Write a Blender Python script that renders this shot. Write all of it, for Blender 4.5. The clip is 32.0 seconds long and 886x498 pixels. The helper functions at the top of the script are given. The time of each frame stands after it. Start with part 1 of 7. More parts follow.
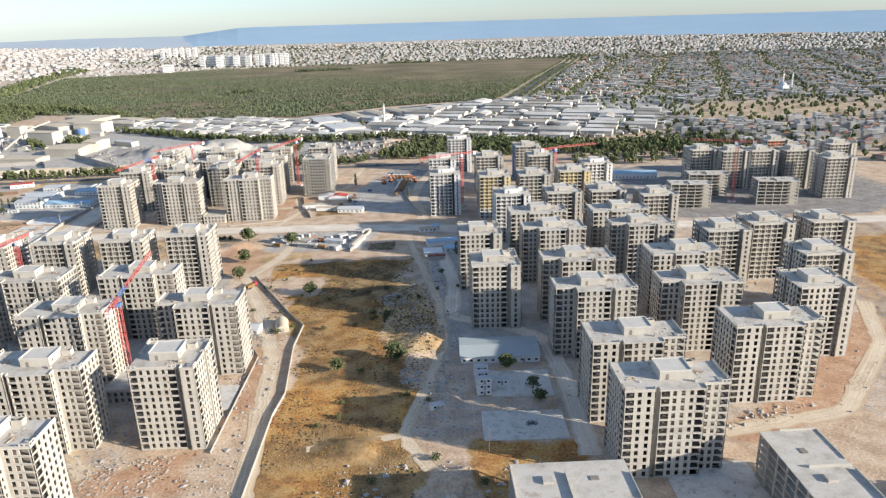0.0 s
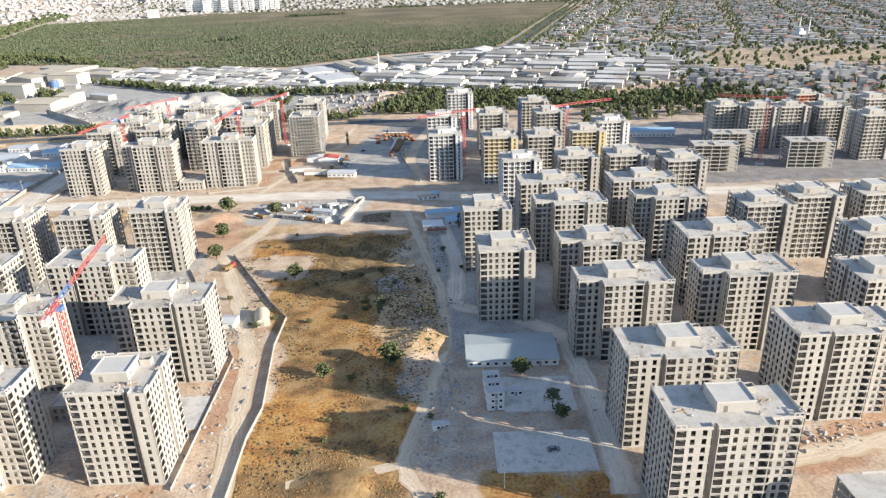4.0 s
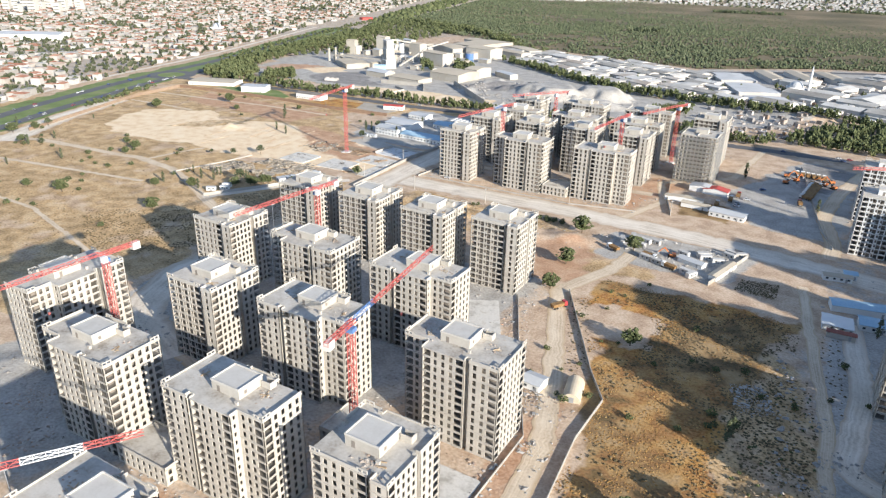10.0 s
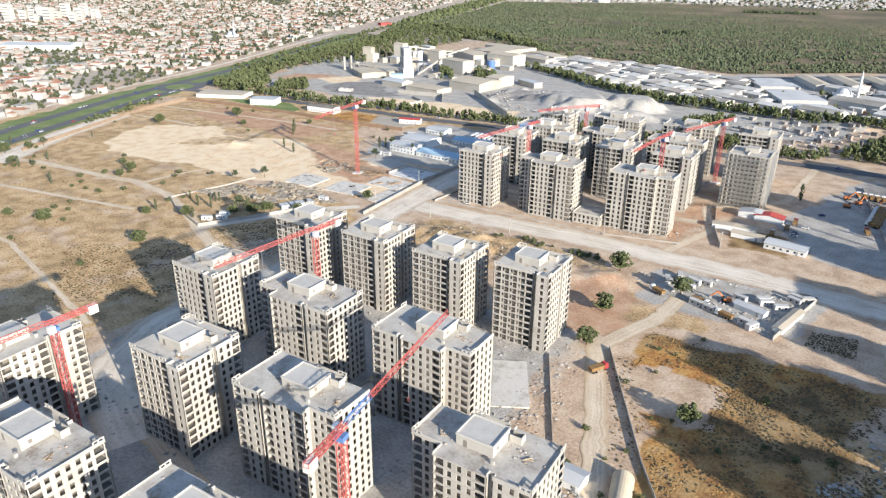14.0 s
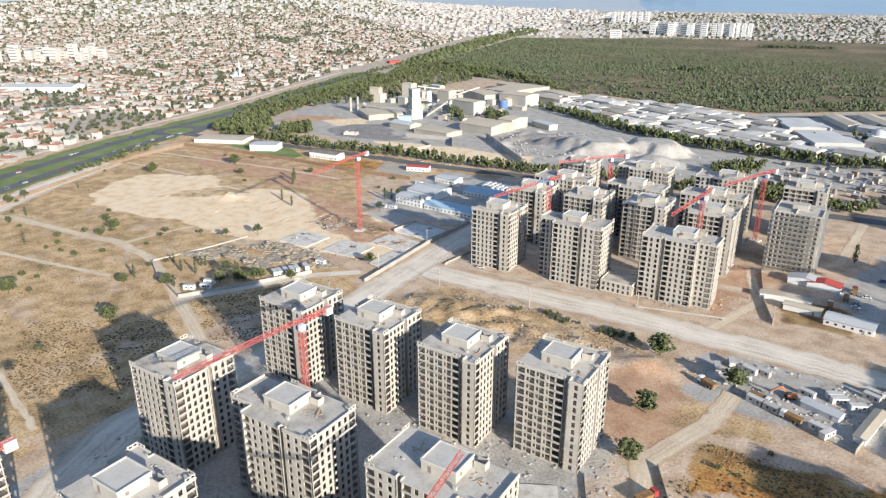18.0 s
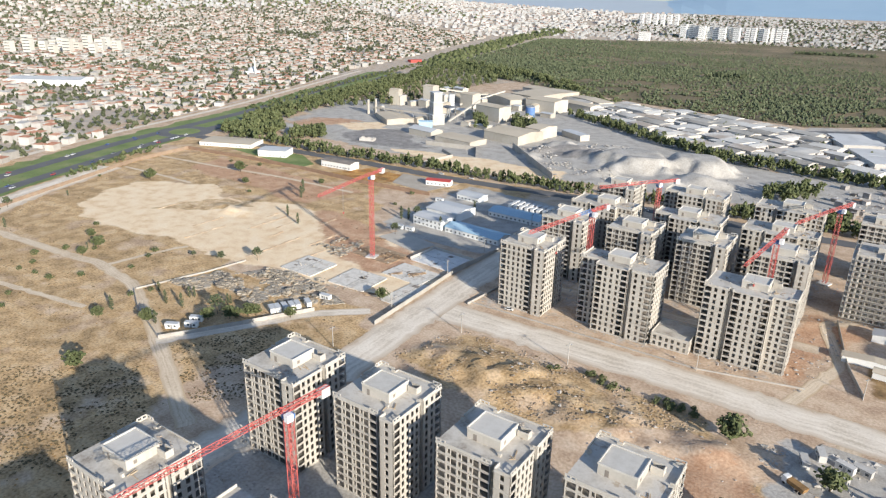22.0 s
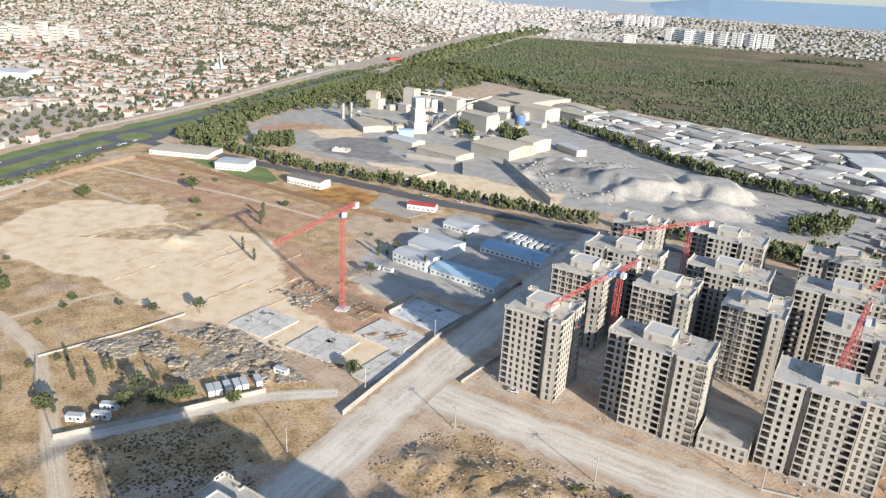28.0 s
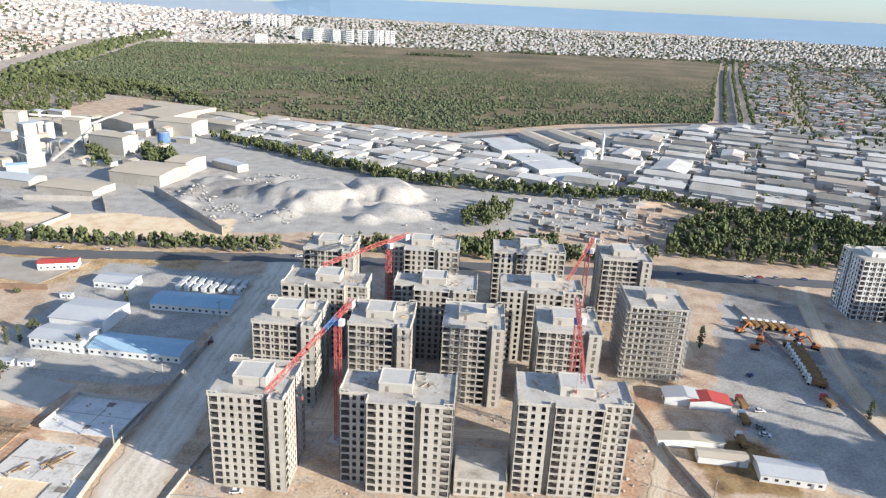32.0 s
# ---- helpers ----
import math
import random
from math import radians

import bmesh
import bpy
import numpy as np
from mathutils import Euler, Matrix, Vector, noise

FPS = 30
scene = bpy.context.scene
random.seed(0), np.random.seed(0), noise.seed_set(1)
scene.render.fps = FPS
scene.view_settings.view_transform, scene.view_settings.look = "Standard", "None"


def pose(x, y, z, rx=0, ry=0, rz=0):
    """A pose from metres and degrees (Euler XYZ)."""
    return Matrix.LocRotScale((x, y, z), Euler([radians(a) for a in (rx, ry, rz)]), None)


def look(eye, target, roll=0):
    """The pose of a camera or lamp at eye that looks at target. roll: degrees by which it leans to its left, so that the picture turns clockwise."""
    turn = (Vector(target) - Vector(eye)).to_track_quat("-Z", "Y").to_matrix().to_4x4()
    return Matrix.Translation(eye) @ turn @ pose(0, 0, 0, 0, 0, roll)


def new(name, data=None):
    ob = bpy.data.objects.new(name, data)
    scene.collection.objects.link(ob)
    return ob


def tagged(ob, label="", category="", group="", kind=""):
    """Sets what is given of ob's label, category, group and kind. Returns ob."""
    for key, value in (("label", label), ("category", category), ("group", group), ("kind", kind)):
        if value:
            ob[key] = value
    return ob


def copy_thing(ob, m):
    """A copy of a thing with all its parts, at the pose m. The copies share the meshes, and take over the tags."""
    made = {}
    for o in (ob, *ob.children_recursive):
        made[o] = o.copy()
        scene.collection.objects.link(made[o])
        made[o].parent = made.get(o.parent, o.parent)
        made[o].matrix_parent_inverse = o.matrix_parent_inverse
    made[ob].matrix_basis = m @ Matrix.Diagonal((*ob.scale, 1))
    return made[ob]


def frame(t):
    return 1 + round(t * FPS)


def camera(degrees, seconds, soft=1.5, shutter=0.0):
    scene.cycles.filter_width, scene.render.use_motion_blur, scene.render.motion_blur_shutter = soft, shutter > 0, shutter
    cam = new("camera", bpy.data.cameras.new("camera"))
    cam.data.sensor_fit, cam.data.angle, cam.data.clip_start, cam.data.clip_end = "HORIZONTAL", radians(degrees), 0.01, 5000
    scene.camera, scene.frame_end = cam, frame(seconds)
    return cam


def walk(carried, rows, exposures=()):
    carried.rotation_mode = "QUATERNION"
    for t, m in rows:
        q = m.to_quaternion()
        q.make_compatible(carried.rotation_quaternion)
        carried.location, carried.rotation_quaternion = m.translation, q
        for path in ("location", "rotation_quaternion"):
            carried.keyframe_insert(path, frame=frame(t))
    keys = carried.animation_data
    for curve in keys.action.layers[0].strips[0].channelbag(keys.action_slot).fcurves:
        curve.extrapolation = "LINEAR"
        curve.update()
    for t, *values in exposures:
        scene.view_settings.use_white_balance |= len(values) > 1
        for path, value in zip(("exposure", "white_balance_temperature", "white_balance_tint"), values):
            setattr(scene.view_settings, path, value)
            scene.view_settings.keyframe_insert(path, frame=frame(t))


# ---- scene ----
cam = camera(65.6, 32.0, soft=1.3)
PATH = [
    (0, (1.509, -2.597, 148.371), (1.56, -0.7, 147.741), -1.6),
    (0.5, (2.214, 3.9, 148.612), (2.267, 5.815, 148.038), -1.6),
    (1, (2.514, 9.605, 148.129), (2.572, 11.558, 147.702), -1.5),
    (1.5, (2.474, 15.483, 147.87), (2.535, 17.436, 147.444), -1.6),
    (2, (2.071, 21.751, 147.663), (2.132, 23.686, 147.161), -1.5),
    (2.5, (1.61, 28.163, 147.567), (1.671, 30.073, 146.977), -1.6),
    (3, (1.329, 34.402, 147.541), (1.389, 36.287, 146.874), -1.5),
    (3.5, (1.171, 40.425, 147.513), (1.23, 42.283, 146.777), -1.7),
    (5.5, (0.044, 65.199, 146.97), (-0.061, 67.03, 146.172), -0.2),
    (6, (-0.009, 71.207, 146.906), (-0.569, 72.951, 146.105), 0.9),
    (6.5, (0.375, 77.42, 146.896), (-0.425, 79.066, 146.088), 1.9),
    (7, (0.094, 83.439, 146.941), (-0.707, 85.086, 146.137), 1.8),
    (7.5, (-0.849, 89.201, 146.919), (-1.65, 90.849, 146.119), 1.8),
    (8, (-2.184, 95.09, 147.002), (-2.987, 96.739, 146.203), 1.7),
    (8.5, (-4.043, 101.046, 147.142), (-4.867, 102.684, 146.344), 1.6),
    (9, (-6.257, 106.815, 147.122), (-7.083, 108.454, 146.328), 1.5),
    (9.5, (-8.545, 112.681, 147.13), (-9.454, 114.274, 146.334), 1.4),
    (10, (-11.132, 118.321, 147.115), (-12.05, 119.911, 146.32), 1.4),
    (10.5, (-13.659, 123.765, 147.16), (-14.605, 125.338, 146.366), 1.3),
    (11, (-16.25, 129.325, 147.238), (-17.199, 130.897, 146.445), 1.2),
    (11.5, (-18.878, 134.698, 147.283), (-19.829, 136.269, 146.49), 1.1),
    (12, (-21.894, 140.046, 147.29), (-22.845, 141.617, 146.498), 1.0),
    (12.5, (-25.061, 145.344, 147.233), (-26.013, 146.916, 146.443), 0.9),
    (13, (-28.149, 150.635, 147.036), (-29.102, 152.207, 146.247), 0.9),
    (13.5, (-31.507, 156.164, 146.863), (-32.471, 157.728, 146.073), 0.7),
    (14, (-35.076, 161.786, 146.74), (-36.049, 163.345, 145.951), 0.5),
    (14.5, (-38.231, 167.354, 146.801), (-39.207, 168.913, 146.018), 0.3),
    (15, (-41.506, 172.899, 146.971), (-42.484, 174.458, 146.187), 0.1),
    (15.5, (-44.677, 178.264, 147.294), (-45.666, 179.838, 146.555), -0.1),
    (17.5, (-58.19, 198.831, 148.553), (-59.203, 200.407, 147.851), 0.0),
    (18, (-62.176, 204.3, 148.689), (-63.193, 205.872, 147.985), -0.0),
    (18.5, (-66.385, 209.972, 148.711), (-67.405, 211.543, 148.009), 0.1),
    (19, (-70.502, 215.591, 148.709), (-71.523, 217.161, 148.009), 0.2),
    (19.5, (-74.659, 221.107, 148.76), (-75.684, 222.676, 148.061), 0.3),
    (20, (-78.984, 226.716, 148.848), (-80.017, 228.278, 148.147), 0.5),
    (20.5, (-83.286, 232.358, 148.926), (-84.34, 233.906, 148.222), 0.8),
    (21, (-87.613, 238.068, 148.912), (-88.667, 239.614, 148.206), 1.0),
    (21.5, (-91.906, 243.591, 148.843), (-92.959, 245.137, 148.135), 1.1),
    (22, (-96.219, 248.976, 148.751), (-97.272, 250.52, 148.04), 1.2),
    (22.5, (-100.559, 254.089, 148.77), (-101.611, 255.633, 148.058), 1.6),
    (23, (-104.715, 258.897, 148.893), (-105.767, 260.441, 148.18), 2.1),
    (23.5, (-108.564, 263.403, 149.051), (-109.615, 264.948, 148.337), 2.5),
    (24, (-112.226, 268.042, 149.254), (-113.276, 269.587, 148.539), 2.8),
    (24.5, (-116.041, 272.888, 149.359), (-117.092, 274.431, 148.642), 3.1),
    (25, (-119.997, 277.897, 149.492), (-121.048, 279.439, 148.772), 3.4),
    (25.5, (-124.123, 282.829, 149.544), (-125.175, 284.37, 148.824), 3.5),
    (27.5, (-140.289, 303.542, 148.667), (-141.303, 305.107, 147.945), 3.0),
    (28, (-144.301, 308.556, 148.814), (-145.291, 310.137, 148.093), 2.9),
    (28.5, (-147.991, 313.603, 149.034), (-148.914, 315.225, 148.316), 2.8),
    (29, (-152.043, 318.539, 149.275), (-152.875, 320.211, 148.56), 2.7),
    (29.5, (-155.985, 323.456, 149.505), (-156.775, 325.149, 148.79), 2.5),
    (30, (-159.413, 328.548, 149.652), (-160.203, 330.239, 148.934), 2.6),
    (30.5, (-162.399, 334.285, 149.653), (-162.976, 336.063, 148.943), 2.4),
    (31, (-165.915, 339.768, 149.58), (-166.296, 341.603, 148.881), 2.3),
    (31.5, (-168.777, 344.459, 149.381), (-169.007, 346.321, 148.689), 2.6),
    (32, (-171.437, 348.148, 149.141), (-171.534, 350.026, 148.463), 2.8),
]
walk(cam, [(t, look(eye, target, roll)) for t, eye, target, roll in PATH], exposures=[(0, .94, 6500, 10), (1, .84, 6500, 10), (2, .84, 6500, 10), (3, 1.04, 6490, 10), (6, 1.18, 6470, 10), (7, 1.05, 6420, 10), (8, .98, 6350, 10), (11, .98, 6290, 10), (14, .98, 6290, 10), (20, .79, 6370, 10), (29, .82, 6350, 10), (31, .9, 6320, 10), (32, 1.03, 6280, 10)])

# ---- light ----
SUN_AZ, SUN_EL = math.atan2(-0.41, 0.97), radians(17.5)
SUN_DIR = Vector((math.cos(SUN_AZ) * math.cos(SUN_EL), math.sin(SUN_AZ) * math.cos(SUN_EL), math.sin(SUN_EL)))
world = bpy.data.worlds.new("world")
scene.world = world
world.use_nodes = True
wn = world.node_tree
sky = wn.nodes.new("ShaderNodeTexSky")
sky.sky_type, sky.sun_disc = "NISHITA", False
sky.sun_elevation, sky.sun_rotation = SUN_EL, math.pi / 2 - SUN_AZ
sky.air_density, sky.dust_density, sky.ozone_density = 1.1, 0.25, 3.6
paler = wn.nodes.new("ShaderNodeHueSaturation")
paler.inputs["Saturation"].default_value = 0.62
cool = wn.nodes.new("ShaderNodeMix")
cool.data_type, cool.blend_type = "RGBA", "MULTIPLY"
cool.inputs[0].default_value, cool.inputs[7].default_value = 1.0, (0.85, 0.985, 1.15, 1)
wn.links.new(sky.outputs[0], paler.inputs["Color"])
wn.links.new(paler.outputs[0], cool.inputs[6])
wn.links.new(cool.outputs[2], wn.nodes["Background"].inputs[0])
wn.nodes["Background"].inputs[1].default_value = 0.094
sun = new("sun", bpy.data.lights.new("sun", "SUN"))
sun.data.energy, sun.data.angle, sun.data.color = 4.7, radians(0.6), (1.0, 0.915, 0.785)
sun.matrix_world = look(SUN_DIR * 100, (0, 0, 0))


# ---- materials ----
def material(name, colours, scale=0.5, fine=6.0, rough=0.9, bump=0.2, metal=0.0, island=0.0, objects=0.0, contrast=0.5, streak=0.0, spec=0.3):
    """Noise at two scales between colours, with variation per object or per island."""
    m = bpy.data.materials.new(name)
    m.use_nodes = True
    n, ln = m.node_tree.nodes, m.node_tree.links
    bsdf = n["Principled BSDF"]
    co = n.new("ShaderNodeTexCoord")
    geo = n.new("ShaderNodeNewGeometry")
    a, b = n.new("ShaderNodeTexNoise"), n.new("ShaderNodeTexNoise")
    a.inputs["Scale"].default_value, a.inputs["Detail"].default_value = scale, 5
    b.inputs["Scale"].default_value, b.inputs["Detail"].default_value = fine, 4
    ln.new(geo.outputs["Position"], a.inputs["Vector"])
    ln.new(geo.outputs["Position"], b.inputs["Vector"])
    mix = n.new("ShaderNodeMath")
    mix.operation = "MULTIPLY_ADD"
    ln.new(b.outputs[0], mix.inputs[0])
    mix.inputs[1].default_value = 0.45
    ln.new(a.outputs[0], mix.inputs[2])
    last = mix.outputs[0]
    shift = 0.22
    if streak:
        s = n.new("ShaderNodeTexNoise")
        st = n.new("ShaderNodeMapping")
        st.inputs["Scale"].default_value = (1.2, 1.2, 0.06)
        ln.new(geo.outputs["Position"], st.inputs[0])
        ln.new(st.outputs[0], s.inputs["Vector"])
        s.inputs["Scale"].default_value, s.inputs["Detail"].default_value = 1.0, 3
        ad = n.new("ShaderNodeMath")
        ad.operation = "MULTIPLY_ADD"
        ln.new(s.outputs[0], ad.inputs[0])
        ad.inputs[1].default_value = streak
        ln.new(last, ad.inputs[2])
        last = ad.outputs[0]
        shift += streak / 2
    for on, src in ((island, geo.outputs["Random Per Island"]), (objects, None)):
        if on:
            if src is None:
                src = n.new("ShaderNodeObjectInfo").outputs["Random"]
            ad = n.new("ShaderNodeMath")
            ad.operation = "MULTIPLY_ADD"
            ln.new(src, ad.inputs[0])
            ad.inputs[1].default_value = on
            ln.new(last, ad.inputs[2])
            last = ad.outputs[0]
            shift += on / 2
    ramp = n.new("ShaderNodeValToRGB")
    lo, hi = 0.5 + shift - contrast / 2, 0.5 + shift + contrast / 2
    ma = n.new("ShaderNodeMapRange")
    ma.inputs["From Min"].default_value, ma.inputs["From Max"].default_value = lo, hi
    ln.new(last, ma.inputs[0])
    ln.new(ma.outputs[0], ramp.inputs[0])
    el = ramp.color_ramp.elements
    for i, c in enumerate(colours):
        e = el[i] if i < 2 else el.new(1)
        e.color = (*c, 1)
    for i in range(len(colours)):
        el[i].position = i / (len(colours) - 1)
    for i, c in enumerate(colours):
        el[i].color = (*c, 1)
    ln.new(ramp.outputs[0], bsdf.inputs["Base Color"])
    bsdf.inputs["Roughness"].default_value = rough
    bsdf.inputs["Metallic"].default_value = metal
    bsdf.inputs["Specular IOR Level"].default_value = spec
    if bump:
        bp = n.new("ShaderNodeBump")
        bp.inputs["Strength"].default_value = bump
        bp.inputs["Distance"].default_value = 0.3 / fine
        ln.new(b.outputs[0], bp.inputs["Height"])
        ln.new(bp.outputs[0], bsdf.inputs["Normal"])
    return m


CONCRETE = material("raw concrete", [(.348, .321, .280), (.456, .423, .371), (.536, .503, .446)], .12, 1.5, streak=.35, contrast=.8, objects=.2)
SLAB = material("slab edge concrete", [(.432, .404, .357), (.517, .489, .437)], .3, 2.0, contrast=.7)
ROOFC = material("roof screed", [(.257, .223, .185), (.399, .366, .318), (.484, .451, .399), (.541, .513, .465), (.389, .332, .266)], .2, 1.3, contrast=.62, objects=.15)
SCREED = material("smooth lift house screed", [(.437, .414, .372), (.516, .493, .451), (.558, .539, .502)], .3, 1.6, contrast=.7, objects=.2)
CEMENT = material("cement plant concrete", [(.34, .30, .245), (.44, .405, .345), (.53, .50, .45)], .04, .4, contrast=.8, objects=.3)
# Block brown kept dark, so rooms and hole panels carry their shade in colour.
BRICKY = material("block brown and hole shade", [(.17, .15, .13), (.27, .235, .20)], .2, 2.0, contrast=.7)
# Inner floors coloured dark, so the shade behind open windows is in the colour.
FLOORD = material("shade-dark floors and joints", [(.17, .155, .135), (.27, .25, .22)], .2, 2.0, contrast=.7)
WHITEP = material("white render", [(.64, .635, .62), (.74, .735, .72)], .1, 1.0, streak=.2, contrast=.8)
YELLOWP = material("yellow render", [(.58, .45, .22), (.66, .53, .29)], .1, 1.0, contrast=.8)
ORANGEP = material("orange render", [(.55, .14, .05), (.65, .20, .08)], .1, 1.0, contrast=.8)
DARKP = material("dark grey render", [(.10, .11, .13), (.15, .16, .18)], .1, 1.0, contrast=.8)
REDM = material("red crane paint", [(.42, .085, .075), (.53, .15, .13)], .3, 2.0, rough=.5, bump=0, contrast=.8)
BLUEM = material("blue crane paint", [(.08, .16, .36), (.13, .23, .45)], .3, 2.0, rough=.5, bump=0)
WHITEM = material("white crane paint", [(.7, .7, .7), (.8, .8, .8)], .3, 2.0, rough=.5, bump=0)
GREYM = material("grey metal", [(.25, .26, .27), (.38, .39, .40)], .3, 2.0, rough=.6, metal=.3, bump=0)


# ---- mesh helpers ----
def mesh(name, verts, faces, mats, idx=None):
    me = bpy.data.meshes.new(name)
    me.from_pydata([tuple(v) for v in verts], [], faces)
    for m in mats if isinstance(mats, (list, tuple)) else [mats]:
        me.materials.append(m)
    if idx is not None:
        me.polygons.foreach_set("material_index", np.array(idx, dtype=np.int32))
    me.update()
    return me


class Shape:
    """Gathers boxes, prisms and beams into one mesh."""

    def __init__(self):
        self.v, self.f, self.i = [], [], []

    def poly(self, pts, faces, i=0):
        k = len(self.v)
        self.v += [tuple(p) for p in pts]
        self.f += [tuple(k + a for a in f) for f in faces]
        self.i += [i] * len(faces)
        return self

    def hexa(self, p, i=0):
        return self.poly(p, [(3, 2, 1, 0), (4, 5, 6, 7), (0, 1, 5, 4), (1, 2, 6, 5), (2, 3, 7, 6), (3, 0, 4, 7)], i)

    def box(self, x0, y0, z0, x1, y1, z1, i=0):
        return self.hexa([(x0, y0, z0), (x1, y0, z0), (x1, y1, z0), (x0, y1, z0), (x0, y0, z1), (x1, y0, z1), (x1, y1, z1), (x0, y1, z1)], i)

    def beam(self, a, b, r=.1, i=0):
        a, b = Vector(a), Vector(b)
        d = (b - a).normalized()
        u = d.cross(Vector((0, 0, 1) if abs(d.z) < .9 else (1, 0, 0))).normalized() * r
        w = d.cross(u).normalized() * r
        return self.hexa([a - u - w, a + u - w, a + u + w, a - u + w, b - u - w, b + u - w, b + u + w, b - u + w], i)

    def prism(self, pts, z0, z1, i=0):
        n = len(pts)
        v = [(x, y, z0) for x, y in pts] + [(x, y, z1) for x, y in pts]
        f = [tuple(range(n))[::-1], tuple(range(n, 2 * n))] + [(k, (k + 1) % n, n + (k + 1) % n, n + k) for k in range(n)]
        return self.poly(v, f, i)

    def weld(self):
        """Joins corners that lie on one another, so that touching blocks become one body."""
        seen, to, v = {}, [], []
        for p in self.v:
            key = tuple(round(c, 3) for c in p)
            if key not in seen:
                seen[key] = len(v)
                v.append(p)
            to.append(seen[key])
        self.v, self.f = v, [tuple(to[a] for a in f) for f in self.f]
        return self

    def mesh(self, name, mats):
        return mesh(name, self.v, self.f, mats, self.i)


def part(name, shape, mats, parent, label="", at=(0, 0, 0)):
    me = shape.mesh(name, mats) if isinstance(shape, Shape) else shape
    ob = new(name, me)
    ob.parent = parent
    ob.location = at
    return tagged(ob, label)


def at_pose(x, y, z=0.0, turn=0.0):
    return pose(x, y, z, 0, 0, turn)

# ---- ground ----
def ground_material():
    m = bpy.data.materials.new("mixed ground")
    m.use_nodes = True
    n, ln = m.node_tree.nodes, m.node_tree.links
    bsdf = n["Principled BSDF"]
    bsdf.inputs["Roughness"].default_value = .95
    bsdf.inputs["Specular IOR Level"].default_value = .15
    pos = n.new("ShaderNodeNewGeometry").outputs["Position"]

    def noise_of(scale, detail=6):
        a = n.new("ShaderNodeTexNoise")
        a.inputs["Scale"].default_value, a.inputs["Detail"].default_value = scale, detail
        ln.new(pos, a.inputs["Vector"])
        return a.outputs[0]

    def ramp_of(fac, stops):
        r = n.new("ShaderNodeValToRGB")
        el = r.color_ramp.elements
        for k in range(len(stops) - 2):
            el.new(.5)
        for e, (p, c) in zip(el, stops):
            e.position, e.color = p, (*c, 1)
        ln.new(fac, r.inputs[0])
        return r.outputs[0]

    def mix(f, a, b):
        x = n.new("ShaderNodeMix")
        x.data_type = "RGBA"
        if isinstance(f, float):
            x.inputs[0].default_value = f
        else:
            ln.new(f, x.inputs[0])
        ln.new(a, x.inputs[6])
        ln.new(b, x.inputs[7])
        return x.outputs[2]

    big, mid, fine = noise_of(.018), noise_of(.11), noise_of(.9)
    dirt = mix(.45, ramp_of(mid, [(.37, (.38, .255, .17)), (.5, (.535, .385, .265)), (.63, (.65, .51, .38))]), ramp_of(fine, [(.35, (.34, .25, .17)), (.65, (.66, .53, .40))]))
    grass = mix(.5, ramp_of(mid, [(.35, (.12, .095, .05)), (.43, (.33, .125, .04)), (.52, (.50, .265, .075)), (.60, (.56, .345, .12)), (.68, (.46, .32, .17))]), ramp_of(fine, [(.36, (.09, .07, .035)), (.47, (.40, .20, .06)), (.66, (.58, .37, .17))]))
    gravel = mix(.5, ramp_of(mid, [(.35, (.31, .29, .26)), (.5, (.43, .405, .365)), (.66, (.53, .505, .465))]), ramp_of(fine, [(.36, (.27, .25, .225)), (.64, (.52, .495, .455))]))
    sand = mix(.4, ramp_of(mid, [(.36, (.66, .47, .29)), (.5, (.80, .64, .44)), (.64, (.84, .71, .53))]), ramp_of(fine, [(.36, (.64, .46, .28)), (.64, (.80, .65, .45))]))
    patch = ramp_of(big, [(.40, (0, 0, 0)), (.58, (1, 1, 1))])
    grass = mix(patch, grass, mix(.7, grass, ramp_of(mid, [(.36, (.10, .085, .05)), (.64, (.33, .25, .15))])))
    at = n.new("ShaderNodeAttribute")
    at.attribute_name = "soil"
    sep = n.new("ShaderNodeSeparateColor")
    ln.new(at.outputs["Color"], sep.inputs[0])
    wobble = noise_of(.25, 7)

    def sharpen(out):
        add = n.new("ShaderNodeMath")
        add.operation = "ADD"
        ln.new(out, add.inputs[0])
        ln.new(wobble, add.inputs[1])
        mr = n.new("ShaderNodeMapRange")
        mr.inputs["From Min"].default_value, mr.inputs["From Max"].default_value = .8, 1.2
        ln.new(add.outputs[0], mr.inputs[0])
        return mr.outputs[0]

    dry = mix(.5, ramp_of(mid, [(.40, (.31, .215, .12)), (.5, (.55, .375, .20)), (.60, (.65, .495, .315))]), ramp_of(fine, [(.39, (.20, .145, .075)), (.5, (.55, .365, .185)), (.62, (.67, .50, .30))]))
    blotch = noise_of(.035, 8)
    dry = mix(ramp_of(blotch, [(.46, (0, 0, 0)), (.54, (.6, .6, .6))]), dry, mix(.5, dry, ramp_of(mid, [(.36, (.16, .12, .065)), (.64, (.36, .24, .12))])))
    dry = mix(ramp_of(noise_of(.05, 7), [(.54, (0, 0, 0)), (.64, (.7, .7, .7))]), dry, dirt)
    col = mix(sharpen(at.outputs["Alpha"]), dirt, dry)
    col = mix(sharpen(sep.outputs[0]), col, grass)
    col = mix(sharpen(sep.outputs[1]), col, gravel)
    col = mix(sharpen(sep.outputs[2]), col, sand)
    at2 = n.new("ShaderNodeAttribute")
    at2.attribute_name = "earth"
    sep2 = n.new("ShaderNodeSeparateColor")
    ln.new(at2.outputs["Color"], sep2.inputs[0])
    red = mix(.5, ramp_of(mid, [(.36, (.36, .20, .115)), (.5, (.50, .30, .185)), (.64, (.58, .40, .27))]), ramp_of(fine, [(.36, (.34, .20, .12)), (.64, (.58, .40, .27))]))
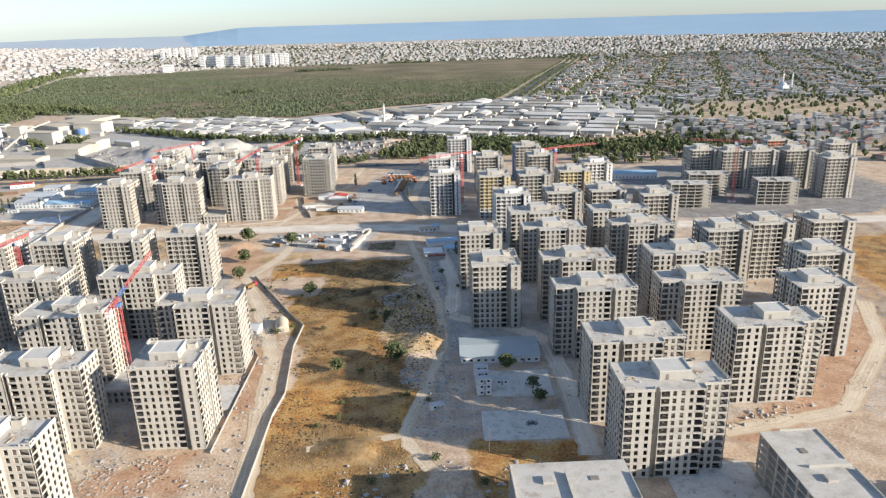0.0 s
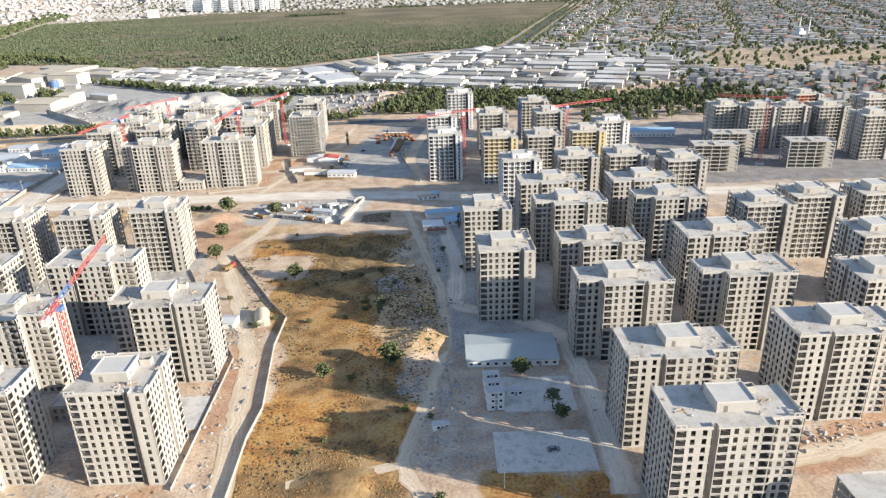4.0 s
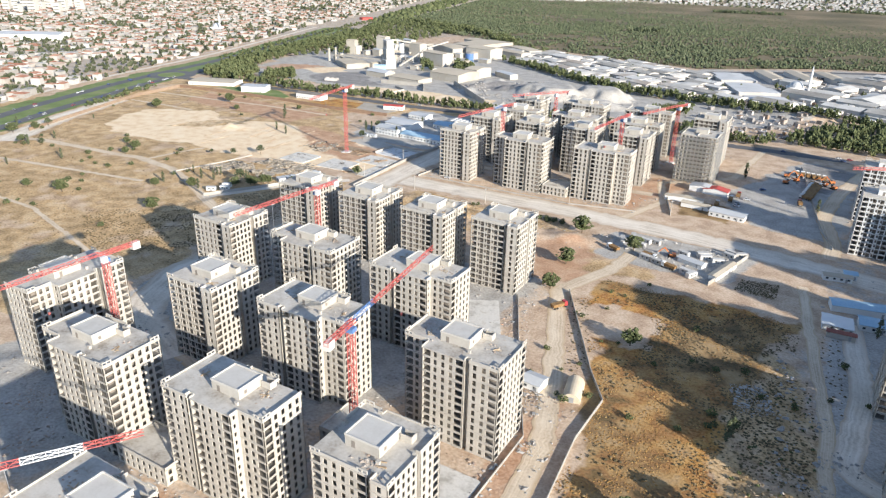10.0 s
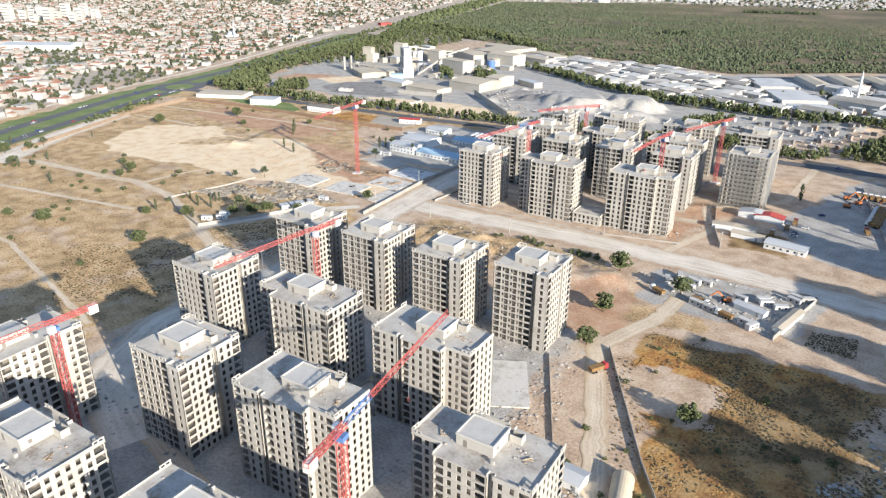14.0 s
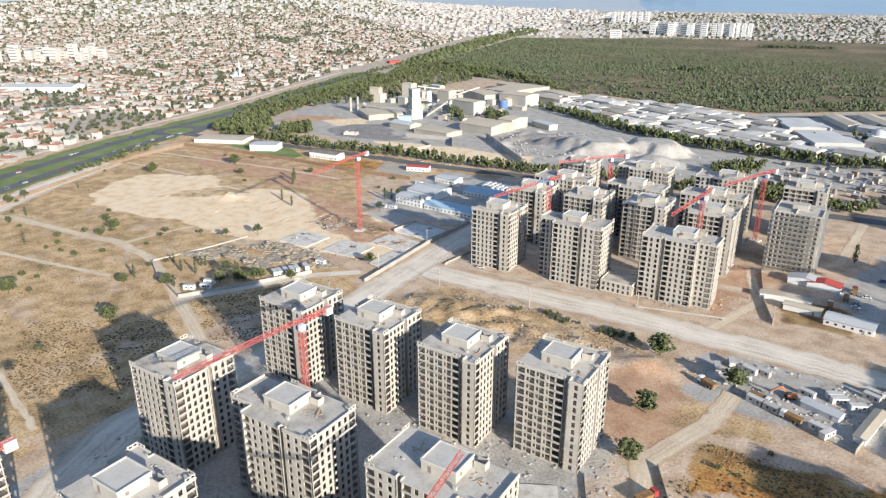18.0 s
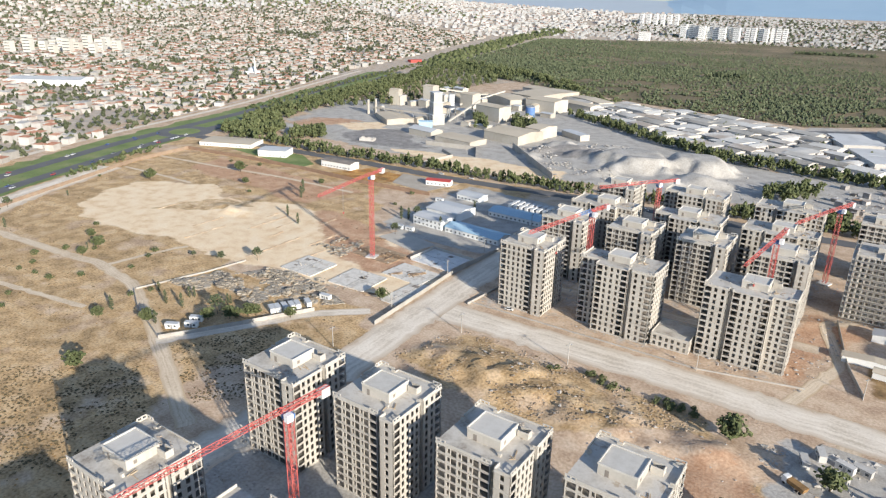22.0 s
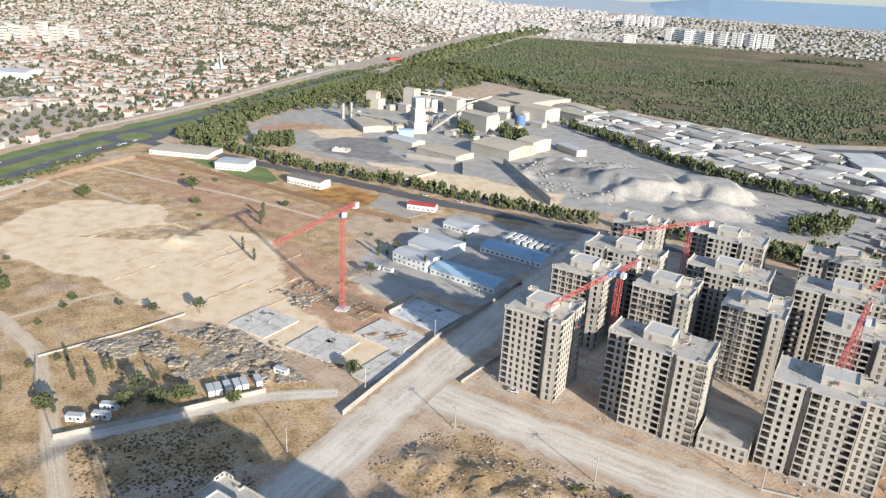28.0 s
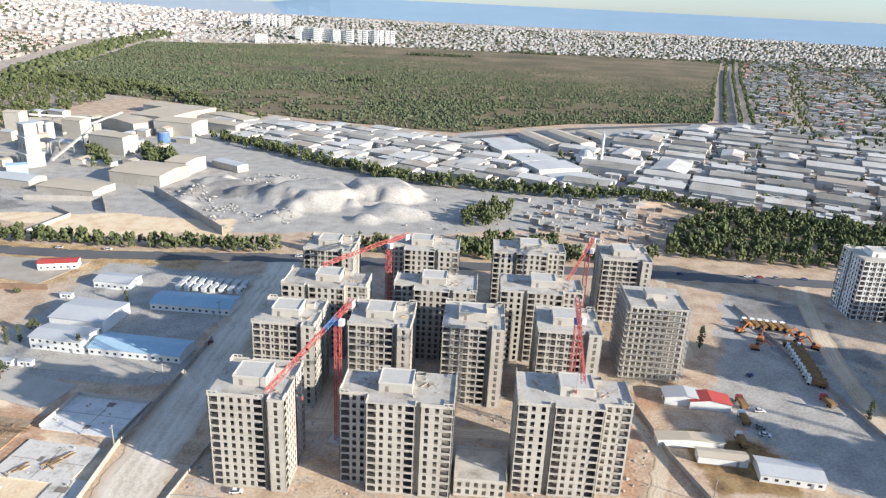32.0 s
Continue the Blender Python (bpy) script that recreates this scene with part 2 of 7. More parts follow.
    fines = mix(.5, ramp_of(mid, [(.36, (.17, .16, .15)), (.64, (.34, .32, .30))]), ramp_of(fine, [(.36, (.16, .15, .14)), (.64, (.36, .34, .32))]))
    col = mix(sharpen(sep2.outputs[0]), col, red)
    col = mix(sharpen(sep2.outputs[1]), col, fines)
    ln.new(col, bsdf.inputs["Base Color"])
    bp = n.new("ShaderNodeBump")
    bp.inputs["Strength"].default_value, bp.inputs["Distance"].default_value = .35, .5
    ln.new(fine, bp.inputs["Height"])
    ln.new(bp.outputs[0], bsdf.inputs["Normal"])
    return m


def inside(px, py, poly):
    hit = np.zeros(px.shape, bool)
    j = len(poly) - 1
    for i in range(len(poly)):
        (xi, yi), (xj, yj) = poly[i], poly[j]
        if yi != yj:
            hit ^= ((yi > py) != (yj > py)) & (px < (xj - xi) * (py - yi) / (yj - yi) + xi)
        j = i
    return hit


def smooth_noise(px, py, size, seed):
    """Value noise on a lattice, -1 to 1."""
    rs = np.random.RandomState(seed)
    g = rs.rand(128, 128) * 2 - 1
    u, v = px / size, py / size
    iu, iv = np.floor(u).astype(int), np.floor(v).astype(int)
    fu, fv = u - iu, v - iv
    fu, fv = fu * fu * (3 - 2 * fu), fv * fv * (3 - 2 * fv)
    s = lambda a, b: g[a % 128, b % 128]
    return (s(iu, iv) * (1 - fu) + s(iu + 1, iv) * fu) * (1 - fv) + (s(iu, iv + 1) * (1 - fu) + s(iu + 1, iv + 1) * fu) * fv


# heaps: x, y, radius along x, radius along y, height
HEAPS = [(-3, 304, 13, 21, 4.0), (-212, 466, 40, 20, 4.4), (-240, 464, 18, 13, 3.2), (-168, 460, 34, 16, 3.4), (-132, 466, 22, 11, 2.4), (8, 244, 8, 9, 3),
         (-299, 855, 46, 32, 15), (-250, 880, 38, 26, 14), (-345, 862, 26, 20, 9), (-232, 830, 34, 18, 9), (-375, 880, 30, 14, 6), (-330, 905, 40, 12, 5), (-40, 905, 40, 16, 6), (-395, 850, 10, 40, 4), (-30, 215, 14, 8, 3), (10, 195, 14, 8, 3), (-480, 545, 22, 12, 2.5)]
pick = random.Random(77)
HEAPS += [(pick.uniform(-405, -225), pick.uniform(800, 900), pick.uniform(9, 17), pick.uniform(8, 14), pick.uniform(3, 7)) for _ in range(13)]
GRASS = [[(-62, 170), (-62, 300), (-66, 330), (-98, 395), (-95, 425), (-8, 428), (-14, 390), (-20, 352), (-22, 310), (-14, 290), (-4, 250), (-4, 170)],
         [(230, 230), (330, 230), (330, 700), (290, 700), (262, 420), (205, 240)],
         [(-60, 540), (-92, 540), (-88, 575), (-60, 575)], [(20, 170), (60, 170), (60, 215), (15, 215)],
         [(-500, 658), (-440, 658), (-430, 690), (-480, 700)]]
DRY = [[(260, 1000), (640, 1000), (900, 1130), (900, 1210), (420, 1195), (240, 1230)], [(-700, 800), (-640, 780), (-560, 800), (-520, 790), (-590, 860), (-690, 880)], [(-480, 770), (-345, 755), (-420, 840), (-470, 800)], [(-730, 645), (-590, 645), (-440, 648), (-330, 700), (-330, 730), (-640, 712), (-700, 700)], [(-720, 250), (-300, 250), (-285, 330), (-318, 395), (-280, 440), (-262, 450), (-300, 480), (-400, 470), (-400, 520), (-365, 560), (-440, 660), (-650, 660), (-820, 330)], [(-262, 452), (-200, 440), (-175, 452), (-135, 474), (-136, 486), (-250, 492)], [(-120, 420), (-70, 440), (-100, 460), (-130, 450)], [(-24, 310), (-14, 288), (6, 286), (10, 330), (-2, 384), (-14, 392), (-22, 352)]]
GRAVEL = [[(-760, 960), (-680, 760), (-430, 760), (-240, 780), (-60, 830), (-20, 960), (-190, 910), (-440, 1050), (-520, 1180)],
          [(-372, 580), (-292, 575), (-290, 700), (-380, 700)],
          [(-45, 545), (5, 545), (10, 700), (-30, 720), (-70, 600)],
          [(-110, 448), (-40, 448), (-30, 495), (-110, 490)],
          # Next two: debris grey that also carries the blocks' blue-grey shade.
          [(-278, 190), (-215, 180), (-160, 236), (-122, 300), (-122, 405), (-278, 405)],
          [(14, 290), (64, 290), (64, 430), (6, 440), (8, 350)],
          [(-540, 1190), (-440, 1050), (-180, 910), (40, 1000), (420, 1100), (500, 1330), (192, 1400), (-220, 1160)]]
THIN = [[(10, 330), (8, 288), (-4, 250), (-4, 215), (60, 215), (60, 420), (10, 440), (-10, 400), (0, 370)], [(-300, 600), (-295, 680), (-390, 690), (-385, 600)], [(-120, 530), (-260, 520), (-260, 700), (-120, 700)], [(-270, 200), (-110, 170), (-110, 400), (-270, 400)], [(60, 190), (260, 250), (260, 430), (60, 430)], [(0, 440), (340, 440), (340, 720), (0, 720)]]
SAND = [[(-541, 473), (-578, 491), (-597, 552), (-540, 578), (-504, 556), (-462, 578), (-423, 573), (-371, 563), (-350, 572), (-330, 545), (-292, 540), (-290, 494), (-345, 492), (-372, 488), (-394, 484), (-448, 481)], [(-420, 790), (-340, 790), (-330, 760), (-430, 745), (-520, 770)], [(-645, 832), (-604, 812), (-580, 846), (-618, 872)]]

REDEARTH = [[(-700, 800), (-676, 790), (-640, 820), (-628, 870), (-690, 850)], [(-152, 410), (-118, 405), (-100, 415), (-105, 445), (-128, 470), (-150, 440)], [(-165, 192), (-88, 190), (-86, 230), (-66, 250), (-70, 320), (-84, 300), (-90, 215), (-160, 212)], [(-360, 520), (-320, 515), (-318, 552), (-355, 560), (-420, 590), (-430, 575)], [(110, 205), (165, 225), (232, 300), (222, 320), (150, 245), (110, 225)], [(-600, 600), (-450, 585), (-440, 640), (-610, 640)], [(-110, 530), (-95, 600), (-120, 610), (-128, 540)]]
FINES = [[(-606, 800), (-569, 763), (-512, 781), (-530, 830), (-578, 850), (-590, 838)], [(-575, 790), (-500, 775), (-490, 800), (-560, 830)], [(-30, 640), (15, 640), (15, 710), (-30, 715)], [(195, 500), (330, 496), (400, 520), (420, 690), (190, 690), (180, 560)], [(-420, 860), (-395, 835), (-330, 850), (-345, 900)]]
UNTOUCHED = [[(-530, 512), (-500, 530), (-470, 560), (-480, 566), (-521, 544)]]
BARE = [[(-98, 389), (-87, 401), (-68, 402), (-57, 384), (-56, 370), (-71, 363), (-85, 365)]]


def axis(lo, hi, fine_lo, fine_hi, step, growth=1.18):
    a = list(np.arange(fine_lo, fine_hi + .01, step))
    d = step
    while a[-1] < hi:
        d *= growth
        a.append(min(hi, a[-1] + d))
    d = step
    while a[0] > lo:
        d *= growth
        a.insert(0, max(lo, a[0] - d))
    return np.array(a)


def heap_height(px, py):
    z = np.zeros_like(px)
    rough = 1 + .34 * smooth_noise(px, py, 7, 3) + .3 * smooth_noise(px, py, 3.4, 4)
    for x, y, rx, ry, h in HEAPS:
        d = np.sqrt(((px - x) / rx) ** 2 + ((py - y) / ry) ** 2)
        p = np.clip(1 - d, 0, 1)
        if y > 600:
            p = np.clip(1 - d + .16 * smooth_noise(px, py, 11, 21) + .05 * smooth_noise(px, py, 4.5, 22), 0, 1)
            top = .42 if h > 12 else .75
            z = np.maximum(z, .8 * h * (np.minimum(p, top) / top) * (1 + .05 * smooth_noise(px, py, 9, 3)))
        else:
            z = np.maximum(z, h * p ** .9 * np.clip(1.6 * rough - .6, .15, 2))
    return z


def far_height(px, py):
    """The wooded hill in the west, and the land that climbs slightly towards the coast."""
    d = np.hypot(px + 80, py - 170)
    hill = 105 * np.exp(-(((px + 2650) / 900) ** 2 + ((py - 2350) / 900) ** 2))
    return np.clip((d - 2400) / 1300, 0, 1) * 57 + hill * (d > 1400)


def build_ground():
    xs, ys = axis(-4300, 4300, -620, 340, 3.0), axis(-4200, 4500, 160, 960, 3.0)
    gx, gy = np.meshgrid(xs, ys)
    wx = gx + 5 * smooth_noise(gx, gy, 18, 11) + 2 * smooth_noise(gx, gy, 6, 12)
    wy = gy + 5 * smooth_noise(gx, gy, 18, 13) + 2 * smooth_noise(gx, gy, 6, 14)
    gz = heap_height(gx, gy) + far_height(gx, gy) + np.where(np.abs(gx) < 700, .04 * smooth_noise(gx, gy, 9, 5), 0) - .06
    d = np.hypot(gx + 80, gy - 170)
    soil = np.zeros((*gx.shape, 4))
    for k, polys in enumerate((GRASS, GRAVEL, SAND, DRY)):
        for p in polys:
            soil[..., k] = np.maximum(soil[..., k], inside(wx, wy, p) * 1.0)
        for p in THIN + [[(200, 1000), (660, 2700), (2400, 2100), (1800, 700), (400, 800)]] if k == 1 else ():
            soil[..., k] = np.maximum(soil[..., k], inside(wx, wy, p) * .42)
        a = soil[..., k].copy()
        a[1:-1, 1:-1] = (a[:-2, 1:-1] + a[2:, 1:-1] + a[1:-1, :-2] + a[1:-1, 2:] + 2 * a[1:-1, 1:-1]) / 6
        soil[..., k] = a
    soil[..., 3] = np.maximum(soil[..., 3], (d > 1250) * .45)
    soil[..., 1] = np.maximum(soil[..., 1], (d > 1250) * .5)
    # Gravel mixed in under the west town to pale it like distance haze.
    soil[..., 1] = np.maximum(soil[..., 1], inside(gx, gy, [(-740, 480), (-1000, 1180), (-1250, 2120), (-1900, 2300), (-2300, 1500), (-1750, 300), (-1200, 100), (-830, 250)]) * .55)
    soil[..., 0] *= 1 - soil[..., 1]
    for p in UNTOUCHED:
        soil[..., 2] *= 1 - .6 * inside(wx, wy, p)
    for p in BARE:
        soil[..., 0] *= 1 - .85 * inside(wx, wy, p)
    for x, y, rx, ry, h in HEAPS[1:5]:
        dd = ((gx - x) / rx) ** 2 + ((gy - y) / ry) ** 2
        soil[..., 0] *= np.where(dd < .8, .35, 1)
    extra = np.zeros((*gx.shape, 4))
    for k, polys in enumerate((REDEARTH, FINES)):
        for p in polys:
            extra[..., k] = np.maximum(extra[..., k], inside(wx, wy, p) * .75)
        a = extra[..., k].copy()
        a[1:-1, 1:-1] = (a[:-2, 1:-1] + a[2:, 1:-1] + a[1:-1, :-2] + a[1:-1, 2:] + 2 * a[1:-1, 1:-1]) / 6
        extra[..., k] = a
    h, w = gx.shape
    idx = np.arange(h * w).reshape(h, w)
    f = np.stack([idx[:-1, :-1], idx[:-1, 1:], idx[1:, 1:], idx[1:, :-1]], -1).reshape(-1, 4)
    me = bpy.data.meshes.new("ground")
    me.from_pydata(np.stack([gx, gy, gz], -1).reshape(-1, 3), [], f)
    at = me.color_attributes.new("soil", "FLOAT_COLOR", "POINT")
    at.data.foreach_set("color", soil.reshape(-1))
    me.color_attributes.new("earth", "FLOAT_COLOR", "POINT").data.foreach_set("color", extra.reshape(-1))
    me.polygons.foreach_set("use_smooth", np.ones(len(f), bool))
    me.materials.append(ground_material())
    return tagged(new("ground", me), "dry tan building-site ground with brown grass and gravel", "ground", kind="structure")


build_ground()
# Sea colour paled with the haze of the horizon.
SEA = material("hazed sea water", [(.28, .40, .51), (.32, .44, .54)], .004, .02, rough=.6, bump=0)
ASPHALT = material("asphalt", [(.10, .10, .105), (.16, .16, .16)], .05, 1.0, contrast=.7)
PALE = material("pale concrete paving", [(.50, .48, .45), (.62, .60, .56)], .08, .8, contrast=.7)
VERGE = material("green verge", [(.10, .145, .045), (.17, .22, .075), (.28, .27, .13)], .05, .6, contrast=.6)


def earth_way(name, colours, edge):
    """Beaten earth with ruts along the way and edges that fade into loose dirt."""
    m = bpy.data.materials.new(name)
    m.use_nodes = True
    n, ln = m.node_tree.nodes, m.node_tree.links
    bsdf = n["Principled BSDF"]
    bsdf.inputs["Roughness"].default_value, bsdf.inputs["Specular IOR Level"].default_value = .95, .15
    uv = n.new("ShaderNodeTexCoord").outputs["UV"]
    pos = n.new("ShaderNodeNewGeometry").outputs["Position"]
    mp = n.new("ShaderNodeMapping")
    mp.inputs["Scale"].default_value = (5.5, .018, 1)
    ln.new(uv, mp.inputs[0])
    ruts, big, fine = (n.new("ShaderNodeTexNoise") for k in range(3))
    for tex, src, sc, det in ((ruts, mp.outputs[0], 1.0, 5), (big, pos, .07, 5), (fine, pos, .9, 5)):
        tex.inputs["Scale"].default_value, tex.inputs["Detail"].default_value = sc, det
        ln.new(src, tex.inputs["Vector"])

    def math_node(op, a, b, c=0.0):
        x = n.new("ShaderNodeMath")
        x.operation = op
        for k, v in enumerate((a, b, c)):
            if isinstance(v, (int, float)):
                x.inputs[k].default_value = v
            else:
                ln.new(v, x.inputs[k])
        return x.outputs[0]

    f = math_node("MULTIPLY_ADD", ruts.outputs[0], .55, math_node("MULTIPLY_ADD", big.outputs[0], .45, math_node("MULTIPLY", fine.outputs[0], .35)))
    ramp = n.new("ShaderNodeValToRGB")
    el = ramp.color_ramp.elements
    el.new(.5)
    for e, p, c in zip(el, (.52, .66, .80), colours):
        e.position, e.color = p, (*c, 1)
    ln.new(f, ramp.inputs[0])
    sx = n.new("ShaderNodeSeparateXYZ")
    ln.new(uv, sx.inputs[0])
    side = math_node("ABSOLUTE", sx.outputs[0], 0)
    side = math_node("ADD", side, math_node("MULTIPLY_ADD", big.outputs[0], .9, math_node("MULTIPLY", fine.outputs[0], .5)))
    mr = n.new("ShaderNodeMapRange")
    mr.inputs["From Min"].default_value, mr.inputs["From Max"].default_value = 1.35, 1.75
    ln.new(side, mr.inputs[0])
    mix = n.new("ShaderNodeMix")
    mix.data_type = "RGBA"
    ln.new(mr.outputs[0], mix.inputs[0])
    ln.new(ramp.outputs[0], mix.inputs[6])
    mix.inputs[7].default_value = (*edge, 1)
    ln.new(mix.outputs[2], bsdf.inputs["Base Color"])
    bp = n.new("ShaderNodeBump")
    bp.inputs["Strength"].default_value, bp.inputs["Distance"].default_value = .5, .3
    ln.new(f, bp.inputs["Height"])
    ln.new(bp.outputs[0], bsdf.inputs["Normal"])
    return m


ROADM = earth_way("dusty road", [(.51, .44, .35), (.67, .595, .495), (.77, .70, .60)], (.50, .40, .295))
PATHM = earth_way("worn earth track", [(.46, .36, .255), (.60, .49, .36), (.70, .595, .455)], (.50, .375, .24))


def ribbon(name, pts, width, mat, z, label, category="road", edge=.9, seed=1):
    """A way of that width along points, with slightly ragged edges."""
    rs = random.Random(seed)
    p = [Vector(q) for q in pts]
    line = []
    for a, b in zip(p, p[1:]):
        n = max(1, int((b - a).length / (3.0 if edge < 2 else 9)))
        line += [a.lerp(b, k / n) for k in range(n)]
    line.append(p[-1])
    for _ in range(3):
        line = [line[0]] + [(line[k - 1] + line[k] * 2 + line[k + 1]) / 4 for k in range(1, len(line) - 1)] + [line[-1]]
    v, f, uvs, run = [], [], [], 0.0
    for k, q in enumerate(line):
        d = (line[min(k + 1, len(line) - 1)] - line[max(k - 1, 0)]).normalized()
        o = Vector((-d.y, d.x))
        w = width[0] + (width[1] - width[0]) * k / max(1, len(line) - 1) if isinstance(width, tuple) else width
        e = edge * (1 + .8 * math.sin(k * .37 + seed))
        v += [(*(q + o * (w / 2 + rs.uniform(-e, e))), z), (*(q - o * (w / 2 + rs.uniform(-e, e))), z)]
        if k:
            f.append((2 * k - 2, 2 * k - 1, 2 * k + 1, 2 * k))
            far = run + (q - line[k - 1]).length
            uvs += [-1, run, 1, run, 1, far, -1, far]
            run = far
    me = mesh(name, v, f, mat)
    me.uv_layers.new(name="way").data.foreach_set("uv", uvs)
    return tagged(new(name, me), label, category, kind="structure")


# Distance haze is mixed into this land colour.
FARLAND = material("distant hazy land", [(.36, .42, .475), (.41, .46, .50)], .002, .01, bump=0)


def horizon(name, a0, a1, base, crest, rough, mat, label, category, fade=0.0):
    """A ring of far water or land that rises to the horizon."""
    v, f = [], []
    n = 90
    for k in range(n + 1):
        a = radians(a0 + (a1 - a0) * k / n)
        c, s = math.cos(a), math.sin(a)
        top = base + (crest - base) * (min(1, .45 + .55 * (1 - k / n) * (a1 - a0) / fade) if fade else 1)
        up = rough * (math.sin(a * 23) + .6 * math.sin(a * 57) + .4 * math.sin(a * 131))
        for r, z in ((3480, base - 14), (3700, base), (4200, base + (top - base) * .56), (4620, top + up)):
            v.append((-80 + c * r, 170 + s * r, z))
        if k:
            for j in range(3):
                f.append((4 * k - 4 + j, 4 * k - 3 + j, 4 * k + j + 1, 4 * k + j))
    return tagged(new(name, mesh(name, v, f, mat)), label, category, kind="structure")


horizon("backdrop", -30, 108, 58, 141.5, 0, SEA, "hazy blue sea along the horizon", "sea", 5)
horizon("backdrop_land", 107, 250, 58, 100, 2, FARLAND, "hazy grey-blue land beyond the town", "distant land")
ribbon("road", [(-272, 501), (-258, 502), (-200, 505), (-150, 507), (-106, 507), (-75, 506), (-20, 500), (22, 493), (101, 483), (200, 482), (350, 479)], 20, ROADM, .035, "wide dusty unpaved site road", seed=2)
ribbon("road", [(-215, 262), (-258, 280), (-274, 318), (-268, 400), (-271, 433), (-273, 465), (-275, 500), (-277, 540), (-280, 590), (-282, 700), (-284, 722)], 20, ROADM, .05, "wide dusty unpaved site road", seed=3)
ribbon("road", [(-740, 684), (-690, 687), (-657, 697), (-570, 702), (-490, 708), (-400, 711), (-280, 728), (-57, 741), (80, 745), (400, 735)], 13, ASPHALT, .1, "grey asphalt main road with traffic", seed=4)

# ---- apartment blocks ----
FLOOR = 2.75


def edge_walls(s, p, q, openings, h=FLOOR - .25, thick=.25, i=0):
    """A wall from p to q, outside on its right hand, with openings (centre, width, sill, head) in it."""
    p, q = Vector((*p, 0)), Vector((*q, 0))
    d = q - p
    length = d.length
    d.normalize()
    inward = Vector((-d.y, d.x, 0)) * thick

    def block(a, b, z0, z1):
        if b - a > .02 and z1 - z0 > .02:
            c0, c1 = p + d * a, p + d * b
            s.hexa([Vector((v.x, v.y, z)) for z in (z0, z1) for v in (c0, c1, c1 + inward, c0 + inward)], i)

    x = 0.0
    for c, w, sill, head in openings:
        block(x, c - w / 2, 0, h)
        block(c - w / 2, c + w / 2, 0, sill)
        block(c - w / 2, c + w / 2, head, h)
        x = c + w / 2
    block(x, length, 0, h)


def row(length, bal0=False, bal1=False, full=False, step=2.45, w=1.25):
    """Openings of one facade: balcony bays at its ends and windows, or more balconies, between them."""
    out = []
    a, b = .5, length - .5
    if bal0:
        out.append((1.9, 2.7, .1, 2.3))
        a = 3.5
    if bal1:
        b = length - 3.5
    if full:
        n = max(1, int((b - a) / 3.4 + .4))
        for k in range(n):
            c = a + (b - a) * (k + .5) / n
            u = (b - a) / n
            out += [(c - u * .27, .95, .7, 2.2), (c + u * .18, min(2.0, u * .52), .1, 2.3)]
    else:
        n = max(0, int((b - a) / step + .35))
        out += [(a + (b - a) * (k + .5) / n, w, .48, 2.28) for k in range(n)]
    if bal1:
        out.append((length - 1.9, 2.7, .1, 2.3))
    return out


T_PLAN = [(-12, -11), (5.6, -11), (5.6, -9.4), (7, -9.4), (7, -12), (12, -12), (12, 1), (10.6, 1), (10.6, 2.4), (12, 2.4), (12, 12), (-5, 12), (-5, 10.4), (-6.4, 10.4), (-6.4, 12), (-12, 12), (-12, 3), (-10.6, 3), (-10.6, 1.6), (-12, 1.6)]
T_BAYS = {0: (True, True, True), 4: (False, False), 5: (True, False), 9: (False, True), 10: (True, False, True), 14: (False, True), 15: (True, False), 19: (False, True)}
L_PLAN = [(-18, -6), (-9, -6), (-9, -10), (6.4, -10), (6.4, -8.4), (7.8, -8.4), (7.8, -10), (18, -10), (18, 10), (4, 10), (4, 8.4), (2.6, 8.4), (2.6, 10), (-8, 10), (-8, 8), (-18, 8)]
L_BAYS = {0: (True, False), 2: (True, True), 6: (False, True), 7: (True, True), 8: (True, False), 12: (False, True), 14: (False, True), 15: (False, True)}
FLIP = lambda plan: [(-x, y) for x, y in plan[::-1]]


def flip_bays(bays, n):
    return {(n - 2 - k) % n: (v[1], v[0]) for k, v in bays.items()}


def inset(plan, d):
    """The plan's points moved inwards by about d."""
    out = []
    n = len(plan)
    for k in range(n):
        a, b, c = (Vector(plan[j % n]) for j in (k - 1, k, k + 1))
        u, v = (b - a).normalized(), (c - b).normalized()
        out.append(tuple(b + (Vector((-u.y, u.x)) + Vector((-v.y, v.x))) * d))
    return out


def storey_mesh(plan, bays, wall, name="storey", painted=()):
    s = Shape()
    n = len(plan)
    for k in range(n):
        p, q = plan[k], plan[(k + 1) % n]
        length = (Vector(q) - Vector(p)).length
        if length < 1.8:
            edge_walls(s, p, q, [], i=int(k in painted))
        elif length < 3:
            edge_walls(s, p, q, [(length / 2, .8, .9, 2.2)], i=int(k in painted))
        else:
            edge_walls(s, p, q, row(length, *bays.get(k, (False, False))), i=int(k in painted))
    for a, b, c, e in lips(plan, bays):
        w = (c - b) * .5
        s.hexa([Vector((*v, z)) for z in (.02, .4) for v in (c - w, c, e, e - w)])
    return s.weld().mesh(name, wall)


def lips(plan, bays):
    """The four corners of each balcony that stands out from the wall."""
    out = []
    n = len(plan)
    for k, (b0, b1, *_) in bays.items():
        p, q = Vector(plan[k]), Vector(plan[(k + 1) % n])
        d = (q - p).normalized()
        o = Vector((d.y, -d.x))
        for on, c in ((b0, p + d * 1.85), (b1, q - d * 1.85)):
            if on:
                a, b = c - d * 1.6, c + d * 1.6
                out.append([a, b, b + o * .1, a + o * .1])
    return out


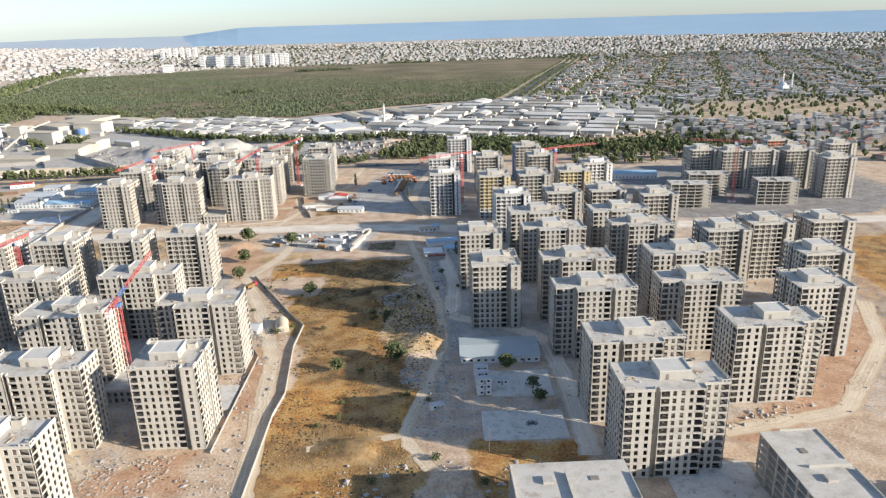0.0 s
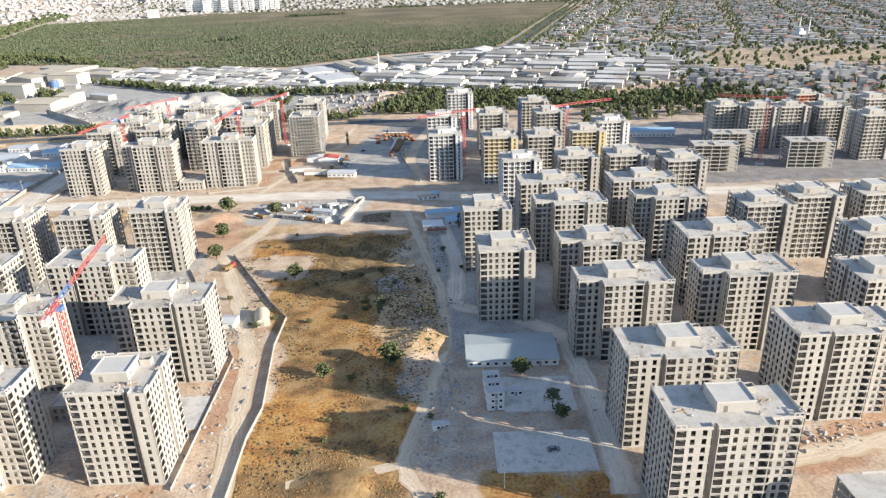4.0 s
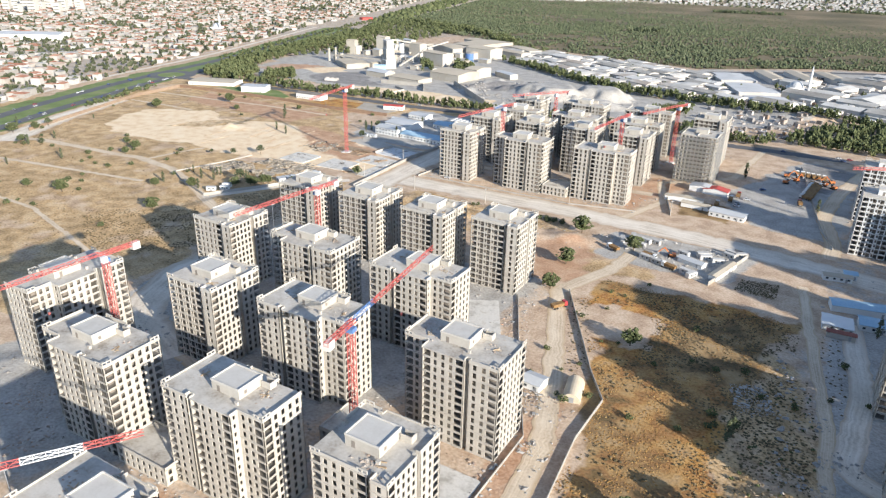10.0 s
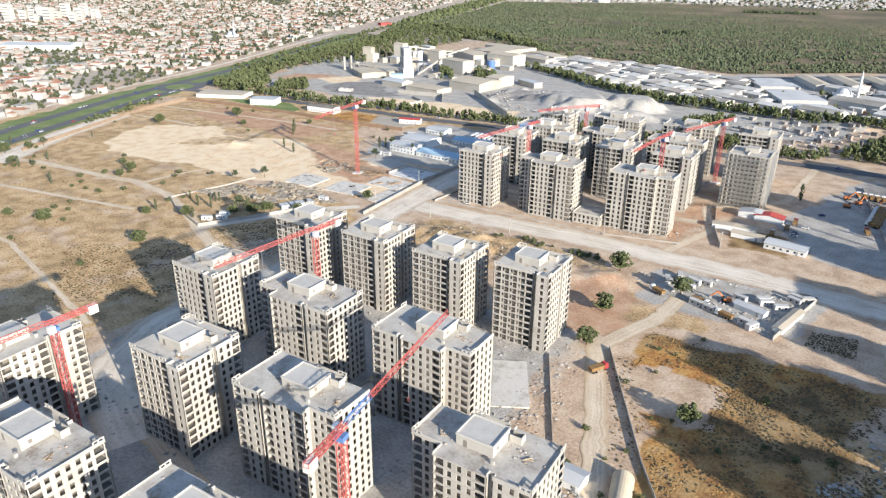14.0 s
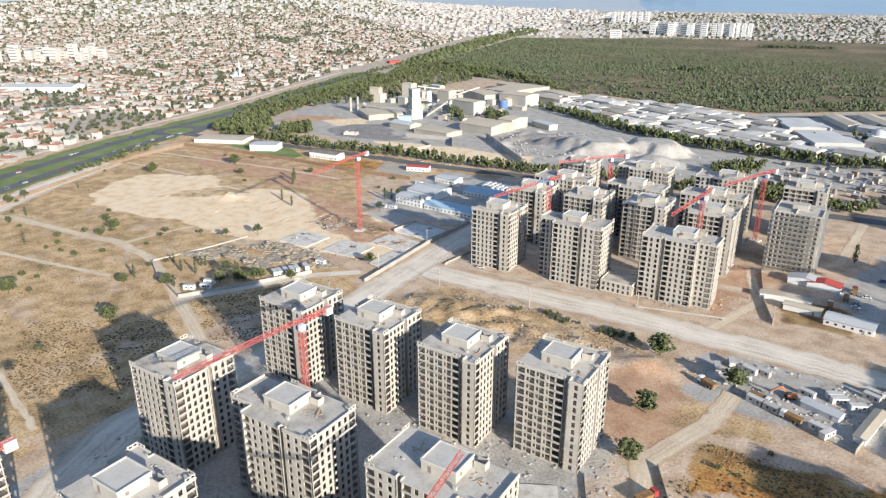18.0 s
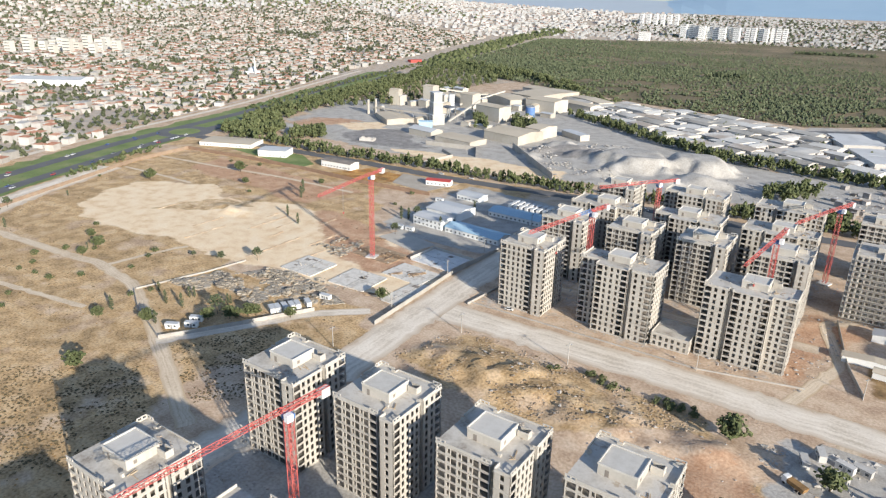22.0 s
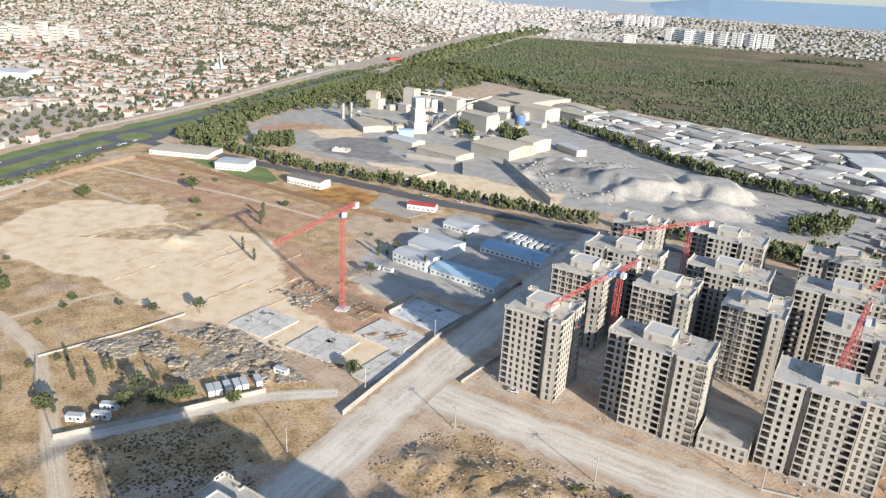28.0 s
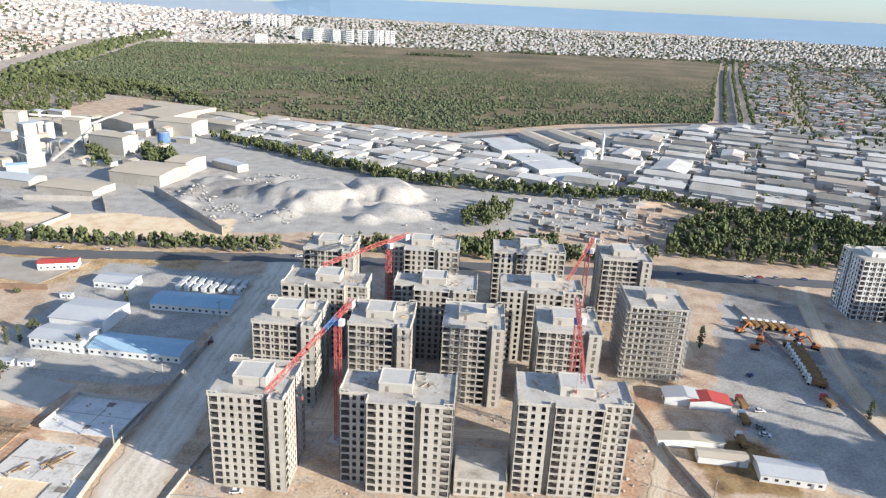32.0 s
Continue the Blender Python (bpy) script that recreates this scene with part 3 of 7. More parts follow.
def deck_plan(plan, bays):
    """The plan with its balconies added to the outline."""
    out = []
    n = len(plan)
    for k in range(n):
        p, q = Vector(plan[k]), Vector(plan[(k + 1) % n])
        d = (q - p).normalized()
        o = Vector((d.y, -d.x))
        out.append(tuple(p))
        b0, b1, *_ = bays.get(k, (False, False))
        for on, c in ((b0, p + d * 1.85), (b1, q - d * 1.85)):
            if on:
                out += [tuple(c + d * u + o * w) for u, w in ((-1.6, 0), (-1.6, .13), (1.6, .13), (1.6, 0))]
    return out


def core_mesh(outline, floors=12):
    # Solid dark core behind the window holes, coloured as unlit rooms.
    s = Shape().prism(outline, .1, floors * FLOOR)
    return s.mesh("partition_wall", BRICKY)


def rimmed(x0, y0, x1, y1, h, w=.3):
    """A roof slab with a low rim round it."""
    out = [(x0, y0), (x1, y0), (x1, y1), (x0, y1)]
    inn = [(x0 + w, y0 + w), (x1 - w, y0 + w), (x1 - w, y1 - w), (x0 + w, y1 - w)]
    v = [(*p, 0) for p in out] + [(*p, h) for p in out] + [(*p, h) for p in inn] + [(*p, .2) for p in inn]
    f = [(3, 2, 1, 0), (12, 13, 14, 15)]
    for k in range(4):
        j = (k + 1) % 4
        f += [(k, j, 4 + j, 4 + k), (4 + k, 4 + j, 8 + j, 8 + k), (8 + k, 8 + j, 12 + j, 12 + k)]
    return Shape().poly(v, f)


def block(kind, plan, bays, pent, floors=12, wall=CONCRETE, slab=SLAB, label="", painted=(), plinth=None, group="unfinished apartment blocks"):
    root = new("apartment_block")
    tagged(root, label, "apartment building", group)
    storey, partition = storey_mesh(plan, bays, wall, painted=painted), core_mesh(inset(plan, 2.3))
    low = storey_mesh(plan, bays, plinth) if plinth else storey
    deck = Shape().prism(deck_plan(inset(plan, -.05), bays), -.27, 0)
    # Top and underside take the dark floor colour, as shade inside open storeys.
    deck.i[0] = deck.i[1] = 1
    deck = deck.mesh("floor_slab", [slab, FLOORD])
    n = len(plan)
    for f in range(floors):
        z = .3 + f * FLOOR
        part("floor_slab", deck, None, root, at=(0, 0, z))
        part("storey", low if f < 3 else storey, None, root, at=(0, 0, z))
    top = .3 + floors * FLOOR
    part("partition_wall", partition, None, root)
    roof = part("roof", Shape().prism(inset(plan, -.1), -.27, .08), ROOFC, root, at=(0, 0, top))
    # parapet of low walls, some stretches still missing
    for k in range(n):
        p, q = Vector(plan[k]), Vector(plan[(k + 1) % n])
        d = (q - p)
        if d.length < 1.2 or (k * 7 + len(kind)) % 6 == 0:
            continue
        length = d.length
        d.normalize()
        o = Vector((-d.y, d.x)) * .22
        hh = .6 if (k * 5) % 3 else .95
        edge = Shape()

        def run(a, b, z0, z1):
            edge.hexa([Vector((*v, z)) for z in (z0, z1) for v in (p + d * a, p + d * b, p + d * b + o, p + d * a + o)])

        b0, b1, *_ = bays.get(k, (False, False))
        lo, hi = (3.2 if b0 else 0.0), (length - 3.2 if b1 else length)
        run(lo, hi, .08, hh)
        # raised open frames over the corner balconies
        for on, a in ((b0, 0.0), (b1, length - 3.2)):
            if on:
                run(a, a + 3.2, .08, .55)
                run(a, a + 3.2, 1.2, 1.5)
                for u in (0, 1.4, 2.8):
                    run(a + u, a + u + .4, .55, 1.2)
        part("parapet", edge, slab, roof)
    # lift house, raised portal beside it, dark panels painted as door and window shade
    x0, y0, x1, y1 = pent
    house = part("lift_house", Shape().box(x0, y0, 0, x1, y1, 2.9), wall[0] if isinstance(wall, list) else wall, root, at=(0, 0, top + .08))
    part("door", Shape().box(x0 + 2, y0 - .04, 0, x0 + 3.1, y0 + .1, 2.0), BRICKY, house, "dark panel shaded like an open doorway")
    part("window", Shape().box(x1 - .1, y0 + 2, .9, x1 + .04, y0 + 3, 2.0), BRICKY, house, "dark panel shaded like an open window hole")
    part("lift_house_roof", rimmed(x0 - .15, y0 - .15, x1 + .15, y1 + .15, .6), SCREED, root, at=(0, 0, top + 2.98))
    vent = Shape().box(0, 0, 0, .9, .7, 1.0).box(-.1, -.1, .95, 1, .8, 1.12).mesh("roof_vent", wall)
    for vx, vy in ((x0 - .4, y1 + 1.6), (x1 + .5, y0 - 2.2)):
        part("roof_vent", vent, None, root, at=(vx, vy, top + .08))
    s = Shape()
    px, py = x1 + .4, y1 - 1
    s.box(px, py, 0, px + 3.4, py + .25, 2.1).box(px, py + 2.2, 0, px + 3.4, py + 2.45, 2.1).box(px + 3.15, py + .25, 0, px + 3.4, py + 2.2, 2.1)
    part("shaft_upstand", s, wall[0] if isinstance(wall, list) else wall, root, at=(0, 0, top + .08))
    return root


L2_PLAN = [(x, -7.2 if y == -6 else y) for x, y in FLIP(L_PLAN)]
PLACES_T = [(36, 325), (33, 378), (177, 282), (171, 368), (201, 378), (236, 378), (202, 324), (-94.5, 231), (-138, 395.5), (-173, 388.5), (-211, 388.5), (-248, 385.5), (-245, 326), (-204, 278), (-181, 162), (-238.5, 536), (-241.5, 586), (-206, 590), (-170.5, 594), (-134, 595.5), (-243, 667), (-97, 680), (161, 452)]
PLACES_L = [(77, 287.5), (126, 290.5), (-193, 537.5), (-188, 626), (-198, 675), (78, 327), (76, 381), (128, 383), (-199, 225.5), (-100, 286), (-196, 326), (-251, 249, 90)]
PLACES_L2 = [(80, 235.5), (138, 244.5), (82, 201), (-141.5, 327), (-137.5, 543), (-235, 621.5), (-142, 631), (-145, 679), (73, 417), (124, 415), (134, 331), (-142, 229), (-156, 280.5), (-134, 181)]
proto_t = block("tower", T_PLAN, T_BAYS, (-6, -4.5, 4.5, 5), label="unfinished twelve-storey grey concrete tower block with open window holes")
PLAIN_T = [(36, 325), (33, 378), (177, 282), (-94.5, 231), (-238.5, 536), (-245, 326), (-181, 162)]
proto_p = block("plain tower", T_PLAN, {k: v[:2] for k, v in T_BAYS.items()}, (-6, -4.5, 4.5, 5), label="unfinished twelve-storey grey concrete tower block with even window holes")
proto_l = block("long", L_PLAN, L_BAYS, (-6, -3.5, 4.5, 5.5), label="unfinished long grey concrete apartment block in two stepped halves")
proto_l2 = block("longer", L2_PLAN, flip_bays(L_BAYS, len(L_PLAN)), (-4.5, -3.5, 6, 5.5), label="unfinished long grey concrete apartment block in two stepped halves")
for proto, places in ((proto_t, [p for p in PLACES_T if p not in PLAIN_T]), (proto_p, PLAIN_T), (proto_l, PLACES_L), (proto_l2, PLACES_L2)):
    proto.matrix_basis = at_pose(*places[0])
    for x, y, *turn in places[1:]:
        copy_thing(proto, at_pose(x, y, 0, *turn))

PAINTED = "apartment blocks being painted"
for mats, edges, plinth, label, places in (
        ([WHITEP, DARKP], (2, 3, 12, 13, 17, 18, 7), None, "white painted tower block with dark grey recesses", [(19, 540), (63, 465), (40, 704), (19, 602)]),
        ([CONCRETE, YELLOWP], (4, 5, 0), WHITEP, "grey tower block with a yellow rendered front and white base", [(57, 526), (121, 535)]),
        ([CONCRETE, ORANGEP], (0, 15, 5), None, "grey tower block with an orange rendered strip", [(337, 640)]),
        ([WHITEP, WHITEP], (), None, "white rendered tower block with open windows", [(146, 562)]),
        ([CONCRETE, BLUEM], (19, 15), None, "grey concrete tower block with a blue netted side", [(102, 652), (300, 592)])):
    pr = block("painted", T_PLAN, T_BAYS, (-5, -4, 4.5, 4.5), wall=mats, painted=edges, plinth=plinth, label=label, group=PAINTED)
    pr.matrix_basis = at_pose(*places[0])
    for x, y in places[1:]:
        copy_thing(pr, at_pose(x, y))
for x, y in ((61, 606), (88, 526), (99, 467), (130, 468), (107, 604), (344, 552), (253, 605), (276, 594), (329, 588), (381, 612)):
    copy_thing(proto_t, at_pose(x, y))


# ---- open frames, link blocks and the scaffolded block ----
def frame_block(w, d, floors, roofed, label, scaffold=False):
    root = tagged(new("concrete_frame"), label, "building frame")
    x, y = w / 2, d / 2
    deck = Shape().box(-x, -y, -.3, x, y, 0).mesh("floor_slab", SLAB)
    col = Shape().box(-.3, -.3, 0, .3, .3, FLOOR - .3).mesh("column", CONCRETE)
    # Solid inner core in the dark room-shade brown.
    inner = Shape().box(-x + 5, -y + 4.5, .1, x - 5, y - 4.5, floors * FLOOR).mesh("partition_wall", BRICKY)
    face = Shape()
    for p, q in (((-x, -y), (x, -y)), ((x, -y), (x, y)), ((x, y), (-x, y)), ((-x, y), (-x, -y))):
        edge_walls(face, p, q, row((Vector(q) - Vector(p)).length, step=2.6, w=1.7))
    face = face.weld().mesh("storey", CONCRETE)
    board = Shape().box(-x - 1.5, -y - 1.5, 0, x + 1.5, -y - .6, .1).box(x + .6, -y - .6, 0, x + 1.5, y + .6, .1).box(-x - 1.5, y + .6, 0, x + 1.5, y + 1.5, .1).box(-x - 1.5, -y - .6, 0, -x - .6, y + .6, .1).mesh("scaffold_board", SLAB)
    part("partition_wall", inner, None, root)
    nx, ny = max(2, int(w / 6)), max(2, int(d / 6))
    for f in range(floors):
        z = .3 + f * FLOOR
        part("floor_slab", deck, None, root, at=(0, 0, z))
        if scaffold:
            part("storey", face, None, root, at=(0, 0, z))
            for dz in (.9,):
                part("scaffold_board", board, None, root, at=(0, 0, z + dz))
        else:
            for k in range(nx + 1):
                for j in (0, ny):
                    part("column", col, None, root, at=(-x + .4 + (w - .8) * k / nx, -y + .4 + (d - .8) * j / ny, z))
    top = .3 + floors * FLOOR
    roof = part("roof", Shape().box(-x - .1, -y - .1, -.3, x + .1, y + .1, .05), ROOFC, root, at=(0, 0, top))
    for a, b, c, e, hh in ((-x, -y, -x * .2, -y + .25, .9), (x * .1, -y, x, -y + .25, .5), (-x, -y + .25, -x + .25, y, .8), (x - .25, -y + .25, x, y * .3, .8), (-x * .1, -y + .25, -x * .1 + .3, y * .4, 1.1)):
        part("parapet", Shape().box(a, b, .05, c, e, hh), SLAB, roof)
    part("stair_hatch", Shape().box(-x * .5, -1, .05, -x * .5 + 3, 2, 1.0), CONCRETE, roof)
    # Solid dark box, coloured as the shade of an open shaft.
    part("roof_opening", Shape().box(x * .3, 0, .05, x * .3 + 2.6, 2, .3), BRICKY, roof, "dark kerb-high panel shaded like a shaft opening")
    if roofed:
        part("lift_house", Shape().box(-4, -3, .05, 4, 4, 3), CONCRETE, root, at=(0, 0, top))
    if scaffold:
        for sg in (-1, 1):
            for k in range(int(w / 2.4) + 1):
                part("scaffold_pole", Shape().box(-.07, -.07, 0, .07, .07, top + 1.4), GREYM, root, at=(-x + w * k / int(w / 2.4), sg * (y + 1.5), 0))
            for k in range(int(d / 2.4) + 1):
                part("scaffold_pole", Shape().box(-.07, -.07, 0, .07, .07, top + 1.4), GREYM, root, at=(sg * (x + 1.5), -y + d * k / int(d / 2.4), 0))
    return root


frame_block(24, 24, 12, True, "twelve-storey concrete block wrapped in grey scaffolding", True).matrix_basis = at_pose(-94, 625)
open_frame = frame_block(32, 17, 7, False, "seven-storey open concrete frame with bare floor slabs")
open_frame.matrix_basis = at_pose(216, 533, 0, -8)
for x, y in ((243, 566), (287, 534)):
    copy_thing(open_frame, at_pose(x, y, 0, -8))
low_frame = frame_block(36, 19, 6, False, "six-storey open concrete frame with a pale roof slab")
low_frame.matrix_basis = at_pose(43, 169)
copy_thing(low_frame, at_pose(119, 172, 0, 90))


def link(x, y, w, d, floors=2):
    root = tagged(new("link_building"), "two-storey unfinished concrete link between towers", "building", "link buildings")
    plan = [(-w / 2, -d / 2), (w / 2, -d / 2), (w / 2, d / 2), (-w / 2, d / 2)]
    st = storey_mesh(plan, {}, CONCRETE)
    deck = Shape().prism(plan, -.25, 0).mesh("floor_slab", SLAB)
    for f in range(floors):
        part("floor_slab", deck, None, root, at=(0, 0, .3 + f * FLOOR))
        part("storey", st, None, root, at=(0, 0, .3 + f * FLOOR))
        part("partition_wall", Shape().box(-w / 2 + 4, -d / 2 + 4, 0, w / 2 - 4, d / 2 - 4, FLOOR - .26), BRICKY, root, at=(0, 0, .3 + f * FLOOR))
    part("roof", Shape().prism(inset(plan, -.1), -.25, .1), ROOFC, root, at=(0, 0, .3 + floors * FLOOR))
    for p, q in zip(plan, plan[1:] + plan[:1]):
        p, q = Vector(p), Vector(q)
        o = Vector((-(q - p).y, (q - p).x)).normalized() * .2
        part("parapet", Shape().hexa([Vector((*v, z)) for z in (.1, .9) for v in (p, q, q + o, p + o)]), SLAB, root, at=(0, 0, .3 + floors * FLOOR))
    root.matrix_basis = at_pose(x, y)


link(-165.3, 538, 17, 17)
link(-170, 222, 22, 14)
link(-165, 631, 13, 13)
link(-123, 262, 22, 15)
link(104, 243, 12, 13)
link(-164, 321, 12, 12, 1)

# ---- plants ----
PINE = material("pine needles", [(.05, .062, .036), (.092, .108, .06), (.14, .152, .092)], .05, .5, island=.5, contrast=.8, bump=0, spec=.1)
LEAF = material("broad leaves", [(.045, .055, .025), (.092, .108, .048), (.155, .165, .08)], .3, 2.0, island=.5, contrast=.8, bump=0, spec=.15)
# Leaf green greyed for the distance haze over the far towns.
HAZYLEAF = material("haze-greyed leaves", [(.045, .055, .032), (.08, .09, .05), (.12, .125, .08)], .1, 1.0, island=.5, contrast=.8, bump=0, spec=.1)
SCRUB = material("dry scrub", [(.20, .125, .05), (.36, .20, .07), (.50, .33, .13)], .06, 1.0, island=.6, contrast=.9, bump=0, spec=.1)
BARK = material("bark", [(.10, .075, .05), (.17, .13, .09)], 1, 6)
ROCK = material("broken stone", [(.24, .22, .195), (.37, .35, .32), (.48, .46, .43)], .4, 2.0, island=.5, contrast=.9)
RNG = np.random.RandomState(7)


def blob_template(kind):
    if kind == "chip":
        v = [(x, y, z) for z in (-.5, .5) for x, y in ((-1, -.7), (1, -.7), (1, .7), (-1, .7))]
        f = [(0, 2, 1), (0, 3, 2), (4, 5, 6), (4, 6, 7), (0, 1, 5), (0, 5, 4), (1, 2, 6), (1, 6, 5), (2, 3, 7), (2, 7, 6), (3, 0, 4), (3, 4, 7)]
    elif kind == "small":
        v = [(0, 0, 1)] + [(math.cos(a), math.sin(a), .1) for a in np.arange(4) * math.pi / 2] + [(0, 0, -.8)]
        f = [(0, 1 + k, 1 + (k + 1) % 4) for k in range(4)] + [(5, 1 + (k + 1) % 4, 1 + k) for k in range(4)]
    else:
        v = [(0, 0, 1)] + [(.75 * math.cos(a), .75 * math.sin(a), .55) for a in np.arange(5) * 2 * math.pi / 5]
        v += [(math.cos(a), math.sin(a), -.35) for a in (np.arange(5) + .5) * 2 * math.pi / 5]
        f = [(0, 1 + k, 1 + (k + 1) % 5) for k in range(5)]
        for k in range(5):
            f += [(1 + k, 6 + k, 1 + (k + 1) % 5), (6 + k, 6 + (k + 1) % 5, 1 + (k + 1) % 5)]
    return np.array(v, float), np.array(f)


def blobs(centres, radii, kind="crown", jitter=.28, rng=RNG):
    tv, tf = blob_template(kind)
    c, r = np.asarray(centres, float), np.asarray(radii, float)
    n, k = len(c), len(tv)
    turn = rng.rand(n) * 6.28
    co, si = np.cos(turn)[:, None], np.sin(turn)[:, None]
    x, y, z = (tv[None, :, j] * (1 + jitter * (rng.rand(n, k) * 2 - 1)) for j in range(3))
    v = np.stack([(x * co - y * si) * r[:, :1] + c[:, :1], (x * si + y * co) * r[:, 1:2] + c[:, 1:2], z * r[:, 2:3] + c[:, 2:3]], -1)
    return v.reshape(-1, 3), (tf[None] + (np.arange(n) * k)[:, None, None]).reshape(-1, tf.shape[1])


def stuff(name, v, f, mats, label, category, idx=None):
    me = bpy.data.meshes.new(name)
    me.from_pydata(v, [], f)
    for m in mats if isinstance(mats, list) else [mats]:
        me.materials.append(m)
    if idx is not None:
        me.polygons.foreach_set("material_index", np.asarray(idx, dtype=np.int32))
    me.update()
    return tagged(new(name, me), label, category, kind="stuff")


def scatter(poly, spacing, rng=RNG, keep=None, jitter=.45, turn=0.0):
    """Points of a jittered lattice inside a polygon."""
    p = np.array(poly)
    c, s = math.cos(turn), math.sin(turn)
    rot = np.stack([p[:, 0] * c + p[:, 1] * s, -p[:, 0] * s + p[:, 1] * c], -1)
    gx, gy = np.meshgrid(np.arange(rot[:, 0].min(), rot[:, 0].max(), spacing), np.arange(rot[:, 1].min(), rot[:, 1].max(), spacing))
    q = np.stack([gx.ravel(), gy.ravel()], -1) + (rng.rand(gx.size, 2) - .5) * 2 * jitter * spacing
    q = np.stack([q[:, 0] * c - q[:, 1] * s, q[:, 0] * s + q[:, 1] * c], -1)
    q = q[inside(q[:, 0], q[:, 1], poly)]
    return q if keep is None else q[keep(q)]


def on_ground(q):
    return far_height(q[:, 0], q[:, 1]) + heap_height(q[:, 0], q[:, 1]) - .06


def crowns(q, r0, r1, high, kind="crown", rng=RNG):
    n = len(q)
    r = r0 + (r1 - r0) * rng.rand(n)
    z = on_ground(q) + r * high * .55
    return blobs(np.column_stack([q, z]), np.column_stack([r * (.85 + .3 * rng.rand(n)), r * (.85 + .3 * rng.rand(n)), r * high]), kind, rng=rng)


def clumpy(q, r0, r1, high, per=7, rng=RNG):
    """Trees of several clumps each."""
    n = len(q)
    r = r0 + (r1 - r0) * rng.rand(n)
    base = on_ground(q)
    cs, rs = [], []
    for k in range(per):
        a, d = rng.rand(n) * 6.28, np.sqrt(rng.rand(n)) * .62
        h = (.35 + .95 * rng.rand(n)) * (1 - .35 * d)
        cs.append(np.column_stack([q[:, 0] + np.cos(a) * d * r, q[:, 1] + np.sin(a) * d * r, base + h * r * high]))
        s = r * (.34 + .22 * rng.rand(n)) * (1.35 if per < 6 else 2.6 / per ** .5)
        rs.append(np.column_stack([s, s, s * (.7 + .5 * rng.rand(n)) * min(high, 1.4)]))
    return blobs(np.concatenate(cs), np.concatenate(rs), "small", .4, rng=rng)


FOREST = [(-900, 1400), (-1110, 2250), (-700, 2560), (100, 2640), (560, 2660), (150, 1370), (-60, 1290), (-205, 1175), (-380, 1210), (-540, 1260)]
thin = lambda q: (.9 * smooth_noise(q[:, 0], q[:, 1], 150, 23) + .6 * smooth_noise(q[:, 0], q[:, 1], 45, 21) + .5 * smooth_noise(q[:, 0], q[:, 1], 18, 22) + .7 * (RNG.rand(len(q)) - .5)) > np.where((q[:, 1] - 1600) / 90 + 1.5 * smooth_noise(q[:, 0], q[:, 1], 160, 24) < 0, -.7, -.75)
bald = lambda q: (smooth_noise(q[:, 0], q[:, 1] * 2.2, 210, 61) + .4 * smooth_noise(q[:, 0], q[:, 1], 60, 62) > .22) & (RNG.rand(len(q)) < .5)
q = scatter(FOREST, 5.0, keep=lambda q: thin(q) & ~bald(q))
stuff("forest", *crowns(q, 1.1, 3.0, 1.1, "small"), PINE, "wide dark green pine forest with thin brown patches", "forest")
FORESTFLOOR = material("forest floor", [(.10, .09, .05), (.17, .135, .075), (.28, .21, .13)], .008, .15, contrast=.5)
s = Shape()
s.poly([(x, y, .12 + float(far_height(np.array([x]), np.array([y]))[0])) for x, y in FOREST], [tuple(range(len(FOREST)))[::-1]])
tagged(new("ground_cover", s.mesh("ground_cover", FORESTFLOOR)), "dark brown scrubby floor of the pine forest", "ground", kind="structure")


def line_points(pts, step, width, rng=RNG):
    out = []
    for a, b in zip(pts, pts[1:]):
        a, b = np.array(a, float), np.array(b, float)
        n = max(1, int(np.hypot(*(b - a)) / step))
        d = (b - a) / np.hypot(*(b - a))
        t = (np.arange(n) + rng.rand(n)) / n
        out.append(a + (b - a) * t[:, None] + np.array([-d[1], d[0]]) * ((rng.rand(n, 1) - .5) * width))
    return np.concatenate(out)


BELT = np.concatenate([line_points([(-674, 703), (-649, 711), (-618, 714), (-551, 714), (-497, 719), (-450, 726), (-380, 730), (-292, 738)], 3.2, 9), line_points([(-276, 744), (-180, 752), (-60, 758)], 3.4, 12), line_points([(-455, 1062), (-250, 930), (-150, 915), (-20, 905)], 2.4, 18), line_points([(-20, 905), (70, 850), (180, 830)], 3, 16),
                       line_points([(-682, 722), (-722, 800), (-752, 880), (-772, 960), (-800, 1100), (-850, 1300)], 1.3, 44), scatter([(-700, 712), (-655, 716), (-650, 745), (-668, 775), (-715, 770)], 6), scatter([(-623, 737), (-596, 764), (-627, 789), (-649, 768)], 5), line_points([(-900, 1480), (-690, 1400), (-540, 1270)], 2, 40), scatter([(-900, 1430), (-700, 1400), (-670, 1000), (-720, 900), (-800, 960), (-850, 1150)], 13), line_points([(-560, 1215), (-440, 1170)], 2.5, 30), line_points([(-485, 985), (-455, 930)], 1.4, 26), line_points([(-545, 985), (-500, 905)], 3, 18)])
stuff("tree_belt", *clumpy(BELT, 2.8, 5.8, 1.6, 22), LEAF, "long belts of dusty green trees beside the roads", "trees")
WOODS = np.concatenate([scatter([(-55, 770), (-20, 850), (60, 890), (150, 850), (330, 815), (330, 765), (120, 768)], 7.5), scatter([(-190, 820), (-160, 870), (-140, 850), (-170, 805)], 7), scatter([(-185, 755), (-120, 755), (-120, 785), (-185, 775)], 7), scatter([(150, 690), (240, 700), (420, 760), (520, 860), (380, 930), (200, 800)], 14)])
stuff("woods", *clumpy(WOODS, 2.8, 6.0, 1.5, 26), LEAF, "dense dark green woods behind the main road", "trees")
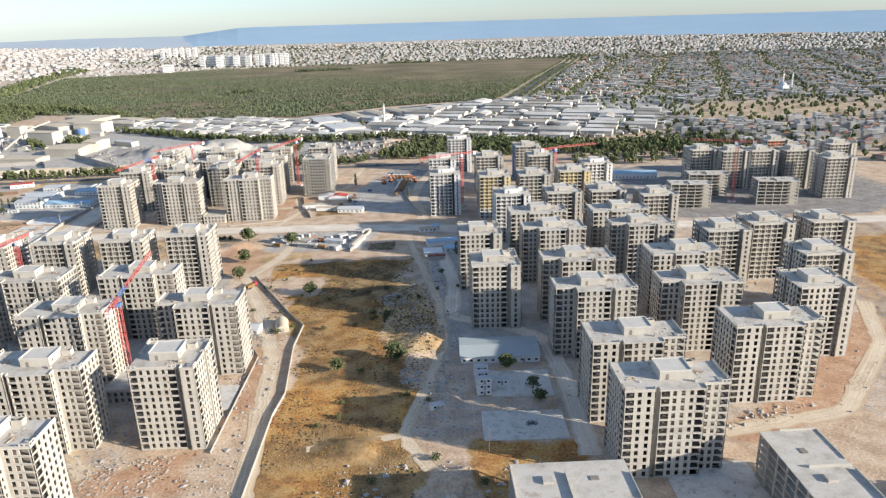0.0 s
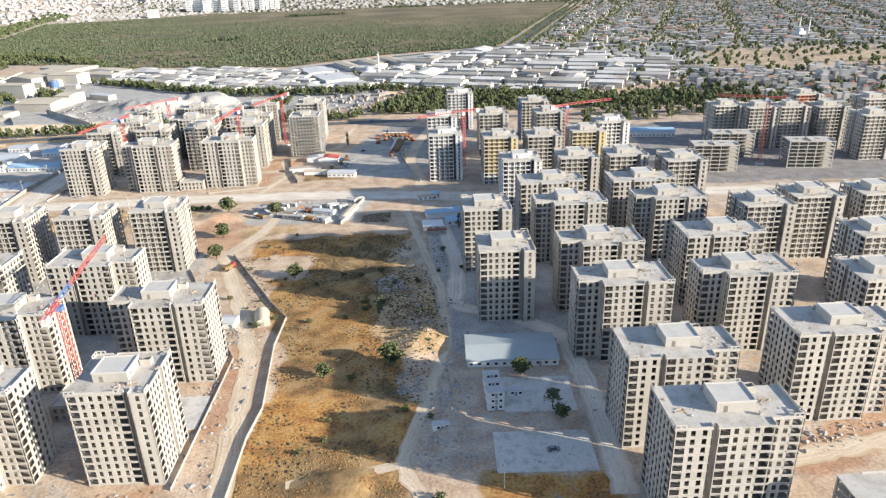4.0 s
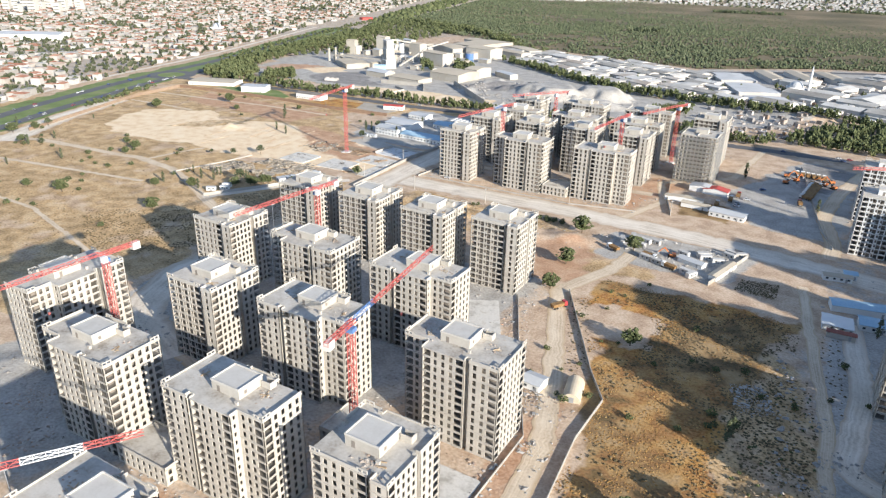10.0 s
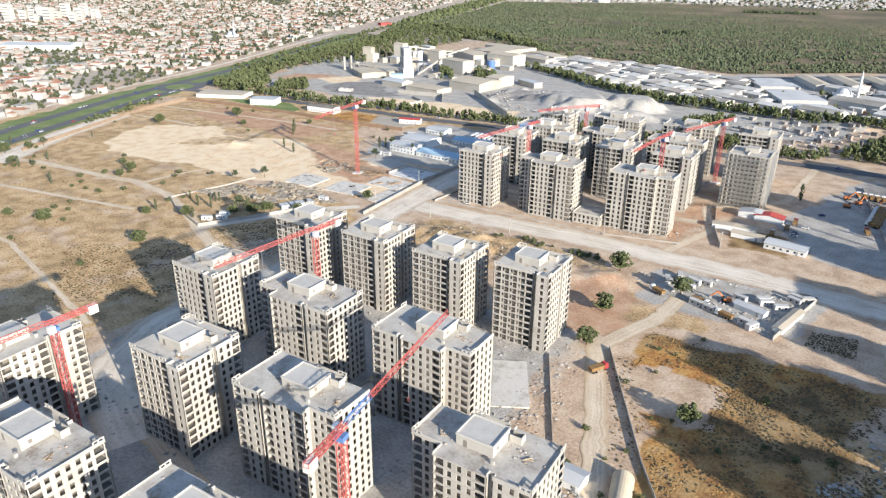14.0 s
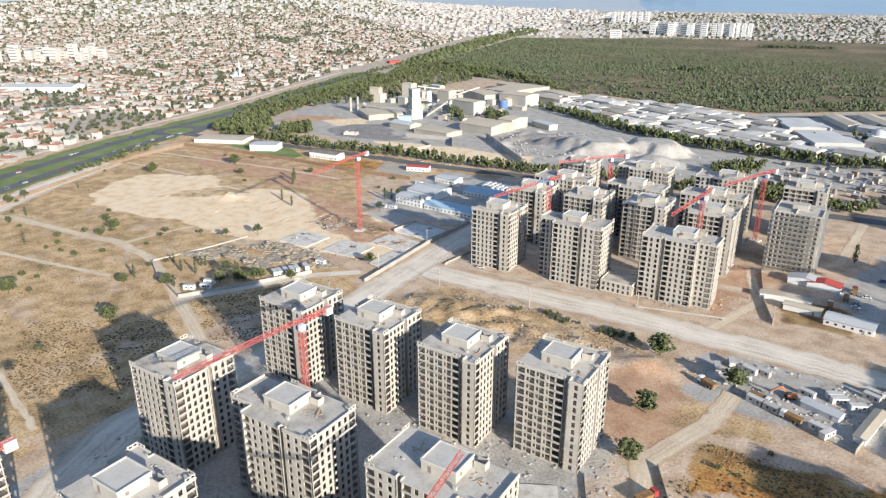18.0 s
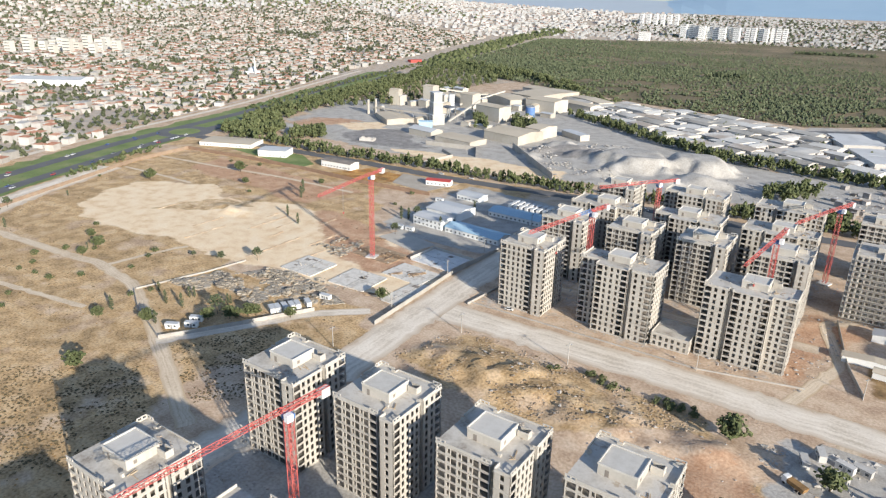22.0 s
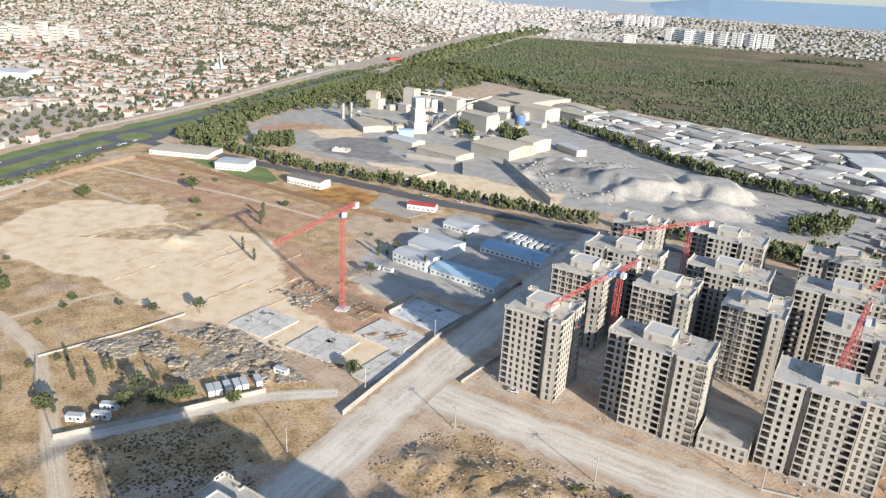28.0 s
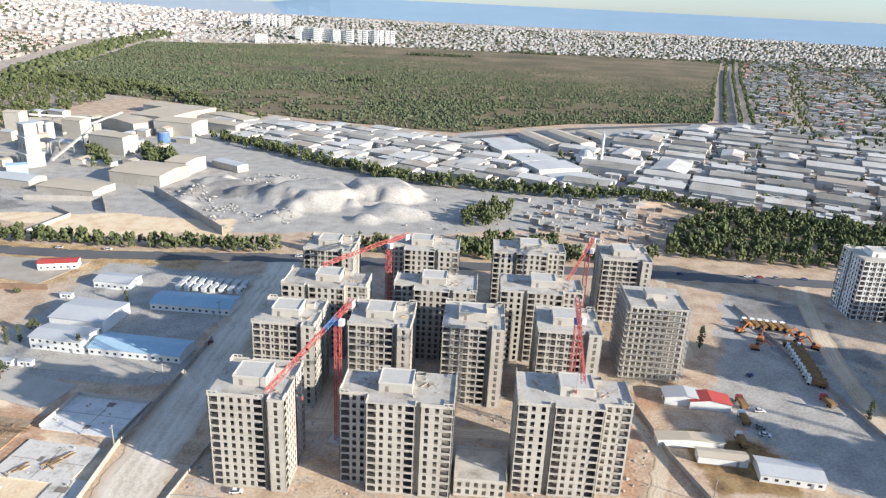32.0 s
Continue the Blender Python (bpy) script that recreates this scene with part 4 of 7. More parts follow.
VERGEWOOD = np.concatenate([line_points([(-650, 520), (-690, 630)], 3, 14), line_points([(-790, 830), (-880, 1100), (-1080, 1900)], 3, 24)])
stuff("verge_shrubs", *clumpy(VERGEWOOD, 1.6, 3.6, 1.0, 9), LEAF, "green shrubs along the highway verge", "shrubs")

# ---- far town ----
TILE = material("terracotta tiles", [(.26, .12, .075), (.36, .18, .12), (.43, .25, .175), (.47, .40, .34)], .01, .2, island=.8, contrast=.9, bump=0)
FLATROOF = material("pale flat roofs", [(.26, .245, .22), (.40, .38, .355), (.54, .525, .50)], .01, .2, island=.8, contrast=.9, bump=0)
TOWNWALL = material("painted house walls", [(.29, .27, .245), (.40, .38, .35), (.52, .505, .48), (.37, .32, .275)], .01, .2, island=.8, contrast=.9, bump=0)
GLASSD = material("dark window glass", [(.03, .035, .04), (.06, .07, .08)], .1, 1, rough=.25, bump=0, spec=.5)


def town(q, w0, w1, h0, h1, pitched, turn, rng=RNG):
    """Boxes with hipped or flat roofs."""
    n = len(q)
    w, d = w0 + (w1 - w0) * rng.rand(n), w0 + (w1 - w0) * rng.rand(n)
    h = h0 + (h1 - h0) * rng.rand(n) ** 1.6
    a = turn + rng.choice([0, math.pi / 2], n) + .15 * (rng.rand(n) - .5)
    hip = rng.rand(n) < pitched
    rise = np.where(hip, w * .16, .4)
    z = on_ground(q)
    lv = []
    for sx, sy, lev in [(-1, -1, 0), (1, -1, 0), (1, 1, 0), (-1, 1, 0), (-1, -1, 1), (1, -1, 1), (1, 1, 1), (-1, 1, 1)]:
        lv.append((sx * w / 2, sy * d / 2, z + lev * h))
    over = np.where(hip, .5, -.3)
    for sx, sy in ((-1, -1), (1, -1), (1, 1), (-1, 1)):
        lv.append((sx * (w / 2 + over), sy * (d / 2 + over), z + h + .02))
    inner = np.where(hip, .28, .97)
    for sx, sy in ((-1, -1), (1, -1), (1, 1), (-1, 1)):
        lv.append((sx * w / 2 * inner, sy * np.where(hip, .05, d / 2 * .97), z + h + rise))
    x = np.stack([l[0] for l in lv], 1)
    y = np.stack([l[1] for l in lv], 1)
    zz = np.stack([l[2] for l in lv], 1)
    c, s_ = np.cos(a)[:, None], np.sin(a)[:, None]
    v = np.stack([x * c - y * s_ + q[:, :1], x * s_ + y * c + q[:, 1:2], zz], -1).reshape(-1, 3)
    tf = np.array([(0, 1, 5, 4), (1, 2, 6, 5), (2, 3, 7, 6), (3, 0, 4, 7), (8, 9, 13, 12), (9, 10, 14, 13), (10, 11, 15, 14), (11, 8, 12, 15), (12, 13, 14, 15)])
    f = (tf[None] + (np.arange(n) * 16)[:, None, None]).reshape(-1, 4)
    idx = np.where(np.arange(9)[None] < 4, 0, np.where(hip[:, None], 1, 2)).ravel()
    return v, f, idx


HOUSE = [TOWNWALL, TILE, FLATROOF]
# Wall tones narrowed and greyed, so distance haze is in the base colour.
FARHOUSE = [material("haze-flattened house walls", [(.30, .295, .285), (.40, .40, .395), (.47, .47, .465), (.37, .345, .32)], .01, .2, island=.8, contrast=.9, bump=0), TILE, FLATROOF]


def add_town(name, poly, spacing, w0, w1, h0, h1, pitched, turn, label, keep=None, mats=HOUSE):
    q = scatter(poly, spacing, keep=keep, jitter=.36, turn=turn)
    v, f, idx = town(q, w0, w1, h0, h1, pitched, turn)
    return stuff(name, v, f, mats, label, "houses", idx)


gaps = lambda q: smooth_noise(q[:, 0], q[:, 1], 45, 31) + .5 * (RNG.rand(len(q)) - .5) > -.42
WEST = [(-722, 480), (-787, 660), (-838, 810), (-882, 950), (-968, 1180), (-1230, 2120), (-1900, 2300), (-2300, 1500), (-1750, 300), (-1200, 100), (-820, 250)]
add_town("town_houses", WEST, 16.5, 6, 12, 3, 8, .62, .45, "low white houses with red tiled or flat roofs among gardens", gaps)
stuff("town_trees", *clumpy(scatter(WEST, 11.5, keep=lambda q: RNG.rand(len(q)) < .75), 2.2, 4.6, 1.1, 4), HAZYLEAF, "garden trees between the town houses", "trees")
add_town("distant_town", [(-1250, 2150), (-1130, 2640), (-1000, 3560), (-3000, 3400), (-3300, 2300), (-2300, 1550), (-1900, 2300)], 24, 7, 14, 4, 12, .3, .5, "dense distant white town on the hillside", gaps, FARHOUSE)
add_town("hill_town", [(-1750, 300), (-2300, 1550), (-3300, 2300), (-3700, 1700), (-3000, 200), (-2200, -300)], 31, 8, 16, 4, 12, .45, .5, "distant white houses climbing the western hill", gaps)
stuff("hill_trees", *crowns(scatter([(-1750, 300), (-2300, 1550), (-3300, 2300), (-3700, 1700), (-3000, 200), (-2200, -300)], 22), 3, 6, .9), HAZYLEAF, "trees between the houses on the western hill", "trees")
stuff("hillside_trees", *crowns(scatter([(-1900, 2300), (-1500, 2600), (-3000, 3300), (-3300, 2300), (-2300, 1500)], 30), 4, 8, .8), LEAF, "trees on the town's hillside", "trees")
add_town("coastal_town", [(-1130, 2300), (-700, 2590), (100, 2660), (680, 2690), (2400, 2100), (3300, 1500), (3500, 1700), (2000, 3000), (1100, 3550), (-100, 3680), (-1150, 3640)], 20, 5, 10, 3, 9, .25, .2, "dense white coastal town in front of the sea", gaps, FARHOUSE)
stuff("coastal_trees", *crowns(scatter([(-1150, 2640), (2600, 2300), (3000, 2600), (1200, 3450), (-1150, 3600)], 24), 3, 7, .7), HAZYLEAF, "dark tree clumps in the coastal town", "trees")
stuff("roadside_trees", *crowns(scatter([(-1130, 2250), (-900, 1420), (-860, 1250), (-1000, 1500), (-1190, 2150), (-1250, 2600), (-1130, 2500)], 14), 3, 6, 1.0), LEAF, "trees between the highway and the forest", "trees")
EAST = [(200, 1290), (620, 2660), (1400, 2560), (2300, 2000), (1900, 1250), (900, 1220), (420, 1200)]
rows = lambda q: (np.abs(((q[:, 0] * .93 - q[:, 1] * .36) % 150) - 75) > 14) & gaps(q)
add_town("trade_estate", EAST, 20, 8, 17, 3, 7, .15, -.36, "grey and white workshop rows of a trade estate", rows)
stuff("estate_trees", *clumpy(scatter(EAST, 15, keep=lambda q: (~rows(q)) | (RNG.rand(len(q)) < .5)), 2.4, 4.6, 1.2, 3), LEAF, "rows of trees between the workshops", "trees")
SUBURB = [(400, 690), (1200, 560), (1700, 900), (1100, 1120), (640, 990), (370, 960), (360, 860)]
add_town("suburb_houses", SUBURB, 17, 6, 11, 4, 11, .3, -.2, "white and cream suburban houses and flats among trees", gaps)
stuff("suburb_trees", *clumpy(scatter([(250, 800), (330, 700), (1200, 560), (1700, 900), (1100, 1240), (420, 1250), (240, 1200)], 20, keep=lambda q: RNG.rand(len(q)) < .7), 2.4, 5, 1.2, 5), LEAF, "suburban trees and gardens", "trees")

add_town("white_flats", [(335, 850), (520, 830), (590, 930), (350, 965)], 17, 7, 11, 8, 13, 0, -.25, "white four-storey blocks of flats among trees", gaps)
AVENUE = np.concatenate([line_points([(180 + o, 1385), (410 + o, 2130), (610 + o, 2750)], 6, 5) for o in (-22, 0, 22, 40)])
stuff("avenue_trees", *clumpy(AVENUE, 1.8, 3.6, 1.2, 5), LEAF, "lines of street trees along the straight avenue", "trees")
GROVE = np.concatenate([scatter([(-440, 1612), (-385, 1625), (-375, 1665), (-430, 1660)], 7), scatter([(-400, 2300), (-212, 2330), (-212, 2370), (-400, 2350)], 7), scatter([(-111, 2585), (37, 2570), (37, 2610), (-111, 2620)], 7)])
stuff("forest_groves", *clumpy(GROVE, 3, 5, 1.8, 6), PINE, "darker taller groves standing out of the forest", "trees")

# ---- far roads ----
HWY = [(-560, 190), (-610, 300), (-690, 480), (-735, 608), (-757, 690), (-779, 790), (-808, 890), (-930, 1240), (-1150, 2100), (-1290, 2700)]
ribbon("highway_verge", [(x + 12, y) for x, y in HWY], (70, 44), VERGE, .05, "green grass verge of the highway", "verge", 3, 5)
ribbon("crash_barrier", [(x - 50 * .93, y - 50 * .36) for x, y in HWY], 2.4, PALE, .5, "pale concrete barrier strip beside the highway", "barrier", .1, 31)
for off, w in ((-34, 12), (-3, 13), (38, 9)):
    ribbon("highway", [(x - off * .93, y - off * .36) for x, y in HWY], w, ASPHALT if off < 30 else ROADM, .2, "dark asphalt highway carriageway", "road", .3, 6 + w)
ribbon("highway", [(180, 1370), (410, 2130), (650, 2880)], 24, ASPHALT, .25, "straight dark avenue along the forest edge", "road", .3, 9)
ribbon("road", [(-640, 1340), (-535, 1235), (-380, 1180), (-200, 1140), (-60, 1250), (190, 1385)], 14, ASPHALT, .2, "asphalt road between forest and industrial estate", "road", .3, 10)
ribbon("road", [(-716, 700), (-745, 780), (-776, 870)], 9, ASPHALT, .22, "slip road to the highway", "road", .3, 11)
ribbon("pavement", [(-585, 405), (-625, 480), (-655, 560)], 26, ROADM, .24, "pale gravel lay-by beside the highway", "pavement", 1, 12)
s = Shape()
s.prism([(-734 + 29 * math.cos(a), 692 + 29 * math.sin(a)) for a in np.arange(24) * .2618], .05, .27)
tagged(new("road", s.mesh("road", ASPHALT)), "round asphalt junction beside the highway", "road", kind="structure")
s = Shape()
s.prism([(-734 + 16 * math.cos(a), 692 + 16 * math.sin(a)) for a in np.arange(20) * .314], .1, .5)
tagged(new("roundabout", s.mesh("roundabout", VERGE)), "dry green traffic island of the junction", "traffic island", kind="structure")

# ---- industrial sheds ----
SHEDROOF = material("sheet roofs", [(.24, .22, .19), (.40, .375, .33), (.52, .495, .45), (.64, .62, .575), (.42, .355, .29)], .03, .6, objects=.9, contrast=.9, bump=.1, rough=.7)
SHEDWALL = material("shed walls", [(.40, .37, .33), (.55, .53, .50)], .05, .6, objects=.5, contrast=.9)


def shed_meshes(w, d, h, rise):
    wl, rf, dr = Shape(), Shape(), Shape()
    x, y = w / 2, d / 2
    wl.poly([(-x, -y, 0), (x, -y, 0), (x, y, 0), (-x, y, 0), (-x, -y, h), (x, -y, h), (x, y, h), (-x, y, h), (-x, 0, h + rise), (x, 0, h + rise)],
            [(0, 1, 5, 4), (2, 3, 7, 6), (1, 2, 6, 9, 5), (3, 0, 4, 8, 7)])
    for sg in (-1, 1):
        p = [(-x - .4, sg * (y + .5), h - .12), (x + .4, sg * (y + .5), h - .12), (x + .4, 0, h + rise + .05), (-x - .4, 0, h + rise + .05)]
        t = [(a, b, c + .2) for a, b, c in p]
        rf.hexa((p + t) if sg < 0 else (p[::-1] + t[::-1]))
    k = max(1, int(w / 13))
    gates = []
    for j in range(min(k, 2)):
        cx = -x + w * (j + .5) / k
        gates.append((cx, -y))
    dr.box(-2, -.06, 0, 2, .02, min(4, h - .8))
    return wl.mesh("wall", SHEDWALL), rf.mesh("roof", SHEDROOF), (dr.mesh("gate", GREYM), gates)


SHEDS = [shed_meshes(*a) for a in ((22, 15, 5.5, .9), (30, 18, 6.5, 1.4), (40, 22, 7, 1.8), (52, 30, 8, 2.4), (26, 24, 6, .5))]
rs = random.Random(5)


def shed(kind, x, y, turn):
    root = new("industrial_shed")
    root.matrix_basis = at_pose(x, y, .1, turn)
    wl, rf, dr = SHEDS[kind]
    part("wall", wl, None, root)
    part("roof", rf, None, root)
    for gx, gy in dr[1]:
        part("gate", dr[0], None, root, at=(gx, gy, 0))
    tagged(root, "low industrial shed with a pale sheet roof", "industrial building", "sheds of the industrial estate")


# ground taken by the long stepped halls of the estate
LONGHALLS = [(-180, 1092), (-128, 1180), (-60, 1225), (-12, 1215), (-15, 1140), (-72, 1095), (-46, 985), (-104, 926)]


def shed_rows(poly, dx, dy, kinds, turn, drop):
    a = radians(turn)
    p = np.array(poly)
    c, s_ = math.cos(a), math.sin(a)
    u = p[:, 0] * c + p[:, 1] * s_
    w = -p[:, 0] * s_ + p[:, 1] * c
    y = w.min() + dy / 2
    k = 0
    while y < w.max():
        x = u.min() + dx / 2 + (k % 2) * 6
        while x < u.max():
            px, py = x * c - y * s_, x * s_ + y * c
            if inside(np.array([px]), np.array([py]), poly)[0] and rs.random() > drop:
                spot = rs.choice(kinds), px + rs.uniform(-4, 4), py + rs.uniform(-3, 3), turn + rs.choice((0, 0, 180, 180, 90)) + rs.uniform(-3, 3)
                if not inside(np.array([px]), np.array([py]), LONGHALLS)[0]:
                    shed(*spot)
            x += dx
        y += dy + (6 if k % 2 else 0)
        k += 1


shed_rows([(-530, 1195), (-440, 1068), (-250, 948), (-150, 932), (-90, 925), (-110, 1060), (-215, 1135), (-400, 1170)], 27, 19, (0, 0, 1, 4), -27, .1)
shed_rows([(-85, 925), (-15, 920), (80, 880), (190, 850), (420, 990), (380, 1110), (190, 1330), (70, 1270), (-60, 1180), (-95, 1060)], 50, 34, (2, 2, 3, 1), -22, .1)

WORKS = [[(-530, 1195), (-440, 1068), (-250, 948), (-150, 932), (-90, 925), (-110, 1060), (-215, 1135), (-400, 1170)], [(-85, 925), (-15, 920), (80, 880), (190, 850), (420, 990), (380, 1110), (190, 1330), (70, 1270), (-60, 1180), (-95, 1060)]]
WORKROOF = material("workshop roofs", [(.28, .265, .24), (.45, .435, .40), (.58, .565, .535), (.42, .35, .28)], .02, .4, island=.8, contrast=.9, bump=0)
free = lambda q: ~inside(q[:, 0], q[:, 1], LONGHALLS)
q = np.concatenate([scatter(p, 16, keep=lambda q: (RNG.rand(len(q)) < .75) & free(q), turn=-.42) for p in WORKS])
v, f, idx = town(q, 8, 15, 3.5, 6, 0, -.42)
stuff("workshop_rows", v, f, [SHEDWALL, TILE, WORKROOF], "packed low workshops with pale sheet roofs", "workshops", idx)
JUNK = material("workshop yard clutter", [(.12, .11, .10), (.28, .26, .24), (.46, .44, .42), (.32, .20, .12)], .05, .6, island=.8, contrast=.9, bump=0)
q = np.concatenate([scatter(p, 8.5, keep=lambda q: RNG.rand(len(q)) < .6) for p in WORKS] + [scatter([(-140, 770), (-60, 770), (-20, 860), (-30, 900), (-140, 890)], 9, keep=lambda q: RNG.rand(len(q)) < .4)])
v, f, idx = town(q, 2, 6.5, 1.2, 5, .1, -.4)
stuff("yard_clutter", v, f, JUNK, "small huts, vehicles and stored goods between the workshops", "clutter")
stuff("field_scrub", *clumpy(scatter([(-20, 318), (-12, 288), (4, 286), (10, 330), (0, 372), (-14, 362)], 5.5, keep=lambda q: RNG.rand(len(q)) < .6), .5, 1.3, .7, 14), LEAF, "low dark green scrub on the mound beside the dry field", "shrubs")
stuff("works_trees", *clumpy(np.concatenate([scatter(p, 21, keep=lambda q: RNG.rand(len(q)) < .55) for p in WORKS]), 2.0, 4.2, 1.4, 10), LEAF, "single trees between the workshops", "trees")

# ---- tower cranes ----
def lattice(s, a, b, w, h, step, tri=False, i=0, r=.09):
    """Chords and bracing from a to b."""
    a, b = Vector(a), Vector(b)
    d = (b - a)
    n = max(2, int(d.length / step))
    d.normalize()
    u = d.cross(Vector((0, 0, 1) if abs(d.z) < .9 else (0, 1, 0))).normalized()
    v = u.cross(d)
    ring = [u * w / 2, -u * w / 2, v * h] if tri else [u * w / 2 + v * h / 2, -u * w / 2 + v * h / 2, -u * w / 2 - v * h / 2, u * w / 2 - v * h / 2]
    m = len(ring)
    length = (b - a).length
    for c in ring:
        s.beam(a + c, b + c, r, i)
    for k in range(n):
        p, q = a + d * length * k / n, a + d * length * (k + 1) / n
        for j in range(m):
            c0, c1 = ring[j], ring[(j + 1) % m]
            s.beam(p + (c0 if k % 2 else c1), q + (c1 if k % 2 else c0), r * .6, i)
            s.beam(p + c0, p + c1, r * .6, i)


def crane(x, y, height, turn, jib=48.0, back=14.0, blue=True, bands=(0, 0, 0, 0, 0)):
    root = tagged(new("tower_crane"), "red lattice tower crane with a horizontal jib", "tower crane", "tower cranes")
    s = Shape()
    lattice(s, (0, 0, .8), (0, 0, height - 3), 1.9, 1.9, 2.4, r=.1)
    part("mast", s, REDM, root)
    part("base", Shape().box(-3, -3, -.4, 3, 3, .8), PALE, root)
    s = Shape().box(-1.3, -1.3, height - 3, 1.3, 1.3, height - 1.6)
    part("slewing_ring", s, BLUEM if blue else REDM, root)
    s = Shape()
    for k in range(5):
        lattice(s, (2 + (jib - 2) * k / 5, 0, height), (2 + (jib - 2) * (k + 1) / 5, 0, height), 1.3, 1.4, 2.2, True, i=bands[k], r=.085)
    part("jib", s, [REDM, BLUEM, WHITEM], root)
    s = Shape()
    lattice(s, (-back, 0, height), (2, 0, height), 1.4, 1.2, 2.2, r=.11)
    part("counter_jib", s, REDM, root)
    part("counterweight", Shape().box(-back, -1, height - 2.2, -back + 3, 1, height + .6), PALE, root)
    part("cab", Shape().box(.4, 1.2, height - 2.4, 2.4, 2.8, height - .2), WHITEM, root, "white driver's cab")
    part("trolley", Shape().box(jib * .55, -.6, height - .5, jib * .55 + 1.6, .6, height - .15), GREYM, root)
    part("hoist_rope", Shape().box(jib * .55 + .75, -.05, height - 14, jib * .55 + .85, .05, height - .5), GREYM, root)
    part("hook", Shape().box(jib * .55 + .5, -.3, height - 15, jib * .55 + 1.1, .3, height - 14), REDM, root)
    root.matrix_basis = at_pose(x, y, 0, turn)


for x, y, h, a, j in ((-342, 536, 50, -80, 52), (-217, 354.5, 43.5, -95, 48), (-124.5, 260.5, 44.5, 98, 62), (-230.5, 253, 44, -93, 40), (-175, 143, 40, 56, 66), (-216, 553, 49, -100, 50),
                      (-211, 639, 46, -122, 42), (-135, 565, 50, -95, 46), (-119, 656, 44, -108, 48), (112, 560, 46, 20, 40), (34, 560, 44, -150, 40), (256, 541, 50, 160, 36)):
    crane(x, y, h, a, j, blue=(x != 34), bands=(1, 0, 0, 0, 0) if x in (-124.5, -216) else (2, 0, 0, 2, 0) if x == -175 else (0, 0, 0, 0, 0))

# ---- camp, yards and small buildings ----
BLUER = material("blue sheet roof", [(.22, .38, .52), (.32, .48, .60), (.44, .57, .66)], .05, .8, contrast=.7, rough=.6, bump=0)
GREYR = material("grey sheet roof", [(.42, .43, .44), (.55, .56, .56)], .05, .8, contrast=.7, rough=.6, bump=0)
REDR = material("red sheet roof", [(.42, .06, .05), (.52, .10, .08)], .05, .8, contrast=.7, rough=.6, bump=0)
PINKR = material("sun-faded roof", [(.44, .375, .28), (.56, .49, .39)], .03, .5, contrast=.7)
PANEL = material("white sandwich panel", [(.66, .66, .64), (.78, .78, .76)], .2, 1.5, contrast=.8, rough=.7, bump=0)
TYRE = material("tyre rubber", [(.02, .02, .02), (.04, .04, .04)], 1, 5)
ORANGEM = material("orange machine paint", [(.46, .13, .04), (.56, .22, .08)], .5, 3, rough=.5, bump=0)
CARPAINT = [material("car paint " + n, [c, tuple(v * 1.15 for v in c)], .5, 3, rough=.35, bump=0, spec=.5) for n, c in (("white", (.68, .68, .68)), ("grey", (.22, .23, .24)), ("red", (.38, .05, .05)), ("blue", (.06, .10, .25)))]


def hall(x, y, w, d, h, rise, turn, roof, label, windows=True, wall=PANEL, category="site building", name="site_building", storeys=1):
    root = tagged(new(name), label, category)
    wl = Shape()
    a, b = w / 2, d / 2
    wl.poly([(-a, -b, 0), (a, -b, 0), (a, b, 0), (-a, b, 0), (-a, -b, h), (a, -b, h), (a, b, h), (-a, b, h), (-a, 0, h + rise), (a, 0, h + rise)], [(0, 1, 5, 4), (2, 3, 7, 6), (1, 2, 6, 9, 5), (3, 0, 4, 8, 7)])
    part("wall", wl, wall, root)
    for sg in (-1, 1):
        p = [(-a - .4, sg * (b + .5), h - .1), (a + .4, sg * (b + .5), h - .1), (a + .4, 0, h + rise + .06), (-a - .4, 0, h + rise + .06)]
        t = [(u, v, c + .16) for u, v, c in p]
        part("roof", Shape().hexa((p + t) if sg < 0 else (p[::-1] + t[::-1])), roof, root)
    if windows:
        me = Shape().box(-.6, -.05, 0, .6, .05, 1.0).mesh("window", GLASSD)
        n = max(1, int(w / 3.2))
        for f in range(storeys):
            for sg in (-1, 1):
                for k in range(n):
                    part("window", me, None, root, at=(-a + w * (k + .5) / n, sg * b, 1.0 + f * 2.8))
    part("door", Shape().box(-.5, -.07, 0, .5, .07, 2.0), GREYM, root, at=(a * .6, -b - .02, 0))
    root.matrix_basis = at_pose(x, y, 0, turn)
    return root


hall(-313, 605, 41, 14, 3.6, 1.5, -3, BLUER, "long site barrack with a light blue sheet roof")
hall(-309, 653, 40, 15, 3.6, 1.5, -1, BLUER, "long site barrack with a light blue sheet roof")
hall(-348, 606, 24, 13, 5.8, 1.0, -4, GREYR, "two-storey white site office with a grey roof", storeys=2)
hall(-350, 630, 26, 22, 5.6, 1.4, -4, GREYR, "white site hall with a pale sheet roof")
hall(-359, 672, 20, 12, 4, 1.0, -3, GREYR, "white site shed with a pale roof")
hall(-402, 690, 20, 8, 4, .7, 18, REDR, "petrol station with a red roof edge", category="petrol station")
hall(34, 287, 36, 20, 3.2, 1.0, -2, material("dusty blue-grey sheet roof", [(.33, .38, .39), (.42, .46, .465)], .06, .8, contrast=.7, rough=.7, bump=0), "wide site shed with a dusty blue-grey roof")
hall(-83, 598, 8, 17, 3.4, 1.2, 88, GREYR, "small white site house with a grey roof")
hall(-74, 596, 8, 16, 3.4, 1.2, 88, REDR, "small white site house with a red roof edge")
hall(-59, 553, 21, 10, 3.2, .9, -6, GREYR, "long white prefabricated shed")
